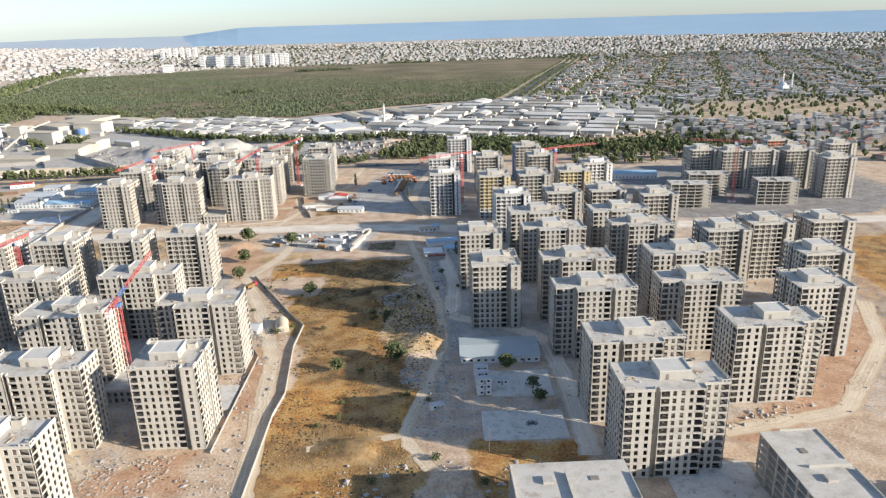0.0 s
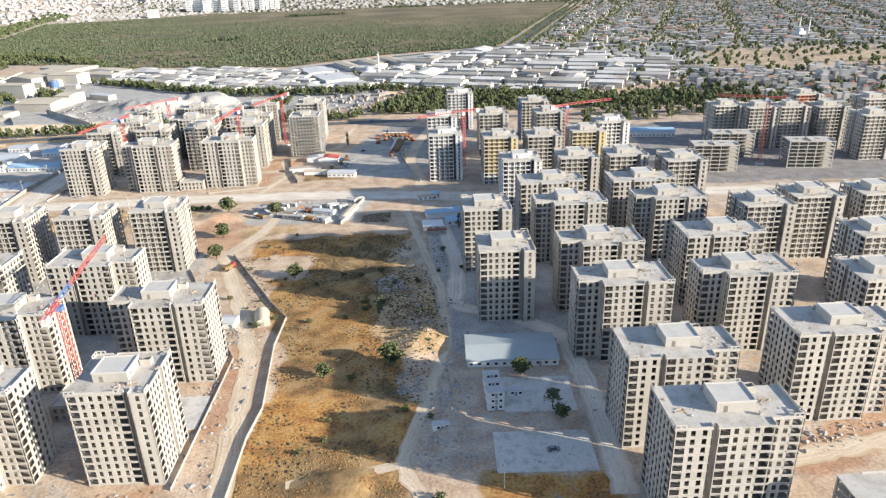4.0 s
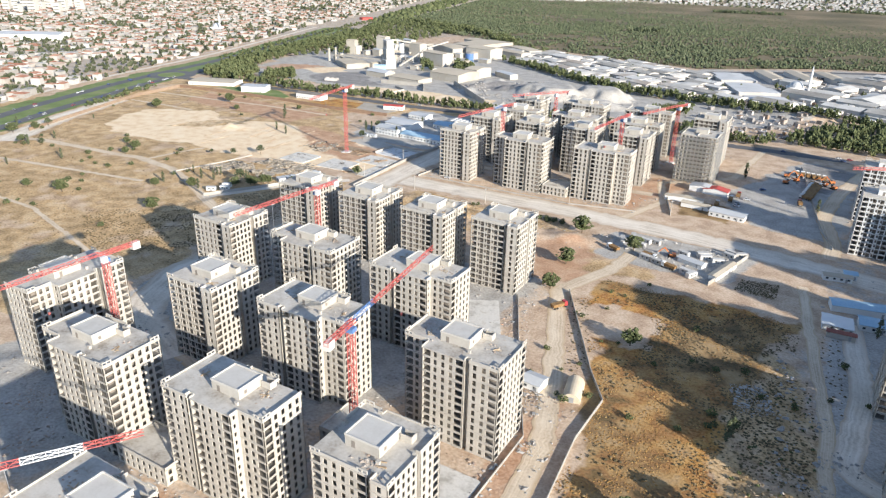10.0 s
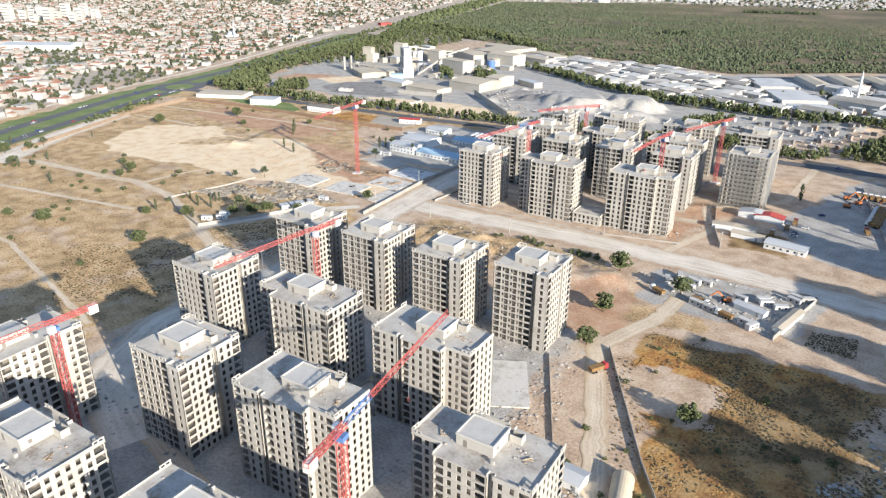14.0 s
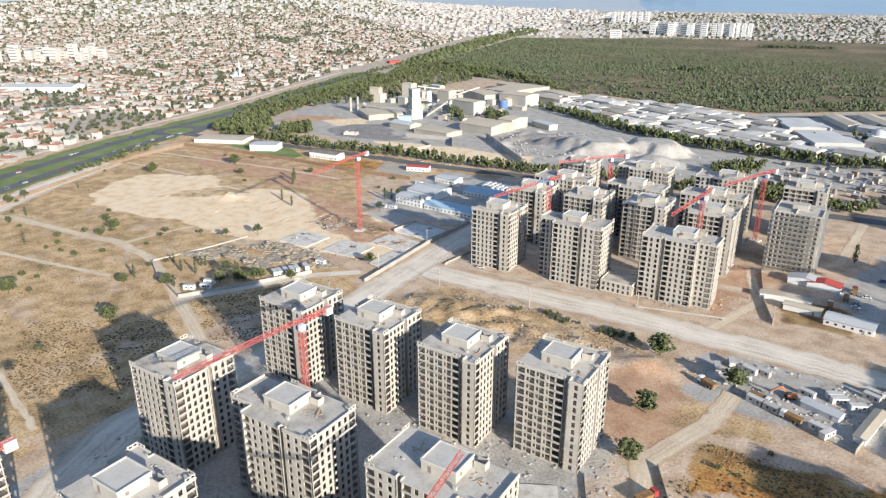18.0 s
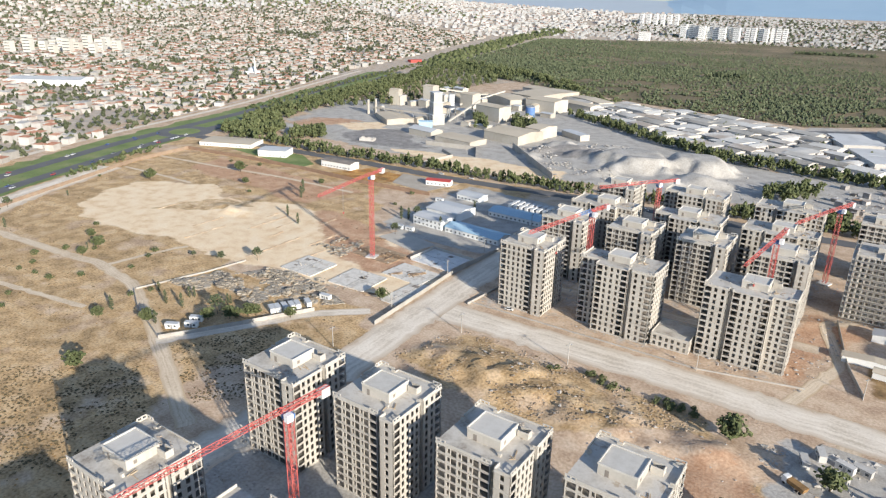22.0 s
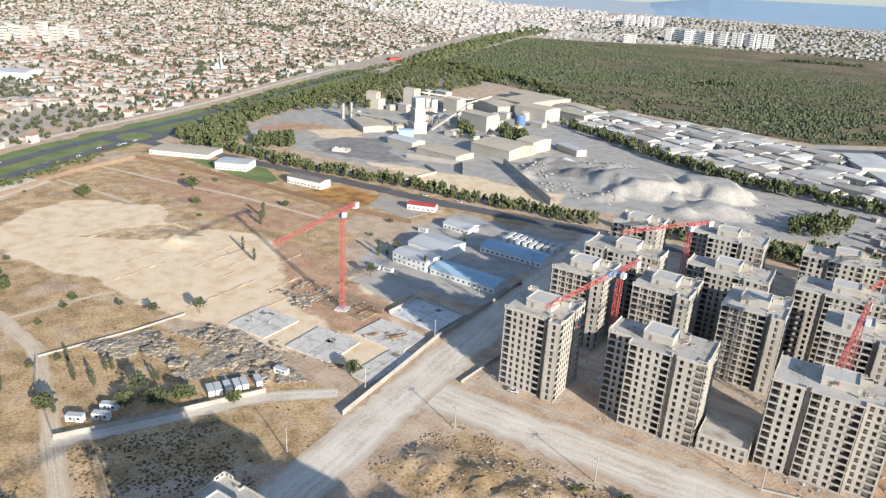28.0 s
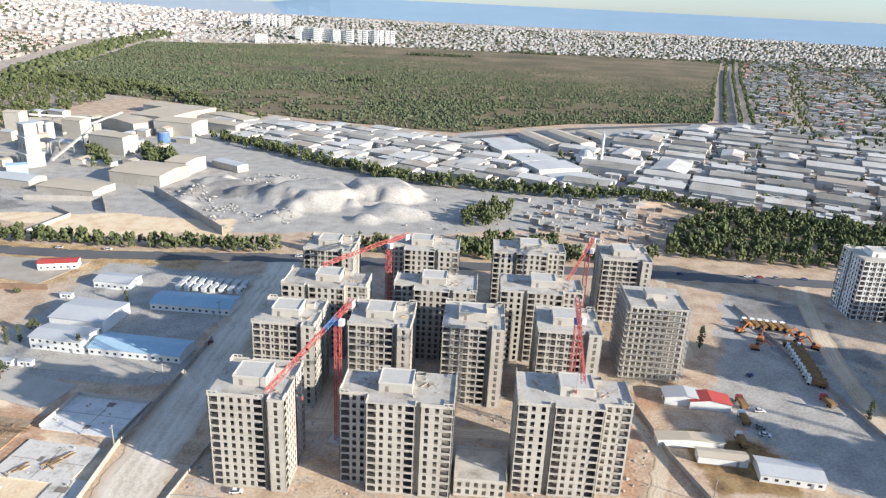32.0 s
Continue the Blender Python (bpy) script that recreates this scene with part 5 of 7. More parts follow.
hall(-89, 568, 5, 24, 3, .5, 92, PINKR, "grey yard building with flat roof", windows=False)
hall(-80, 559, 17, 5, 3, .5, -3, PINKR, "grey yard building with flat roof", windows=False)
hall(-62.3, 466.3, 14, 4.5, 2.6, 1.0, -20, GREYR, "long white round-roofed store in the yard", windows=False)
hall(-46.5, 463.8, 24, 4, 2.6, .4, 76, PINKR, "long beige lean-to along the yard wall", windows=False)
hall(-88, 321.5, 7.5, 7, 3, 1.0, -5, GREYR, "small white hut beside the field wall")
for x in (2.2, 6.4, 10.6):
    hall(x, 434, 3.4, 11, 2.8, .4, 4, PANEL, "narrow white site cabin with a pale flat roof", windows=False)
hall(8.5, 424, 11, 2.8, 2.6, .1, 3, material("rust-red container sheet", [(.20, .075, .06), (.30, .12, .09)], .3, 2.0, contrast=.7, bump=0), "rust-red container office in front of the cabins", windows=False, wall=SHEDWALL)
hall(15.5, 456, 26, 8, 3.2, .8, 12, BLUER, "long site shed with a dusty blue roof", windows=False)
hall(9.5, 494, 6, 5, 3, .4, 10, BLUER, "small blue-roofed roadside hut", windows=False)
hall(20, 441, 11, 9, 3, .7, 6, BLUER, "blue-roofed site office by the road")
hall(4, 488, 13, 4.5, 2.7, .5, 12, PINKR, "low cream roadside cabin")
hall(203, 645, 46, 16, 5, 1.2, -8, BLUER, "blue-roofed hall beside the main road")
hall(-648, 684, 54, 27, 3.8, .4, 23, PINKR, "white showroom hall near the junction", category="commercial building")
hall(-580, 679, 27, 18, 6, .3, 25, GREYR, "white office hall on a green lot", category="commercial building")
hall(-503, 683, 32, 12, 5.5, .8, 4, BRICKY, "long cream building with a faded pink roof", category="commercial building")
hall(-443, 885, 46, 42, 9, 2.2, -10, PINKR, "faded cream quarry hall", windows=False, category="industrial building", wall=CEMENT)
hall(-427, 917, 20, 30, 11, 1.5, -10, PINKR, "faded cream quarry hall", windows=False, category="industrial building", wall=CEMENT)
hall(-479, 838, 48, 26, 5, .6, -8, PINKR, "low grey quarry shed", windows=False, category="industrial building", wall=CEMENT)
hall(-529, 846, 34, 18, 6, 2.4, -10, GREYR, "white rounded storage shed", windows=False, category="industrial building", wall=CEMENT)
hall(-395, 935, 34, 12, 6, .5, -30, GREYR, "pale open quarry shed", windows=False, category="industrial building", wall=CEMENT)
for x, y, w, d, h, t in ((-500, 1075, 46, 30, 15, -10), (-560, 1080, 30, 60, 12, 60), (-540, 1150, 50, 90, 12, -14), (-470, 1110, 60, 20, 9, -20), (-590, 1030, 22, 16, 18, -10), (-640, 1010, 16, 14, 26, 0), (-620, 1060, 30, 16, 10, 0), (-575, 1200, 44, 28, 10, -20), (-680, 985, 14, 12, 20, 10), (-660, 1075, 40, 20, 7, 10), (-475, 1160, 24, 70, 8, 60)):
    hall(x, y, w, d, h, 1.2, t, PINKR, "dusty grey cement works building", windows=False, wall=CEMENT, category="industrial building", name="cement_works")

for k in range(34):
    x, y = -680 + 22 * (k % 10) + rs.uniform(-7, 7), 915 + 66 * (k // 10) + rs.uniform(-20, 20)
    if not (-575 < x < -535 and 890 < y < 935) and not (x < -590 and y < 955):
        hall(x, y, rs.uniform(9, 26), rs.uniform(7, 15), rs.choice((4, 5, 6, 9, 12)), rs.uniform(.4, 1.4), -12 + rs.choice((0, 90)) + rs.uniform(-6, 6), rs.choice((PINKR, GREYR, GREYR)), "dusty grey cement works building", windows=False, wall=CEMENT, category="industrial building", name="cement_works")


def cylinder(r, z0, z1, n=20):
    return Shape().prism([(r * math.cos(a), r * math.sin(a)) for a in np.arange(n) * 2 * math.pi / n], z0, z1)


def silo(x, y, r, h, mat, label):
    root = tagged(new("silo"), label, "silo")
    part("tank", cylinder(r, 0, h), mat, root)
    part("lid", cylinder(r * .9, h, h + .8), GREYM, root)
    part("ladder", Shape().box(r, -.3, 0, r + .15, .3, h), GREYM, root)
    root.matrix_basis = at_pose(x, y)


PLANTW = material("dusty white plant steel", [(.340, .327, .297), (.476, .463, .433)], .15, 1.0, streak=.4, contrast=.8)


def preheater(x, y):
    """A tall stepped plant tower with open decks."""
    root = tagged(new("plant_tower"), "tall dusty white plant tower with open decks", "industrial tower")
    for k, (w, z0, z1) in enumerate(((15, 0, 12), (12, 12, 26), (10.5, 26, 37))):
        part("stage", Shape().box(-w / 2, -w / 2, z0, w / 2, w / 2, z1 - .5), PLANTW, root)
        part("deck", Shape().box(-w / 2 - .8, -w / 2 - .8, z1 - .5, w / 2 + .8, w / 2 + .8, z1), GREYR, root)
        for u in (-w / 4, w / 4):
            # Dark panel on the wall, painted as the shade of an opening.
            part("opening", Shape().box(u - 1, -w / 2 - .05, z0 + 3, u + 1, -w / 2 + .1, z0 + 8), BRICKY, root)
    root.matrix_basis = at_pose(x, y, 0, -30)


def open_shelter(x, y, w, d, h, turn):
    """A dark flat roof on steel legs."""
    root = tagged(new("open_shelter"), "tall open plant shelter with a dark flat roof", "industrial building")
    part("roof", Shape().box(-w / 2, -d / 2, h - 1.4, w / 2, d / 2, h), DARKP, root)
    for u in (-1, 1):
        for v in (-1, 1):
            part("leg", Shape().box(u * (w / 2 - .8) - .5, v * (d / 2 - .8) - .5, 0, u * (w / 2 - .8) + .5, v * (d / 2 - .8) + .5, h - 1.4), GREYM, root)
    root.matrix_basis = at_pose(x, y, 0, turn)


def block_ruin(x, y, w, d, turn):
    """Four low broken walls round a heap of rubble."""
    root = tagged(new("block_ruin"), "roofless tan block walls of a small ruin", "ruin")
    for k, (x0, y0, x1, y1) in enumerate(((-w / 2, -d / 2, w / 2, -d / 2 + .5), (-w / 2, d / 2 - .5, w / 2, d / 2), (-w / 2, -d / 2 + .5, -w / 2 + .5, d / 2 - .5), (w / 2 - .5, -d / 2 + .5, w / 2, d / 2 - .5))):
        wall = Shape()
        for m in range(5):
            wall.box(x0 + (x1 - x0) * m / 5 if k < 2 else x0, y0 if k < 2 else y0 + (y1 - y0) * m / 5, -.1, x0 + (x1 - x0) * (m + 1) / 5 if k < 2 else x1, y1 if k < 2 else y0 + (y1 - y0) * (m + 1) / 5, 2.1 + .6 * math.sin(3 * m + k))
        part("wall", wall, SHEDWALL, root)
    root.matrix_basis = at_pose(x, y, 0, turn)


open_shelter(-568, 946, 16, 12, 14, -12)
block_ruin(-558, 784, 15, 9, 20)
hall(-607, 890, 52, 32, 6, 1.0, -36, PINKR, "wide low plant hall with a dusty tan roof", windows=False, wall=CEMENT, category="industrial building", name="cement_works")
hall(-520, 972, 40, 20, 17, 1.0, -15, PINKR, "tall dusty grey plant hall", windows=False, wall=CEMENT, category="industrial building", name="cement_works")
WHITER = material("white sheet roofing", [(.423, .419, .405), (.552, .547, .534), (.626, .621, .607)], .05, .5, contrast=.8, rough=.7, bump=0)
for k, (u, w, h) in enumerate(((-154, 36, 6.0), (-141, 44, 8.0), (-124, 40, 6.5), (-107, 46, 8.0), (-89, 44, 6.0))):
    hall(u + 2, 1108 - 38 * k, 33, w, h, .4, -65, WHITER, "stepped white flat-roofed hall of the trade estate", windows=False, wall=SHEDWALL, category="industrial building", name="estate_hall")
for x, y, n in ((-106, 1142, 74), (-70, 1163, 78), (-34, 1178, 74)):
    hall(x, y, n, 20, 6, 1.6, -65, PINKR, "long estate hall with a dusty tan roof", windows=False, wall=SHEDWALL, category="industrial building", name="estate_hall")
preheater(-556, 903)
for k, (h, r) in enumerate(((21, 1.8), (17, 2.6), (24, 1.5), (14, 3.0))):
    silo(-660 + 6 * k, 905 + 5 * (k % 2), r, h * .8, CEMENT, "slim pale plant stack beside the quarry road")
hall(-551, 876, 15, 9, 8, .5, 33, BLUER, "blue sheet-clad plant building", windows=False, wall=BLUER, category="industrial building", name="cement_works")
silo(-486, 1003, 6, 15, BLUEM, "bright blue round tank")
silo(-590, 985, 4, 22, PANEL, "tall white cement silo")


def conveyor(a, b):
    root = tagged(new("conveyor"), "inclined white conveyor gallery of the cement works", "conveyor")
    part("gallery", Shape().beam(a, b, .9), CEMENT, root)
    for t in (.25, .5, .75):
        p = Vector(a).lerp(Vector(b), t)
        part("support", Shape().box(p.x - .4, p.y - .4, 0, p.x + .4, p.y + .4, p.z - 1), GREYM, root)


conveyor((-546, 915, 3), (-553, 994, 17))
conveyor((-652, 905, 9), (-566, 900, 11))
conveyor((-600, 1020, 4), (-575, 1095, 16))
conveyor((-640, 1030, 20), (-590, 1110, 5))

# half-round tent
root = tagged(new("arched_tent"), "cream half-round tarpaulin tent beside the wall", "tent")
s = Shape()
n = 12
pts = [(3.4 * math.cos(math.pi * k / n), 3.6 * math.sin(math.pi * k / n)) for k in range(n + 1)]
s.poly([(x, y, z) for y in (-6.5, 6.5) for x, z in pts], [(k, k + 1, n + 2 + k, n + 1 + k) for k in range(n)] + [tuple(range(n + 1))[::-1], tuple(range(n + 1, 2 * n + 2))])
part("canopy", s, material("cream tarpaulin", [(.50, .42, .30), (.60, .52, .40)], .3, 2.0), root)
part("door", Shape().box(-1, -6.56, 0, 1, -6.5, 2.2), GREYM, root)
root.matrix_basis = at_pose(-74, 325, 0, 12)


def container(skin=PANEL, label="white steel site container with windows"):
    root = tagged(new("site_container"), label, "container", "site containers")
    part("body", Shape().box(-3, -1.2, .15, 3, 1.2, 2.6), skin, root)
    part("roof", Shape().box(-3.08, -1.28, 2.6, 3.08, 1.28, 2.75), GREYR if skin is PANEL else skin, root)
    for x in (-1.6, 1.2):
        part("window", Shape().box(x, -1.25, 1.1, x + 1, -1.19, 2.0), GLASSD, root)
    part("door", Shape().box(-.3, -1.24, .15, .6, -1.19, 2.1), GREYM, root)
    return root


rs = random.Random(11)
box0 = container()
SPOTS = [(-357, 412, 30), (-351, 418, 30), (-354, 423, 30), (-333.8, 451, -29), (-332.4, 453.4, -29), (-330.7, 456.4, -29), (-329, 459.4, -29), (-327.6, 461.9, -29), (-325, 466.5, -29), (-323, 477, 5), (-361, 586, 0), (-353, 586.5, 0), (-375, 652, 0), (4, 240, 10), (-102.6, 477.9, -72), (-98.4, 485.2, -72), (-90.7, 482.6, -20), (-91.8, 475.3, -20), (-57.5, 477.3, 28), (-59.4, 480.0, 28), (-51.1, 475.7, 28), (-46.6, 490.5, -20), (-47.0, 486.6, -20), (-41.8, 490.5, 28), (-78.5, 457.6, -20), (-84.8, 460.1, -20), (-68.5, 476.0, -20), (-59.2, 450.8, 60), (-85.7, 483.8, -20), (-62.4, 453.3, -20)]
box0.matrix_basis = at_pose(*SPOTS[0][:2], 0, SPOTS[0][2])
DUSTY = material("dusty grey container steel", [(.36, .345, .32), (.50, .485, .455), (.62, .605, .575)], .12, 1.5, objects=.6, contrast=.8)
old0 = container(DUSTY, "dusty grey storage container in the yard")
# stacked site offices beside the wide shed
for y, tiers in ((250, 3), (255.2, 2), (260.4, 2), (265.6, 2)):
    for k in range(tiers):
        copy_thing(box0, at_pose(23.8, y, 2.6 * k, 2))
copy_thing(box0, at_pose(32, 258, 0, -3))
first = True
for x, y, a in SPOTS[1:]:
    yard = -110 < x < -38 and 440 < y < 500
    if yard and first:
        old0.matrix_basis, first = at_pose(x, y, 0, a), False
    else:
        copy_thing(old0 if yard else box0, at_pose(x, y, 0, a))
for k in range(16):
    copy_thing(box0, at_pose(-326 + (k % 8) * 4.6, 681 - (k // 8) * 8, 0, 88 + rs.uniform(-3, 3)))


def wheels(root, xs, y, r=.5):
    me = Shape()
    me.poly([(r * math.cos(a), w, r + r * math.sin(a)) for w in (-.15, .15) for a in np.arange(12) * math.pi / 6], [tuple(range(12)), tuple(range(12, 24))[::-1]] + [(k, 12 + k, 12 + (k + 1) % 12, (k + 1) % 12) for k in range(12)])
    me = me.mesh("wheel", TYRE)
    for x in xs:
        for sg in (-1, 1):
            part("wheel", me, None, root, at=(x, sg * y, 0))


def car(paint):
    root = tagged(new("car"), "small passenger car with dark windows", "car", "cars")
    s = Shape().hexa([(-2.1, -.85, .35), (2.1, -.85, .35), (2.1, .85, .35), (-2.1, .85, .35), (-2.15, -.88, .85), (2.1, -.85, .78), (2.1, .85, .78), (-2.15, .88, .85)])
    part("body", s, paint, root)
    part("cabin", Shape().hexa([(-1.7, -.8, .84), (1.0, -.8, .84), (1.0, .8, .84), (-1.7, .8, .84), (-1.2, -.65, 1.4), (.3, -.65, 1.4), (.3, .65, 1.4), (-1.2, .65, 1.4)]), GLASSD, root)
    part("roof", Shape().box(-1.15, -.64, 1.4, .25, .64, 1.45), paint, root)
    wheels(root, (-1.3, 1.3), .78, .32)
    return root


def truck(paint, bed, label):
    root = tagged(new("truck"), label, "truck", "trucks")
    part("cab", Shape().hexa([(2.2, -1.2, .8), (4, -1.2, .8), (4, 1.2, .8), (2.2, 1.2, .8), (2.2, -1.2, 3), (3.7, -1.15, 3), (3.7, 1.15, 3), (2.2, 1.2, 3)]), paint, root)
    part("windscreen", Shape().hexa([(3.9, -1.05, 1.9), (3.98, -1.05, 1.9), (3.98, 1.05, 1.9), (3.9, 1.05, 1.9), (3.72, -1, 2.8), (3.78, -1, 2.8), (3.78, 1, 2.8), (3.72, 1, 2.8)]), GLASSD, root)
    part("chassis", Shape().box(-4, -.6, .7, 2.4, .6, 1), GREYM, root)
    part("tipper", Shape().hexa([(-4, -1.15, 1.05), (1.9, -1.15, 1.05), (1.9, 1.15, 1.05), (-4, 1.15, 1.05), (-4.3, -1.3, 2.6), (2, -1.3, 2.6), (2, 1.3, 2.6), (-4.3, 1.3, 2.6)]), bed, root)
    wheels(root, (-3, -1.7, 3), 1.05)
    return root


DARKBED = material("rusty tipper bed", [(.16, .10, .05), (.34, .20, .08)], .5, 2)
cars = [car(p) for p in CARPAINT]
CARS = [(-54, 594, 0, 5), (-58, 582, 1, -8), (-58, 577, 0, -12), (-48, 623, 3, 40), (40, 226, 1, 4), (-275, 690, 3, 85), (-242, 522, 0, 10), (-288, 616, 2, 70)]
used = set()
for x, y, k, a in CARS:
    if k in used:
        copy_thing(cars[k], at_pose(x, y, .12, a))
    else:
        used.add(k)
        cars[k].matrix_basis = at_pose(x, y, .12, a)
hw = [Vector((x, y)) for x, y in HWY]
for k in range(44):
    i = rs.randrange(1, 4)
    t = rs.random()
    p = hw[i].lerp(hw[i + 1], t)
    d = (hw[i + 1] - hw[i]).normalized()
    off = rs.choice((-31, -37, -6, 0))
    copy_thing(cars[rs.randrange(4)], at_pose(p.x - off * .93, p.y - off * .36, .24, math.degrees(math.atan2(d.y, d.x)) + (180 if off < -20 else 0)))
for k in range(12):
    x = rs.uniform(-430, 60)
    copy_thing(cars[rs.randrange(4)], at_pose(x, (727 + (x + 280) * .06 if x > -280 else 728 + (x + 280) * .095) + rs.choice((-3, 3)), .14, 3 if x > -280 else 6))
tip = truck(PANEL, DARKBED, "white tipper truck with an ochre bed, parked in a row")
tip.matrix_basis = at_pose(-17, 655, .02, -25)
for k in range(1, 12):
    copy_thing(tip, at_pose(-17 - .35 * k + rs.uniform(-.3, .3), 655 - 3.3 * k, .02, 155 + rs.uniform(-3, 3)))
for k in range(6):
    copy_thing(tip, at_pose(-31 + 3.6 * k, 677 - .5 * k, .02, 100 + rs.uniform(-3, 3)))
red = truck(CARPAINT[2], DARKBED, "red tipper truck in the yard")
red.matrix_basis = at_pose(-23, 604, .02, 100)
copy_thing(red, at_pose(-103, 384, .02, 60))
copy_thing(red, at_pose(-60, 598, .02, 92))
copy_thing(tip, at_pose(-103.3, 462.6, .2, 150))
copy_thing(tip, at_pose(-71.5, 454.6, .2, 160))
copy_thing(tip, at_pose(-83.2, 462.3, .2, -20))
copy_thing(tip, at_pose(-63, 586, .02, 92))
copy_thing(tip, at_pose(-69, 571, .02, 92))


def excavator(x, y, a):
    root = tagged(new("excavator"), "orange tracked excavator with a folded arm", "excavator", "excavators")
    for sg in (-1, 1):
        part("track", Shape().hexa([(-2, sg * 1.2 - .3, 0), (2, sg * 1.2 - .3, 0), (2, sg * 1.2 + .3, 0), (-2, sg * 1.2 + .3, 0), (-1.7, sg * 1.2 - .3, .9), (1.7, sg * 1.2 - .3, .9), (1.7, sg * 1.2 + .3, .9), (-1.7, sg * 1.2 + .3, .9)]), TYRE, root)
    part("body", Shape().box(-2.2, -1.3, .95, 1.2, 1.3, 2.2), ORANGEM, root)
    part("cab", Shape().box(.1, .3, 2.2, 1.5, 1.3, 3.3), GLASSD, root)
    part("boom", Shape().beam((1, 0, 2), (4, 0, 5.2), .3), ORANGEM, root)
    part("stick", Shape().beam((4, 0, 5.2), (7, 0, 2.6), .25), ORANGEM, root)
    part("bucket", Shape().box(6.5, -.6, 1.4, 7.6, .6, 2.6), GREYM, root)
    root.matrix_basis = at_pose(x, y, .02, a)


for x, y, a in ((-37, 668, 20), (-36, 650, -10), (-30, 660, 60), (-8, 668, 200), (-12, 660, 170), (-6, 655, 150), (-73.7, 470.6, 200)):
    excavator(x, y, a)


# ---- walls, poles, slabs ----
WALLM = material("precast wall panels", [(.30, .28, .25), (.43, .41, .375)], .2, 1.5, contrast=.8, objects=.3)


def site_wall(pts, high, label, step=5.0, mat=WALLM):
    root = tagged(new("site_wall"), label, "wall")
    for a, b in zip(pts, pts[1:]):
        a, b = Vector(a), Vector(b)
        n = max(1, int((b - a).length / step))
        d = (b - a) / n
        o = Vector((-d.y, d.x)).normalized()
        for k in range(n):
            p, q = a + d * k, a + d * (k + 1)
            g = d.normalized() * .03
            part("panel", Shape().hexa([Vector((*v, z)) for z in (-.2, high) for v in (p + g - o * .12, q - g - o * .12, q - g + o * .12, p + g + o * .12)]), mat, root)
            if step < 5:
                part("post", Shape().box(p.x - .18, p.y - .18, -.2, p.x + .18, p.y + .18, high + .15), mat, root)


site_wall([(-62, 150), (-62, 239), (-60, 256), (-64, 300), (-63, 325), (-73, 341), (-105, 402)], 1.5, "long pale panel wall along the dry field")
site_wall([(-353, 402), (-337, 429), (-318, 464)], 1.9, "pale panel wall round the rubble yard")
site_wall([(-409, 426), (-389, 415), (-353, 402)], 1.5, "low grey wall between the track and the rubble yard")
site_wall([(-409, 427), (-399, 463), (-395, 487)], .9, "low grey wall behind the rubble yard")
site_wall([(-285, 470), (-288, 515), (-290, 540), (-288, 590), (-288, 620)], 2.2, "pale panel wall along the site road")
site_wall([(-662, 644), (-591, 652), (-520, 656), (-453, 654), (-390, 660)], 3, "brown sheet fence behind the field", 14, material("brown sheet fence", [(.20, .13, .09), (.28, .19, .13)], .2, 1.5))
site_wall([(-662, 644), (-656, 585), (-625, 500), (-600, 435)], 3, "brown sheet fence behind the field", 14, material("brown sheet fencing", [(.24, .17, .12), (.32, .24, .17)], .2, 1.5))
site_wall([(-454, 739), (-448, 778), (-470, 792)], 2.4, "white wall round the gravel lot", 9)
site_wall([(-50, 445), (-38, 494), (-46, 496)], 2.2, "pale wall round the container yard")
site_wall([(-107, 606), (-98, 560), (-90, 536)], 2, "grey block wall beside the tower site")
site_wall([(-80, 216), (-79, 292), (-98, 330), (-124, 385)], 1.0, "white retaining wall beside the tower yard")
site_wall([(-422, 846), (-336, 760)], 6, "high grey quarry wall", 8)
site_wall([(-262, 515), (-258, 560), (-262, 600)], 1.2, "low grey kerb wall beside the road")
site_wall([(-262, 518), (-150, 520), (-110, 530)], .7, "low kerb wall at the tower site")
site_wall([(-500, 806), (-446, 815), (-430, 790)], 4, "grey quarry yard wall", 8)
site_wall([(-30, 700), (-8, 560), (0, 530)], 1.6, "pale wall of the truck yard", 7)


def pole(x, y, a=0.0):
    root = tagged(new("power_pole"), "grey concrete power pole with crossarm", "power pole", "power poles")
    part("shaft", Shape().hexa([(-.16, -.16, 0), (.16, -.16, 0), (.16, .16, 0), (-.16, .16, 0), (-.12, -.12, 10), (.12, -.12, 10), (.12, .12, 10), (-.12, .12, 10)]), WALLM, root)
    part("crossarm", Shape().box(-1.4, -.08, 9.2, 1.4, .08, 9.36), GREYM, root)
    for x0 in (-1.2, 0, 1.2):
        part("insulator", Shape().box(x0 - .07, -.07, 9.36, x0 + .07, .07, 9.75), GLASSD, root)
    root.matrix_basis = at_pose(x, y, 0, a)


for x, y in ((-289, 488), (-290, 538), (-286, 443), (-275, 330), (-291, 345), (8, 268), (22, 210), (-248, 488), (-196, 491), (-292, 580), (-292, 640), (-150, 519), (-90, 535)):
    pole(x, y, rs.uniform(0, 90))


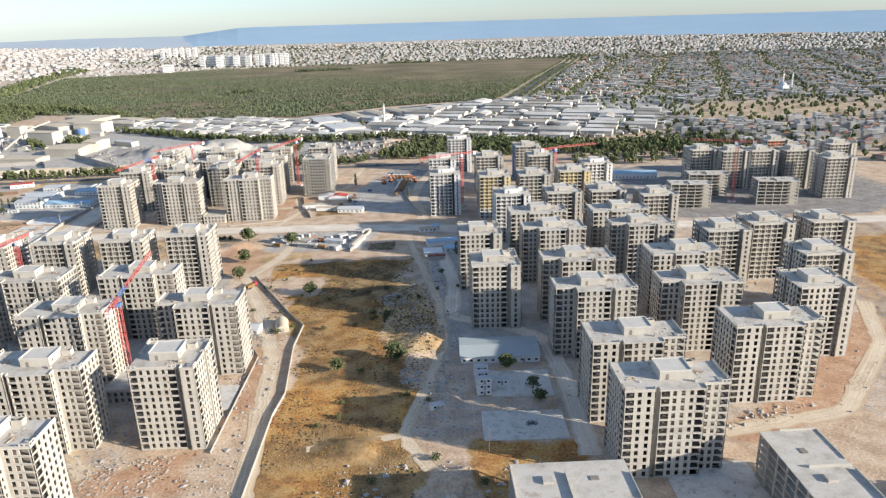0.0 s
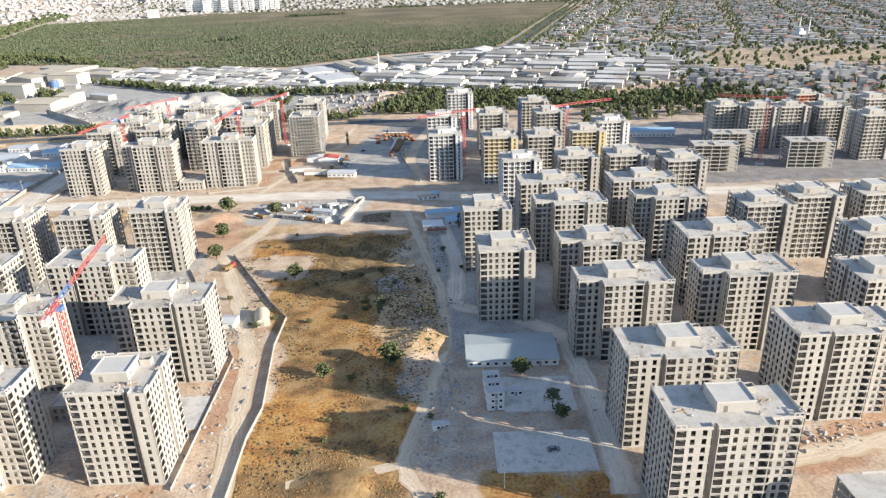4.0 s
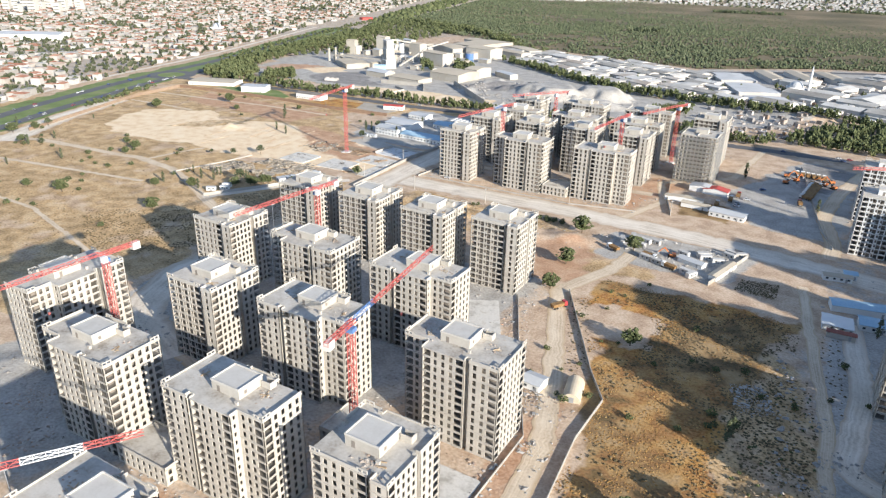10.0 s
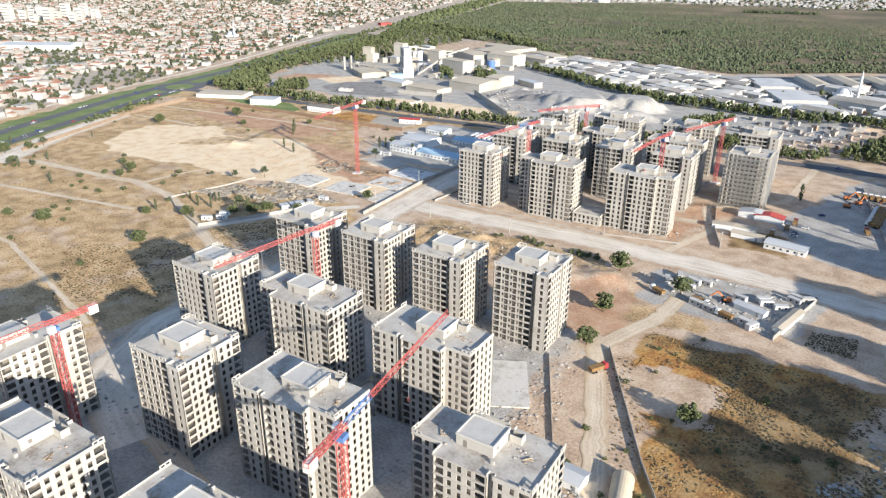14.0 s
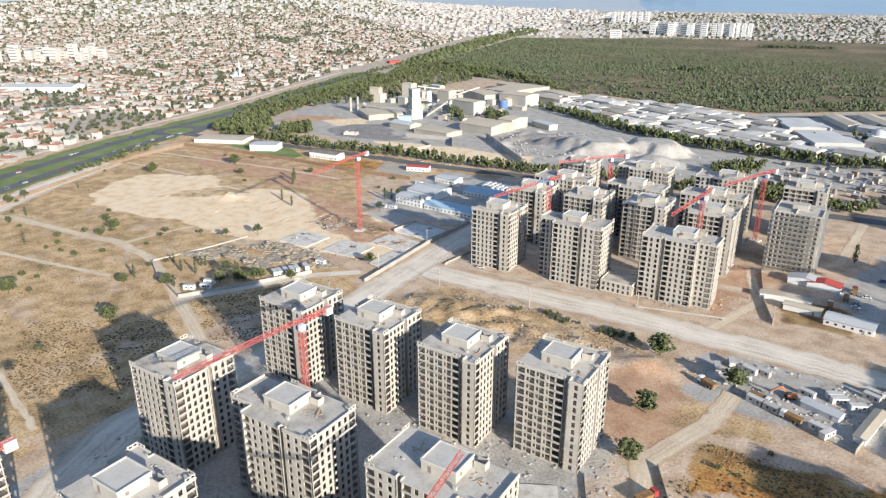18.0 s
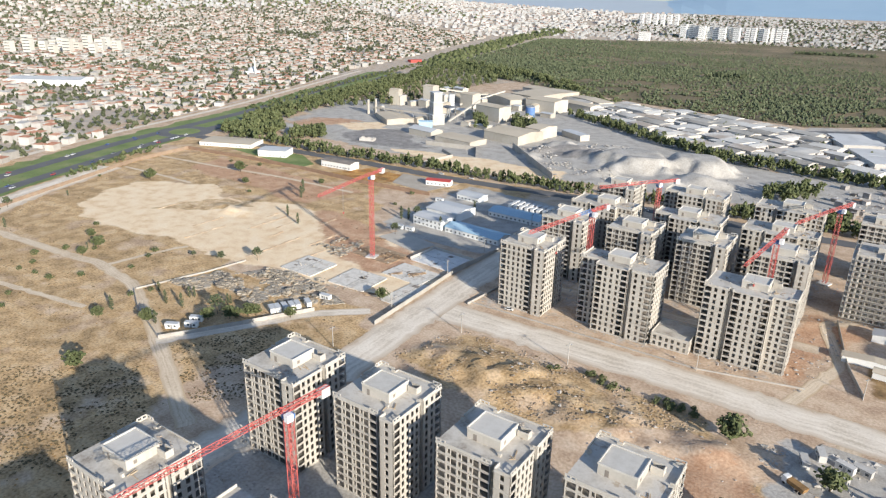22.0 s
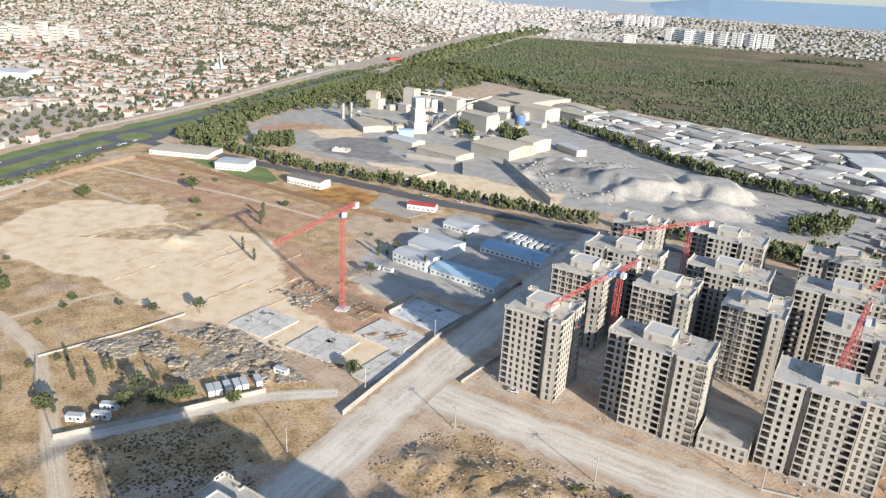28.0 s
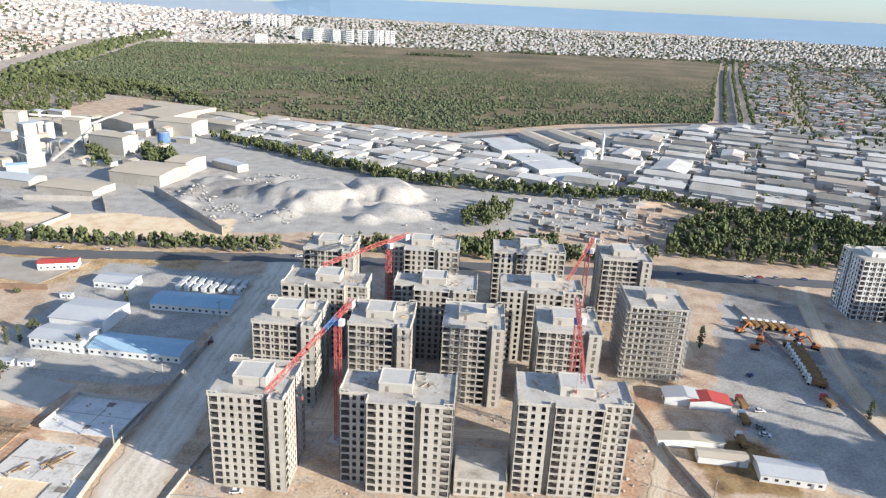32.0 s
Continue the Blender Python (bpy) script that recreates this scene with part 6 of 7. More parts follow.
def slab(x, y, w, d, h, turn, label, mat=PALE, stubs=0, pits=0, rim=0.0):
    """A cast slab with starter bars, shade-dark pit plates and a low rim where it has them."""
    root = tagged(new("foundation_slab"), label, "foundation")
    e = .06 * min(w, d)
    part("slab", Shape().prism([(-w / 2, -d / 2 + e), (-w / 2 + e * .4, -d / 2), (w / 2, -d / 2), (w / 2, d / 2 - e * .5), (w / 2 - e, d / 2), (-w / 2, d / 2)], -.2, h), mat, root)
    for k in range(stubs):
        a, b = rs.uniform(-w / 2 + 1, w / 2 - 1), rs.uniform(-d / 2 + 1, d / 2 - 1)
        part("starter_column", Shape().box(a - .35, b - .2, h, a + .35, b + .2, h + rs.uniform(.25, .8)), CONCRETE, root)
    for k in range(pits):
        a, b = rs.uniform(-w / 2 + 3, w / 2 - 3), rs.uniform(-d / 2 + 3, d / 2 - 3)
        p, q = rs.uniform(.8, 2), rs.uniform(.6, 1.4)
        # Thin dark plate coloured as the shade of an open pit.
        part("pit_cover", Shape().box(a - p, b - q, h, a + p, b + q, h + .05), BRICKY, root)
    if pits:
        for u in (.02,):
            part("pour_joint", Shape().box(w * u - .12, -d / 2 + .5, h, w * u + .12, d / 2 - 1.5, h + .035), FLOORD, root)
        part("pour_joint", Shape().box(-w / 2 + .5, -.1, h, w / 2 - .5, .1, h + .03), FLOORD, root)
    if rim:
        for x0, y0, x1, y1 in ((-w / 2, d / 2 - .3, w / 2, d / 2), (w / 2 - .3, -d / 2, w / 2, d / 2 - .3), (-w / 2, -d / 2, -w / 2 + .3, d / 2 - .3)):
            part("rim", Shape().box(x0, y0, h, x1, y1, h + rim), CONCRETE, root)
    root.matrix_basis = at_pose(x, y, 0, turn)


PITWOOD = material("weathered formwork timber", [(.15, .10, .065), (.27, .19, .12), (.40, .30, .20)], .4, 2, objects=.4, contrast=.6)
CAST = material("stained cast concrete", [(.40, .37, .32), (.56, .53, .475), (.65, .62, .565), (.48, .43, .36)], .16, 1.1, contrast=.42)
BLUISH = material("pale screeded basement", [(.44, .44, .43), (.58, .58, .565), (.68, .675, .655), (.48, .46, .43)], .2, 1.2, contrast=.65)
slab(-306, 556, 30, 22, .5, -4, "pale grey basement slab with low walls and column stubs", BLUISH, 8, 2, 1.5)
slab(-361, 503.5, 23, 22, .5, 0, "pale cast foundation slab with dark pits", CAST, 6, 3)
slab(-326, 505, 24, 22, .5, 2, "pale cast foundation slab with dark pits", CAST, 6, 3)
slab(-308, 529, 27, 19, .45, -4, "stained foundation slab with timber on it", CAST, 5, 1)
slab(-295, 507, 11, 29, .4, -2, "pale cast foundation slab beside the road", CAST, 4, 1)
slab(-341, 542, 29, 18, .3, -3, "brown formwork deck round the crane foot", PITWOOD, 6)
slab(-343, 570, 34, 18, .18, -14, "grey screeded yard slab", CONCRETE, 0)
slab(37, 226, 32, 20, .3, -2, "pale concrete yard slab", CAST)
slab(40, 258, 26, 22, .25, -2, "pale concrete yard slab", CAST)
slab(-325, 588, 50, 9, .2, -3, "grey screeded yard slab", CONCRETE, 0)
s = Shape()
s.prism([(-108, 466), (-81, 459), (-50, 445.5), (-38.5, 494), (-66, 494), (-99, 494)], -.1, .16)
tagged(new("pavement", s.mesh("pavement", material("dirty yard concrete", [(.27, .245, .21), (.40, .37, .325), (.50, .47, .42)], .15, 1.2, contrast=.5))), "dirty concrete floor of the storage yard", "pavement", kind="structure")
slab(95, 178, 30, 40, .3, 0, "pale concrete yard slab", CAST, 8)
slab(-90, 256, 18, 20, .4, 0, "pale concrete yard between the towers", CAST, 0)
slab(-128, 358, 14, 30, .4, 28, "pale concrete yard between the towers", CAST, 0)


def timber_pile(x, y, n, spread, length, z, turn, label):
    root = tagged(new("timber_pile"), label, "timber pile", "formwork timber on the ground")
    for k in range(n):
        a = rs.choice((0, 0, 0, 1.57)) + rs.gauss(0, .06)
        dx, dy = rs.uniform(-spread, spread), rs.uniform(-spread * .55, spread * .55)
        L = length * rs.uniform(.5, 1)
        part("plank", Shape().beam((dx - math.cos(a) * L, dy - math.sin(a) * L, .14 + .03 * (k % 5)), (dx + math.cos(a) * L, dy + math.sin(a) * L, .14 + .03 * (k % 5)), .22), PITWOOD, root)
    root.matrix_basis = at_pose(x, y, z, turn)


timber_pile(-333, 542, 26, 6, 4, .35, -3, "brown formwork beams laid round the crane foot")
timber_pile(-350, 543, 14, 4, 3, .35, 10, "brown formwork beams beside the crane foot")
timber_pile(-305, 530, 14, 4, 3, .45, 62, "dark timber beams stacked on the slab")
timber_pile(-315, 523, 8, 3, 2, .45, 60, "dark timber beams stacked on the slab")
timber_pile(-360, 560, 10, 5, 3, 0, 10, "loose timber on the bare earth")
timber_pile(-310, 494, 8, 3, 2, 0, 30, "loose timber beside the slabs")
s = Shape()
s.prism([(-634, 671), (-529, 658), (-528, 676), (-560, 694), (-605, 688)], -.1, .12)
tagged(new("lawn", s.mesh("lawn", VERGE)), "watered green lawn beside the showrooms", "lawn", kind="structure")
s = Shape()
s.prism([(-399, 666), (-390, 700), (-446, 700), (-436, 672)], -.1, .13)
tagged(new("pavement", s.mesh("pavement", material("grey gravel apron", [(.33, .29, .235), (.45, .40, .335)], .1, .9))), "grey gravel apron of the petrol station", "pavement", kind="structure")

# ---- tracks ----
TRACKS = [([(-640, 395), (-566, 425), (-470, 433), (-463, 436), (-417, 430), (-377, 413), (-344, 397), (-288, 369)], 7), ([(-452, 436), (-448, 460), (-442, 482)], 3.5), ([(-640, 360), (-500, 385), (-410, 400)], 4), ([(-658, 611), (-588, 618), (-515, 628), (-441, 630)], 4), ([(-646, 569), (-592, 571), (-560, 571)], 3.5),
          ([(-300, 300), (-420, 330), (-560, 330)], 3), ([(-352, 400), (-316, 462), (-296, 480)], 7), ([(-10, 470), (0, 400), (8, 352), (9, 300), (0, 258), (-10, 222), (6, 190), (14, 150)], 5), ([(12, 440), (18, 380), (14, 330), (40, 318), (58, 300), (60, 250), (58, 205)], 9), ([(-60, 160), (-66, 230), (-72, 290), (-84, 330), (-110, 400), (-95, 440), (-90, 500)], 8),
          ([(110, 216), (163, 226), (212, 280), (235, 330)], 8), ([(22, 740), (10, 700), (-2, 642), (-8, 585), (0, 540), (0, 515)], 9), ([(-10, 222), (-45, 216)], 4), ([(-118, 500), (-100, 560), (-112, 600), (-70, 640), (-62, 735)], 6), ([(-215, 268), (-170, 255), (-120, 205)], 8), ([(-170, 410), (-170, 355), (-170, 300)], 8), ([(-225, 560), (-226, 640), (-230, 700)], 9), ([(-250, 560), (-150, 565), (-110, 570)], 8)]
for k, (pts, w) in enumerate(TRACKS):
    ribbon("track", pts, w, PATHM if k not in (6, 8) else ROADM, -.015 + .0025 * k, "pale beaten earth track", "track", .5, 20 + k)


# ---- single trees and shrubs ----
def tree(kind, label):
    rng = np.random.RandomState(len(kind) * 3)
    root = tagged(new("tree"), label, "tree")
    if kind == "cypress":
        h, r = 9.0, 1.1
        z = rng.rand(150) * .95 + .05
        rad = r * np.sin(np.clip(z, 0, 1) * 2.6 + .35) * np.sqrt(rng.rand(150))
    elif kind == "pine":
        h, r = 9.5, 3.6
        z = .55 + .45 * rng.rand(190)
        rad = r * np.sqrt(rng.rand(190)) * (1.15 - .6 * (z - .55) / .45)
    elif kind == "shrub":
        h, r = 2.6, 1.7
        z = .15 + .8 * rng.rand(70)
        rad = r * np.sqrt(rng.rand(70)) * np.sin(np.clip(z, .1, .9) * 3.1) ** .5
    else:
        h, r = 6.5, 3.2
        z = .28 + .7 * rng.rand(230)
        rad = r * np.sqrt(rng.rand(230)) * np.sin(np.clip((z - .2) / .85, .05, .97) * 3.1) ** .6
    a = rng.rand(len(z)) * 6.28
    lump = 1 + .25 * np.sin(a * 3 + z * 9)
    c = np.column_stack([np.cos(a) * rad * lump, np.sin(a) * rad * lump, z * h])
    size = (.34 if kind in ("cypress", "shrub") else .55) * (.6 + .8 * rng.rand(len(z)))
    v, f = blobs(c, np.column_stack([size, size, size * .75]), "small", .4, rng)
    me = mesh("crown", v, [tuple(t) for t in f], PINE if kind in ("pine", "cypress") else LEAF)
    part("crown", me, None, root)
    s = Shape()
    tz = h * (.8 if kind == "cypress" else .62)
    s.hexa([(-.22, -.22, -.3), (.22, -.22, -.3), (.22, .22, -.3), (-.22, .22, -.3), (-.1, -.1, tz), (.1, -.1, tz), (.1, .1, tz), (-.1, .1, tz)])
    part("trunk", s, BARK, root)
    if kind in ("pine", "broad"):
        for k in range(3):
            b = k * 2.1
            part("limb", Shape().beam((0, 0, h * .38), (math.cos(b) * r * .6, math.sin(b) * r * .6, h * .66), .08), BARK, root)
    return root


KINDS = {k: tree(k, l) for k, l in (("broad", "round green broadleaf tree on dry ground"), ("cypress", "slim dark green cypress tree on dry ground"), ("pine", "umbrella-shaped green pine tree on dry ground"), ("shrub", "low green shrub on dry grass"))}
started = set()


def plant(kind, x, y, scale=1.0):
    m = at_pose(x, y, float(heap_height(np.array([x * 1.0]), np.array([y * 1.0]))[0]) - .06, rs.uniform(0, 360)) @ Matrix.Diagonal((scale, scale, scale, 1))
    if kind in started:
        copy_thing(KINDS[kind], m)
    else:
        started.add(kind)
        KINDS[kind].matrix_basis = m


for kind, x, y, sc in (("broad", -66, 369, 1.2), ("broad", -126, 477, 1.3), ("broad", -118, 431, 1.1), ("broad", -114, 400, 1), ("broad", -14, 282, 1.2), ("broad", -40, 275, .8), ("broad", 36, 271, .9), ("pine", 44, 249, .8), ("broad", 46, 243, .7), ("cypress", -20, 330, .9), ("cypress", -21, 326, 1.1), ("cypress", -63, 647, 1.5), ("cypress", -12, 593, 1.2), ("pine", -353, 434, 1.25), ("cypress", -372, 428, 1), ("cypress", -377, 439, .8), ("broad", -371, 409, .9), ("cypress", -367, 410, .9), ("cypress", -396, 406, 1), ("broad", -344, 434, .8), ("broad", -342, 436, .7), ("broad", -339, 441, .8), ("broad", -337, 444, .7), ("broad", -351, 427, .8), ("broad", -322, 452, .7), ("broad", -394, 398, .7), ("cypress", -470, 606, 1.4), ("cypress", -462, 596, 1.2), ("broad", -556, 618, 1.2),
                       ("cypress", -338, 600, 1.2), ("pine", -356, 575, 1), ("cypress", -372, 602, 1.2), ("cypress", -368, 605, 1.1), ("pine", -366, 612, 1), ("cypress", -438, 560, 1), ("cypress", -420, 552, 1), ("pine", -391, 492, 1), ("cypress", 22, 432, 1.2), ("broad", 165, 172, 1.3), ("cypress", 170, 165, 1), ("pine", -405, 478, .8), ("broad", 150, 610, 1.5), ("broad", -93.5, 467.8, 1.1), ("shrub", -75, 318, 1.2), ("broad", -300, 494, .8)):
    plant(kind, x, y, sc)
for k in range(70):
    x, y = rs.uniform(-640, -300), rs.uniform(300, 660)
    if y < 470 or x < -500 or y > 600:
        if not (-410 < x and 400 < y < 500) and not inside(np.array([x]), np.array([y]), SAND[0])[0]:
            plant(rs.choice(("shrub", "shrub", "shrub", "cypress", "broad")), x, y, rs.uniform(.6, 1.15))
for k in range(26):
    x, y = rs.choice(((-470, 400), (-520, 370), (-430, 455), (-560, 420), (-610, 440), (-480, 440), (-440, 385)))
    plant(rs.choice(("pine", "broad", "cypress", "shrub", "shrub")), x + rs.gauss(0, 9), y + rs.gauss(0, 7), rs.uniform(.5, 1.0))
for k in range(7):
    plant(rs.choice(("cypress", "shrub")), -404 + 1.1 * k + rs.uniform(-3, 3) + 22 * (k % 3), 420 + 2 * k + rs.uniform(-6, 6) + 8 * (k % 3), rs.uniform(.6, 1))
for k in range(22):
    plant("shrub", rs.uniform(-205, -136), rs.uniform(482, 489), rs.uniform(.5, .9))
for k in range(26):
    plant("shrub", rs.uniform(-55, 20), rs.uniform(190, 400), rs.uniform(.5, 1))
for k in range(14):
    plant("shrub", rs.uniform(-105, -66), rs.uniform(320, 430), rs.uniform(.4, .8))

# ---- scrub and rubble ----
FIELD = GRASS[0]


def clear(q):
    """Keeps plants off the roads, the tracks and the dug earth."""
    ok = ~inside(q[:, 0], q[:, 1], SAND[0])
    ways = [([(-272, 501), (-258, 502), (-200, 505), (-150, 507), (-75, 506), (-20, 500)], 20), ([(-274, 318), (-268, 400), (-273, 465), (-275, 500), (-277, 540), (-280, 590)], 20)] + TRACKS
    for pts, w in ways:
        for a, b in zip(pts, pts[1:]):
            a, b = np.array(a, float), np.array(b, float)
            t = np.clip(((q - a) @ (b - a)) / ((b - a) @ (b - a)), 0, 1)
            ok &= np.hypot(*(q - a - t[:, None] * (b - a)).T) > w / 2 + .5
    return ok


unbare = lambda q: ~inside(q[:, 0], q[:, 1], BARE[0])
q = np.concatenate([scatter(FIELD, 1.15, keep=lambda q: smooth_noise(q[:, 0], q[:, 1], 14, 51) + .5 * smooth_noise(q[:, 0], q[:, 1], 5, 52) > np.where(unbare(q), -.05, 9)), scatter([(-720, 250), (-300, 250), (-290, 330), (-330, 390), (-420, 420), (-600, 400)], 6), scatter([(-640, 660), (-440, 650), (-400, 590), (-530, 590), (-600, 480)], 6), scatter([(-400, 425), (-355, 405), (-320, 460), (-385, 480)], 3.5)])
q = q[clear(q)]
stuff("dry_scrub", *crowns(q, .16, .5, .3, "small"), SCRUB, "ochre dry grass tussocks and scrub", "scrub")


DARKSCRUB = material("dark scrub", [(.085, .07, .04), (.145, .115, .065), (.23, .17, .095)], .1, 1.0, island=.7, contrast=.9, bump=0, spec=.1)
patchy = lambda q: smooth_noise(q[:, 0], q[:, 1], 11, 71) + .6 * smooth_noise(q[:, 0], q[:, 1], 4, 72) > .3
# Thicker scrub patches also darken the ground where the blocks' shadows fall.
q = np.concatenate([scatter(FIELD, 2.0, keep=lambda q: patchy(q) & unbare(q)), scatter([(-30, 270), (-28, 345), (-10, 375), (6, 385), (8, 290), (0, 250)], 2.2), scatter([(10, 300), (16, 420), (2, 425), (4, 330)], 3), scatter(DRY[4], 5.5, keep=patchy), scatter(DRY[5], 4, keep=patchy), scatter([(-100, 190), (-66, 190), (-66, 310), (-95, 330)], 5, keep=patchy), scatter([(-80, 330), (-104, 395), (-95, 400), (-74, 345)], 2.5), scatter([(-62, 345), (-6, 330), (-6, 424), (-88, 424), (-60, 400)], 1.35, keep=lambda q: smooth_noise(q[:, 0], q[:, 1], 9, 73) + .7 * smooth_noise(q[:, 0], q[:, 1], 3, 74) > -.25), scatter([(-38, 448), (-19, 446), (-19, 465), (-37, 462)], .95), scatter([(-390, 345), (-339, 383), (-306, 366), (-290, 345), (-330, 300)], 1.5, keep=lambda q: smooth_noise(q[:, 0], q[:, 1], 10, 75) + .6 * smooth_noise(q[:, 0], q[:, 1], 3, 76) > -.35), scatter([(-346, 400), (-319, 440), (-281, 426), (-284, 395), (-300, 378)], 1.4, keep=lambda q: smooth_noise(q[:, 0], q[:, 1], 10, 77) + .6 * smooth_noise(q[:, 0], q[:, 1], 3, 78) > -.3), scatter([(-18, 328), (1, 343), (6, 312), (-13, 309)], 1.5)])
q = q[clear(q)]
stuff("low_bushes", *crowns(q, .2, .75, .42, "small"), DARKSCRUB, "low dark brown-green bushes on the dry ground", "bushes")


def rubble(name, polys, r0, r1, label, high=.6, mat=ROCK, kind="small", cut=-.28, pile=0.0):
    q = np.concatenate([scatter(p, sp) for p, sp in polys])
    q = q[smooth_noise(q[:, 0], q[:, 1], 9, 81) + .5 * smooth_noise(q[:, 0], q[:, 1], 3.5, 82) > cut]
    n = len(q)
    r = r0 + (r1 - r0) * RNG.rand(n) ** 3
    lift = pile * np.clip(smooth_noise(q[:, 0], q[:, 1], 8, 81) + .4, 0, 1) * RNG.rand(n)
    v, f = blobs(np.column_stack([q, on_ground(q) + r * .2 + lift]), np.column_stack([r * (.7 + .8 * RNG.rand(n)), r * (.7 + .8 * RNG.rand(n)), r * high]), kind, .45 if kind == "small" else .3)
    return stuff(name, v, f, mat, label, "rubble")


YARDROCK = material("yard rubble", [(.15, .13, .105), (.28, .245, .195), (.40, .36, .30), (.36, .27, .17)], .15, 1.5, island=.7, contrast=.9)
YARD = [(-404, 442), (-393, 468), (-380, 484), (-361, 491), (-332, 486), (-312, 479), (-320, 468), (-333, 469), (-343, 450), (-370, 452), (-385, 442)]
rubble("rubble", [(YARD, .6), ([(-378, 523), (-375, 551), (-360, 550), (-355, 525)], 1.2), ([(-345, 490), (-310, 488), (-305, 494), (-345, 494)], 2.5)], .3, 1.0, "grey-brown heaps of broken concrete and old formwork panels", .6, YARDROCK, "chip", -.12, 2.2)
rubble("earth_clods", [(DRY[5], 1.15), ([(-15, 284), (8, 284), (12, 318), (-8, 326)], 1.2)], .15, .75, "rough brown clods of dug earth", .4, material("brown dug earth", [(.24, .175, .115), (.36, .275, .19), (.47, .375, .275)], .2, 1.5, island=.5, contrast=.8))
rubble("stones", [([(-4, 220), (14, 220), (20, 330), (-14, 400), (-4, 300)], 2.2), ([(-100, 190), (-66, 190), (-68, 300), (-82, 300), (-82, 210)], 2.6), ([(-60, 170), (40, 170), (40, 206), (-40, 206)], 2.6), ([(-106, 467), (-82, 461), (-51, 448), (-41, 492), (-98, 493)], 1.7), ([(-260, 455), (-110, 445), (-118, 472), (-250, 490)], 6), ([(105, 214), (160, 228), (150, 236), (105, 226)], 2)], .25, 1.2, "scattered pale stones and builder's rubble")
WASTE = material("mixed building waste", [(.27, .20, .145), (.40, .33, .265), (.54, .51, .465), (.42, .26, .17)], .3, 2.0, island=.8, contrast=.9)
rubble("building_rubble", [([(-170, 186), (-92, 192), (-92, 216), (-125, 214), (-165, 208)], 1.0), ([(-245, 185), (-205, 185), (-210, 215), (-225, 235), (-240, 225)], 1.2), ([(-128, 268), (-112, 268), (-112, 276), (-128, 276)], 1.3), ([(-95, 232), (-80, 220), (-80, 290), (-92, 300)], 2.2), ([(-82, 300), (-68, 300), (-70, 318), (-90, 320)], 1.6), ([(-120, 330), (-100, 330), (-110, 380), (-122, 385)], 1.8)], .12, .5, "broken blocks, boards and building waste on the bare earth", .5, WASTE, "chip", -.1, .3)
rubble("pale_rubble", [([(-26, 362), (-15, 367), (-8, 350), (-20, 342)], .9), ([(-12, 274), (-3, 276), (-2, 263), (-11, 261)], .7), ([(-98, 330), (-83, 318), (-72, 285), (-82, 285)], 1.3), ([(-118, 472), (-110, 468), (-106, 480), (-116, 482)], .9)], .15, .6, "pale dumped stones and rubbish in the dry grass", .6, ROCK, "chip", -.3, .5)
rubble("site_debris", [([(-270, 205), (-110, 200), (-115, 410), (-270, 405)], 2.4), ([(-262, 522), (-110, 525), (-80, 700), (-258, 700)], 3.2), ([(20, 200), (260, 240), (260, 420), (20, 420)], 6), ([(0, 440), (190, 440), (190, 640), (0, 640)], 7), ([(190, 500), (400, 500), (410, 680), (190, 690)], 5)], .2, .9, "scattered debris between the unfinished blocks", .5)
rubble("quarry_boulders", [([(-420, 840), (-340, 770), (-320, 800), (-400, 870)], 3), ([(-370, 890), (-300, 900), (-300, 930), (-370, 920)], 3), ([(-330, 790), (-300, 790), (-300, 815), (-330, 815)], 3), ([(-130, 790), (-50, 790), (-40, 900), (-140, 880)], 6), ([(-230, 800), (-60, 800), (-60, 880), (-230, 880)], 9)], .5, 1.9, "grey quarry boulders and crushed rock")

s = Shape()
for x, y, n, w in ((-438, 545, 41, 1.6), (-416, 530, 14, 1.2), (-504, 555, 21, 1.4), (-407, 568, 17, 1.2), (-400, 513, 43, 1.8), (-447, 558, 19, 1.2), (-470, 520, 26, 1.4), (-425, 548, 22, 1.3), (-385, 540, 24, 1.5), (-455, 505, 30, 1.3), (-520, 528, 26, 1.2), (-372, 520, 20, 1.2)):
    for k in range(int(n / 3)):
        y0, dx = y - n / 2 + 3 * k, rs.uniform(-.4, .4)
        h = rs.uniform(.0, .28)
        s.hexa([(x + dx - w, y0, -.2), (x + dx + w, y0, -.2), (x + dx + w, y0 + 3.1, -.2), (x + dx - w, y0 + 3.1, -.2), (x + dx - .3, y0, h), (x + dx + .3, y0, h), (x + dx + .3, y0 + 3.1, h), (x + dx - .3, y0 + 3.1, h)])
tagged(new("earth_ridges", s.mesh("earth_ridges", material("scraped earth", [(.46, .30, .18), (.60, .44, .29), (.70, .55, .38)], .3, 1.5, island=.4, contrast=.8))), "low ridges of scraped pale earth on the dug field", "earth ridges", kind="stuff")

# ---- rooftop clutter ----
TIMBER = material("formwork timber", [(.36, .26, .16), (.50, .40, .28)], .5, 3, objects=.4)


def clutter(x, y, z):
    root = tagged(new("timber_stack"), "loose formwork timber lying on a flat roof", "timber stack", "timber on the roofs")
    for k in range(4):
        a = rs.uniform(0, 3.14)
        dx, dy = rs.uniform(-1.4, 1.4), rs.uniform(-1.2, 1.2)
        L = rs.uniform(.8, 1.8)
        if k == 3:
            break
        part("plank", Shape().beam((dx - math.cos(a) * L, dy - math.sin(a) * L, .1 + .12 * k), (dx + math.cos(a) * L, dy + math.sin(a) * L, .1 + .12 * k), .11), TIMBER, root)
    root.matrix_basis = at_pose(x, y, z)


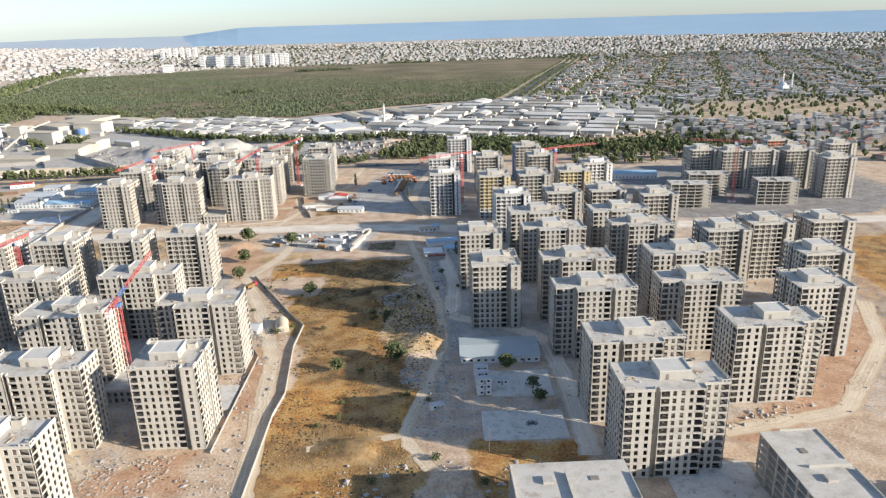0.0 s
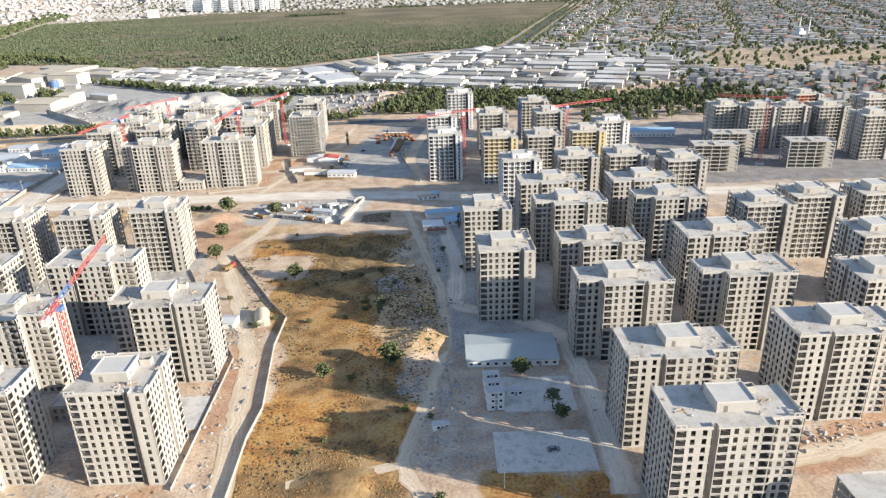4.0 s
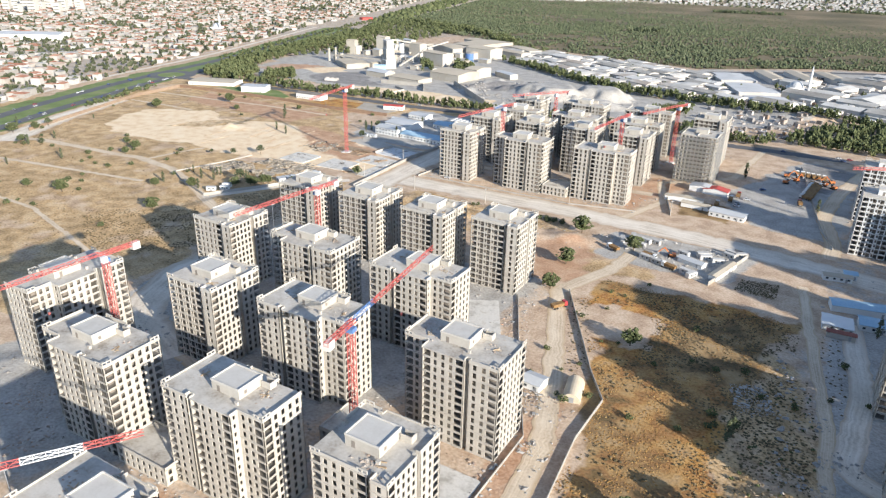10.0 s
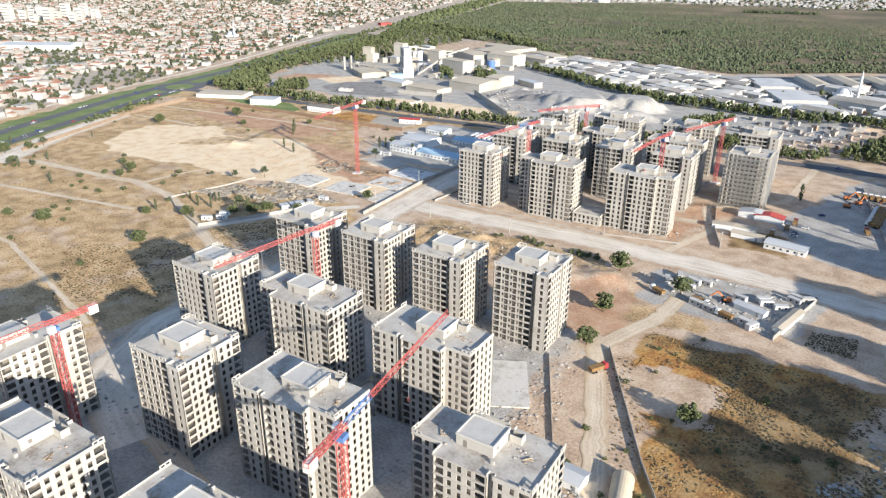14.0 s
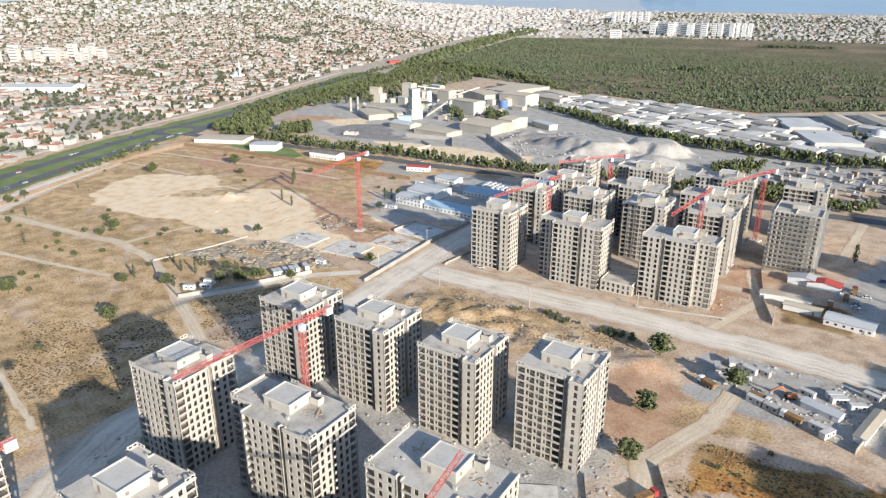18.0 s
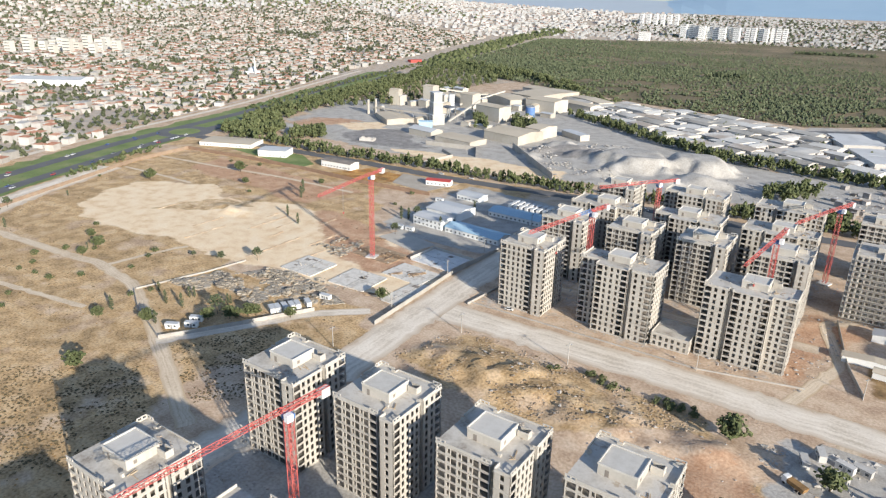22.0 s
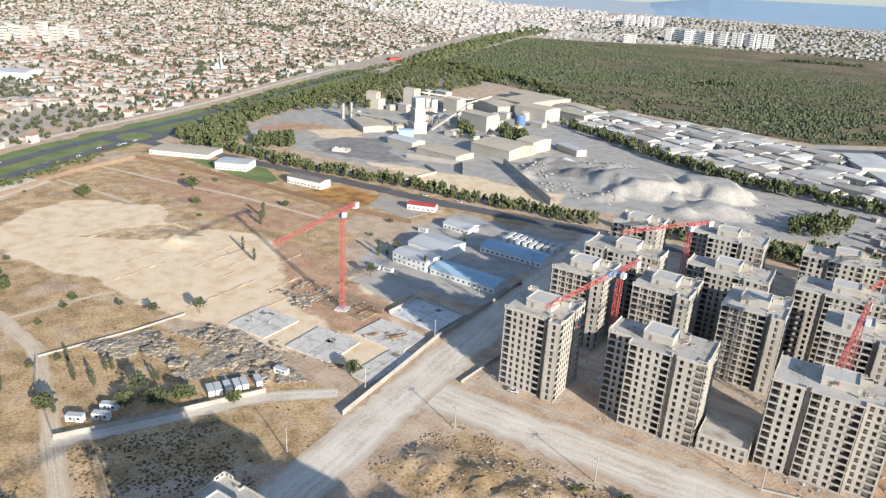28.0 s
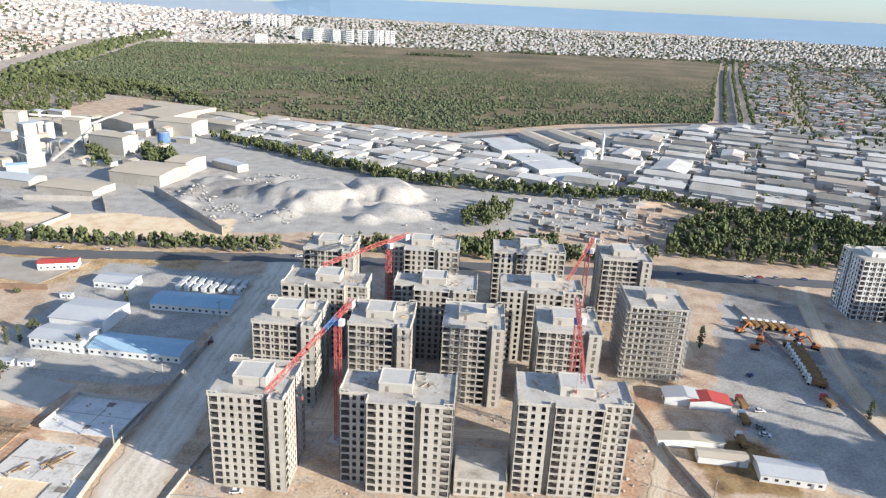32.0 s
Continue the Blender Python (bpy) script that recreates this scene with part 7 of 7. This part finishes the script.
ROOF = .3 + 12 * FLOOR + .02
for x, y in PLACES_T[7:21] + PLACES_T[:2]:
    clutter(x + rs.uniform(6, 9), y + rs.uniform(-7, -1), ROOF)
for x, y in PLACES_L[:-1] + PLACES_L2[2:]:
    clutter(x + rs.uniform(8, 14), y + rs.uniform(-3, 3), ROOF)
    clutter(x + rs.uniform(-13, -8), y + rs.uniform(-2, 4), ROOF)

# ---- landmarks in the distance ----
def far_block(x, y, w, d, h, turn, label, mat=WHITEP, group="distant tower blocks"):
    root = tagged(new("distant_tower_block"), label, "apartment building", group)
    part("wall", Shape().box(-w / 2, -d / 2, -2, w / 2, d / 2, h), mat, root)
    part("roof", Shape().box(-w / 2 - .4, -d / 2 - .4, h, w / 2 + .4, d / 2 + .4, h + 1), ROOFC, root)
    me = Shape().box(-w / 2 + 1, -d / 2 - .12, 0, w / 2 - 1, d / 2 + .12, 1.3).mesh("window_band", GLASSD)
    for k in range(int(h / 6)):
        part("window_band", me, None, root, at=(0, 0, 3 + 6 * k))
    root.matrix_basis = at_pose(x, y, float(far_height(np.array([x * 1.0]), np.array([y * 1.0]))[0]), turn)


for k in range(9):
    far_block(-790 + 21 * k, 2640 + rs.uniform(-14, 14), 20, 16, 42, rs.uniform(-10, 10), "white high-rise block at the forest edge", PANEL)
for k in range(7):
    far_block(-590 + 17 * k, 2640 + 6 * k + rs.uniform(-10, 10), 13, 13, 44, rs.uniform(-10, 10), "white high-rise block at the forest edge", WHITEP)
CREAMP = material("cream render", [(.50, .47, .41), (.60, .575, .52)], .1, 1.0, contrast=.8, objects=.4)
for k in range(16):
    far_block(-1700 + 31 * (k % 6) + rs.uniform(-12, 12), 940 + 62 * (k // 6) + 22 * (k % 6) + rs.uniform(-10, 10), rs.uniform(12, 18), 14, rs.uniform(18, 34), 30 + rs.uniform(-8, 8), "cream tower block of the hillside estate", CREAMP)
for k in range(6):
    far_block(-1060 + 24 * k, 3000 + 10 * k, 13, 13, 40, 0, "white high-rise block in the far town", WHITEP)
far_block(-860, 2470, 34, 18, 26, 10, "white hospital-like block beyond the forest", WHITEP)
hall(-1190, 788, 110, 42, 9, 2.5, 33, GREYR, "long white covered sports hall", windows=False, category="sports hall", name="sports_hall")
hall(-990, 1440, 26, 14, 6, .5, 66, REDR, "shop hall with a bright red roof", windows=False, category="shop", name="shop_hall", wall=REDR)


def mosque(x, y, n):
    root = tagged(new("mosque"), "small white mosque with a grey dome", "mosque", "mosques")
    part("wall", Shape().box(-9, -9, 0, 9, 9, 9), WHITEP, root)
    s = Shape()
    rings = [(8 * math.cos(b), 9 + 7 * math.sin(b)) for b in np.arange(5) * .35]
    m = 16
    pts = [(r * math.cos(a), r * math.sin(a), z) for r, z in rings for a in np.arange(m) * 2 * math.pi / m] + [(0, 0, 16.2)]
    fs = [(m * i + k, m * i + (k + 1) % m, m * i + m + (k + 1) % m, m * i + m + k) for i in range(4) for k in range(m)] + [(4 * m + k, 4 * m + (k + 1) % m, 5 * m) for k in range(m)]
    part("dome", s.poly(pts, fs), GREYR, root)
    for k in range(n):
        shaft = part("minaret", cylinder(1.3, 0, 30, 10), WHITEP, root, at=(11, -11 + 22 * k, 0))
        cap = Shape()
        ring = [(1.3 * math.cos(a), 1.3 * math.sin(a), 30) for a in np.arange(10) * .628]
        part("cap", cap.poly(ring + [(0, 0, 36)], [(k2, (k2 + 1) % 10, 10) for k2 in range(10)]), GREYR, shaft)
    root.matrix_basis = at_pose(x, y, 0, 20)


for x, y, n in ((-1050, 1058, 1), (-67, 1043, 1), (720, 1366, 2), (-1420, 1700, 1)):
    mosque(x, y, n)

DEBRIS = material("roof debris", [(.30, .22, .17), (.42, .36, .30), (.52, .49, .45)], .5, 3, island=.5, contrast=.9)
pts = []
for x, y in PLACES_T + PLACES_L[:-1] + PLACES_L2:
    cx, cy = x + rs.uniform(-7, 7), y + rs.choice((-7.2, 7.4))
    if (x, y) in PLACES_T:
        pts += [(cx + rs.gauss(0, 2.2), max(y - 10.5, min(y + 11, cy + rs.gauss(0, 1.5)))) for k in range(46)]
    else:
        pts += [(x + sx * 11 + rs.gauss(0, 2.4), y + 1 + rs.gauss(0, 2.2)) for k in range(30) for sx in (-1, 1)]
q = np.array(pts)
r = .12 + .4 * RNG.rand(len(q)) ** 2
v, f = blobs(np.column_stack([q, np.full(len(q), ROOF + .12)]), np.column_stack([r * 1.4, r, r * .6]), "small", .5)
stuff("roof_debris", v, f, DEBRIS, "small brick and timber debris on the roofs", "debris")
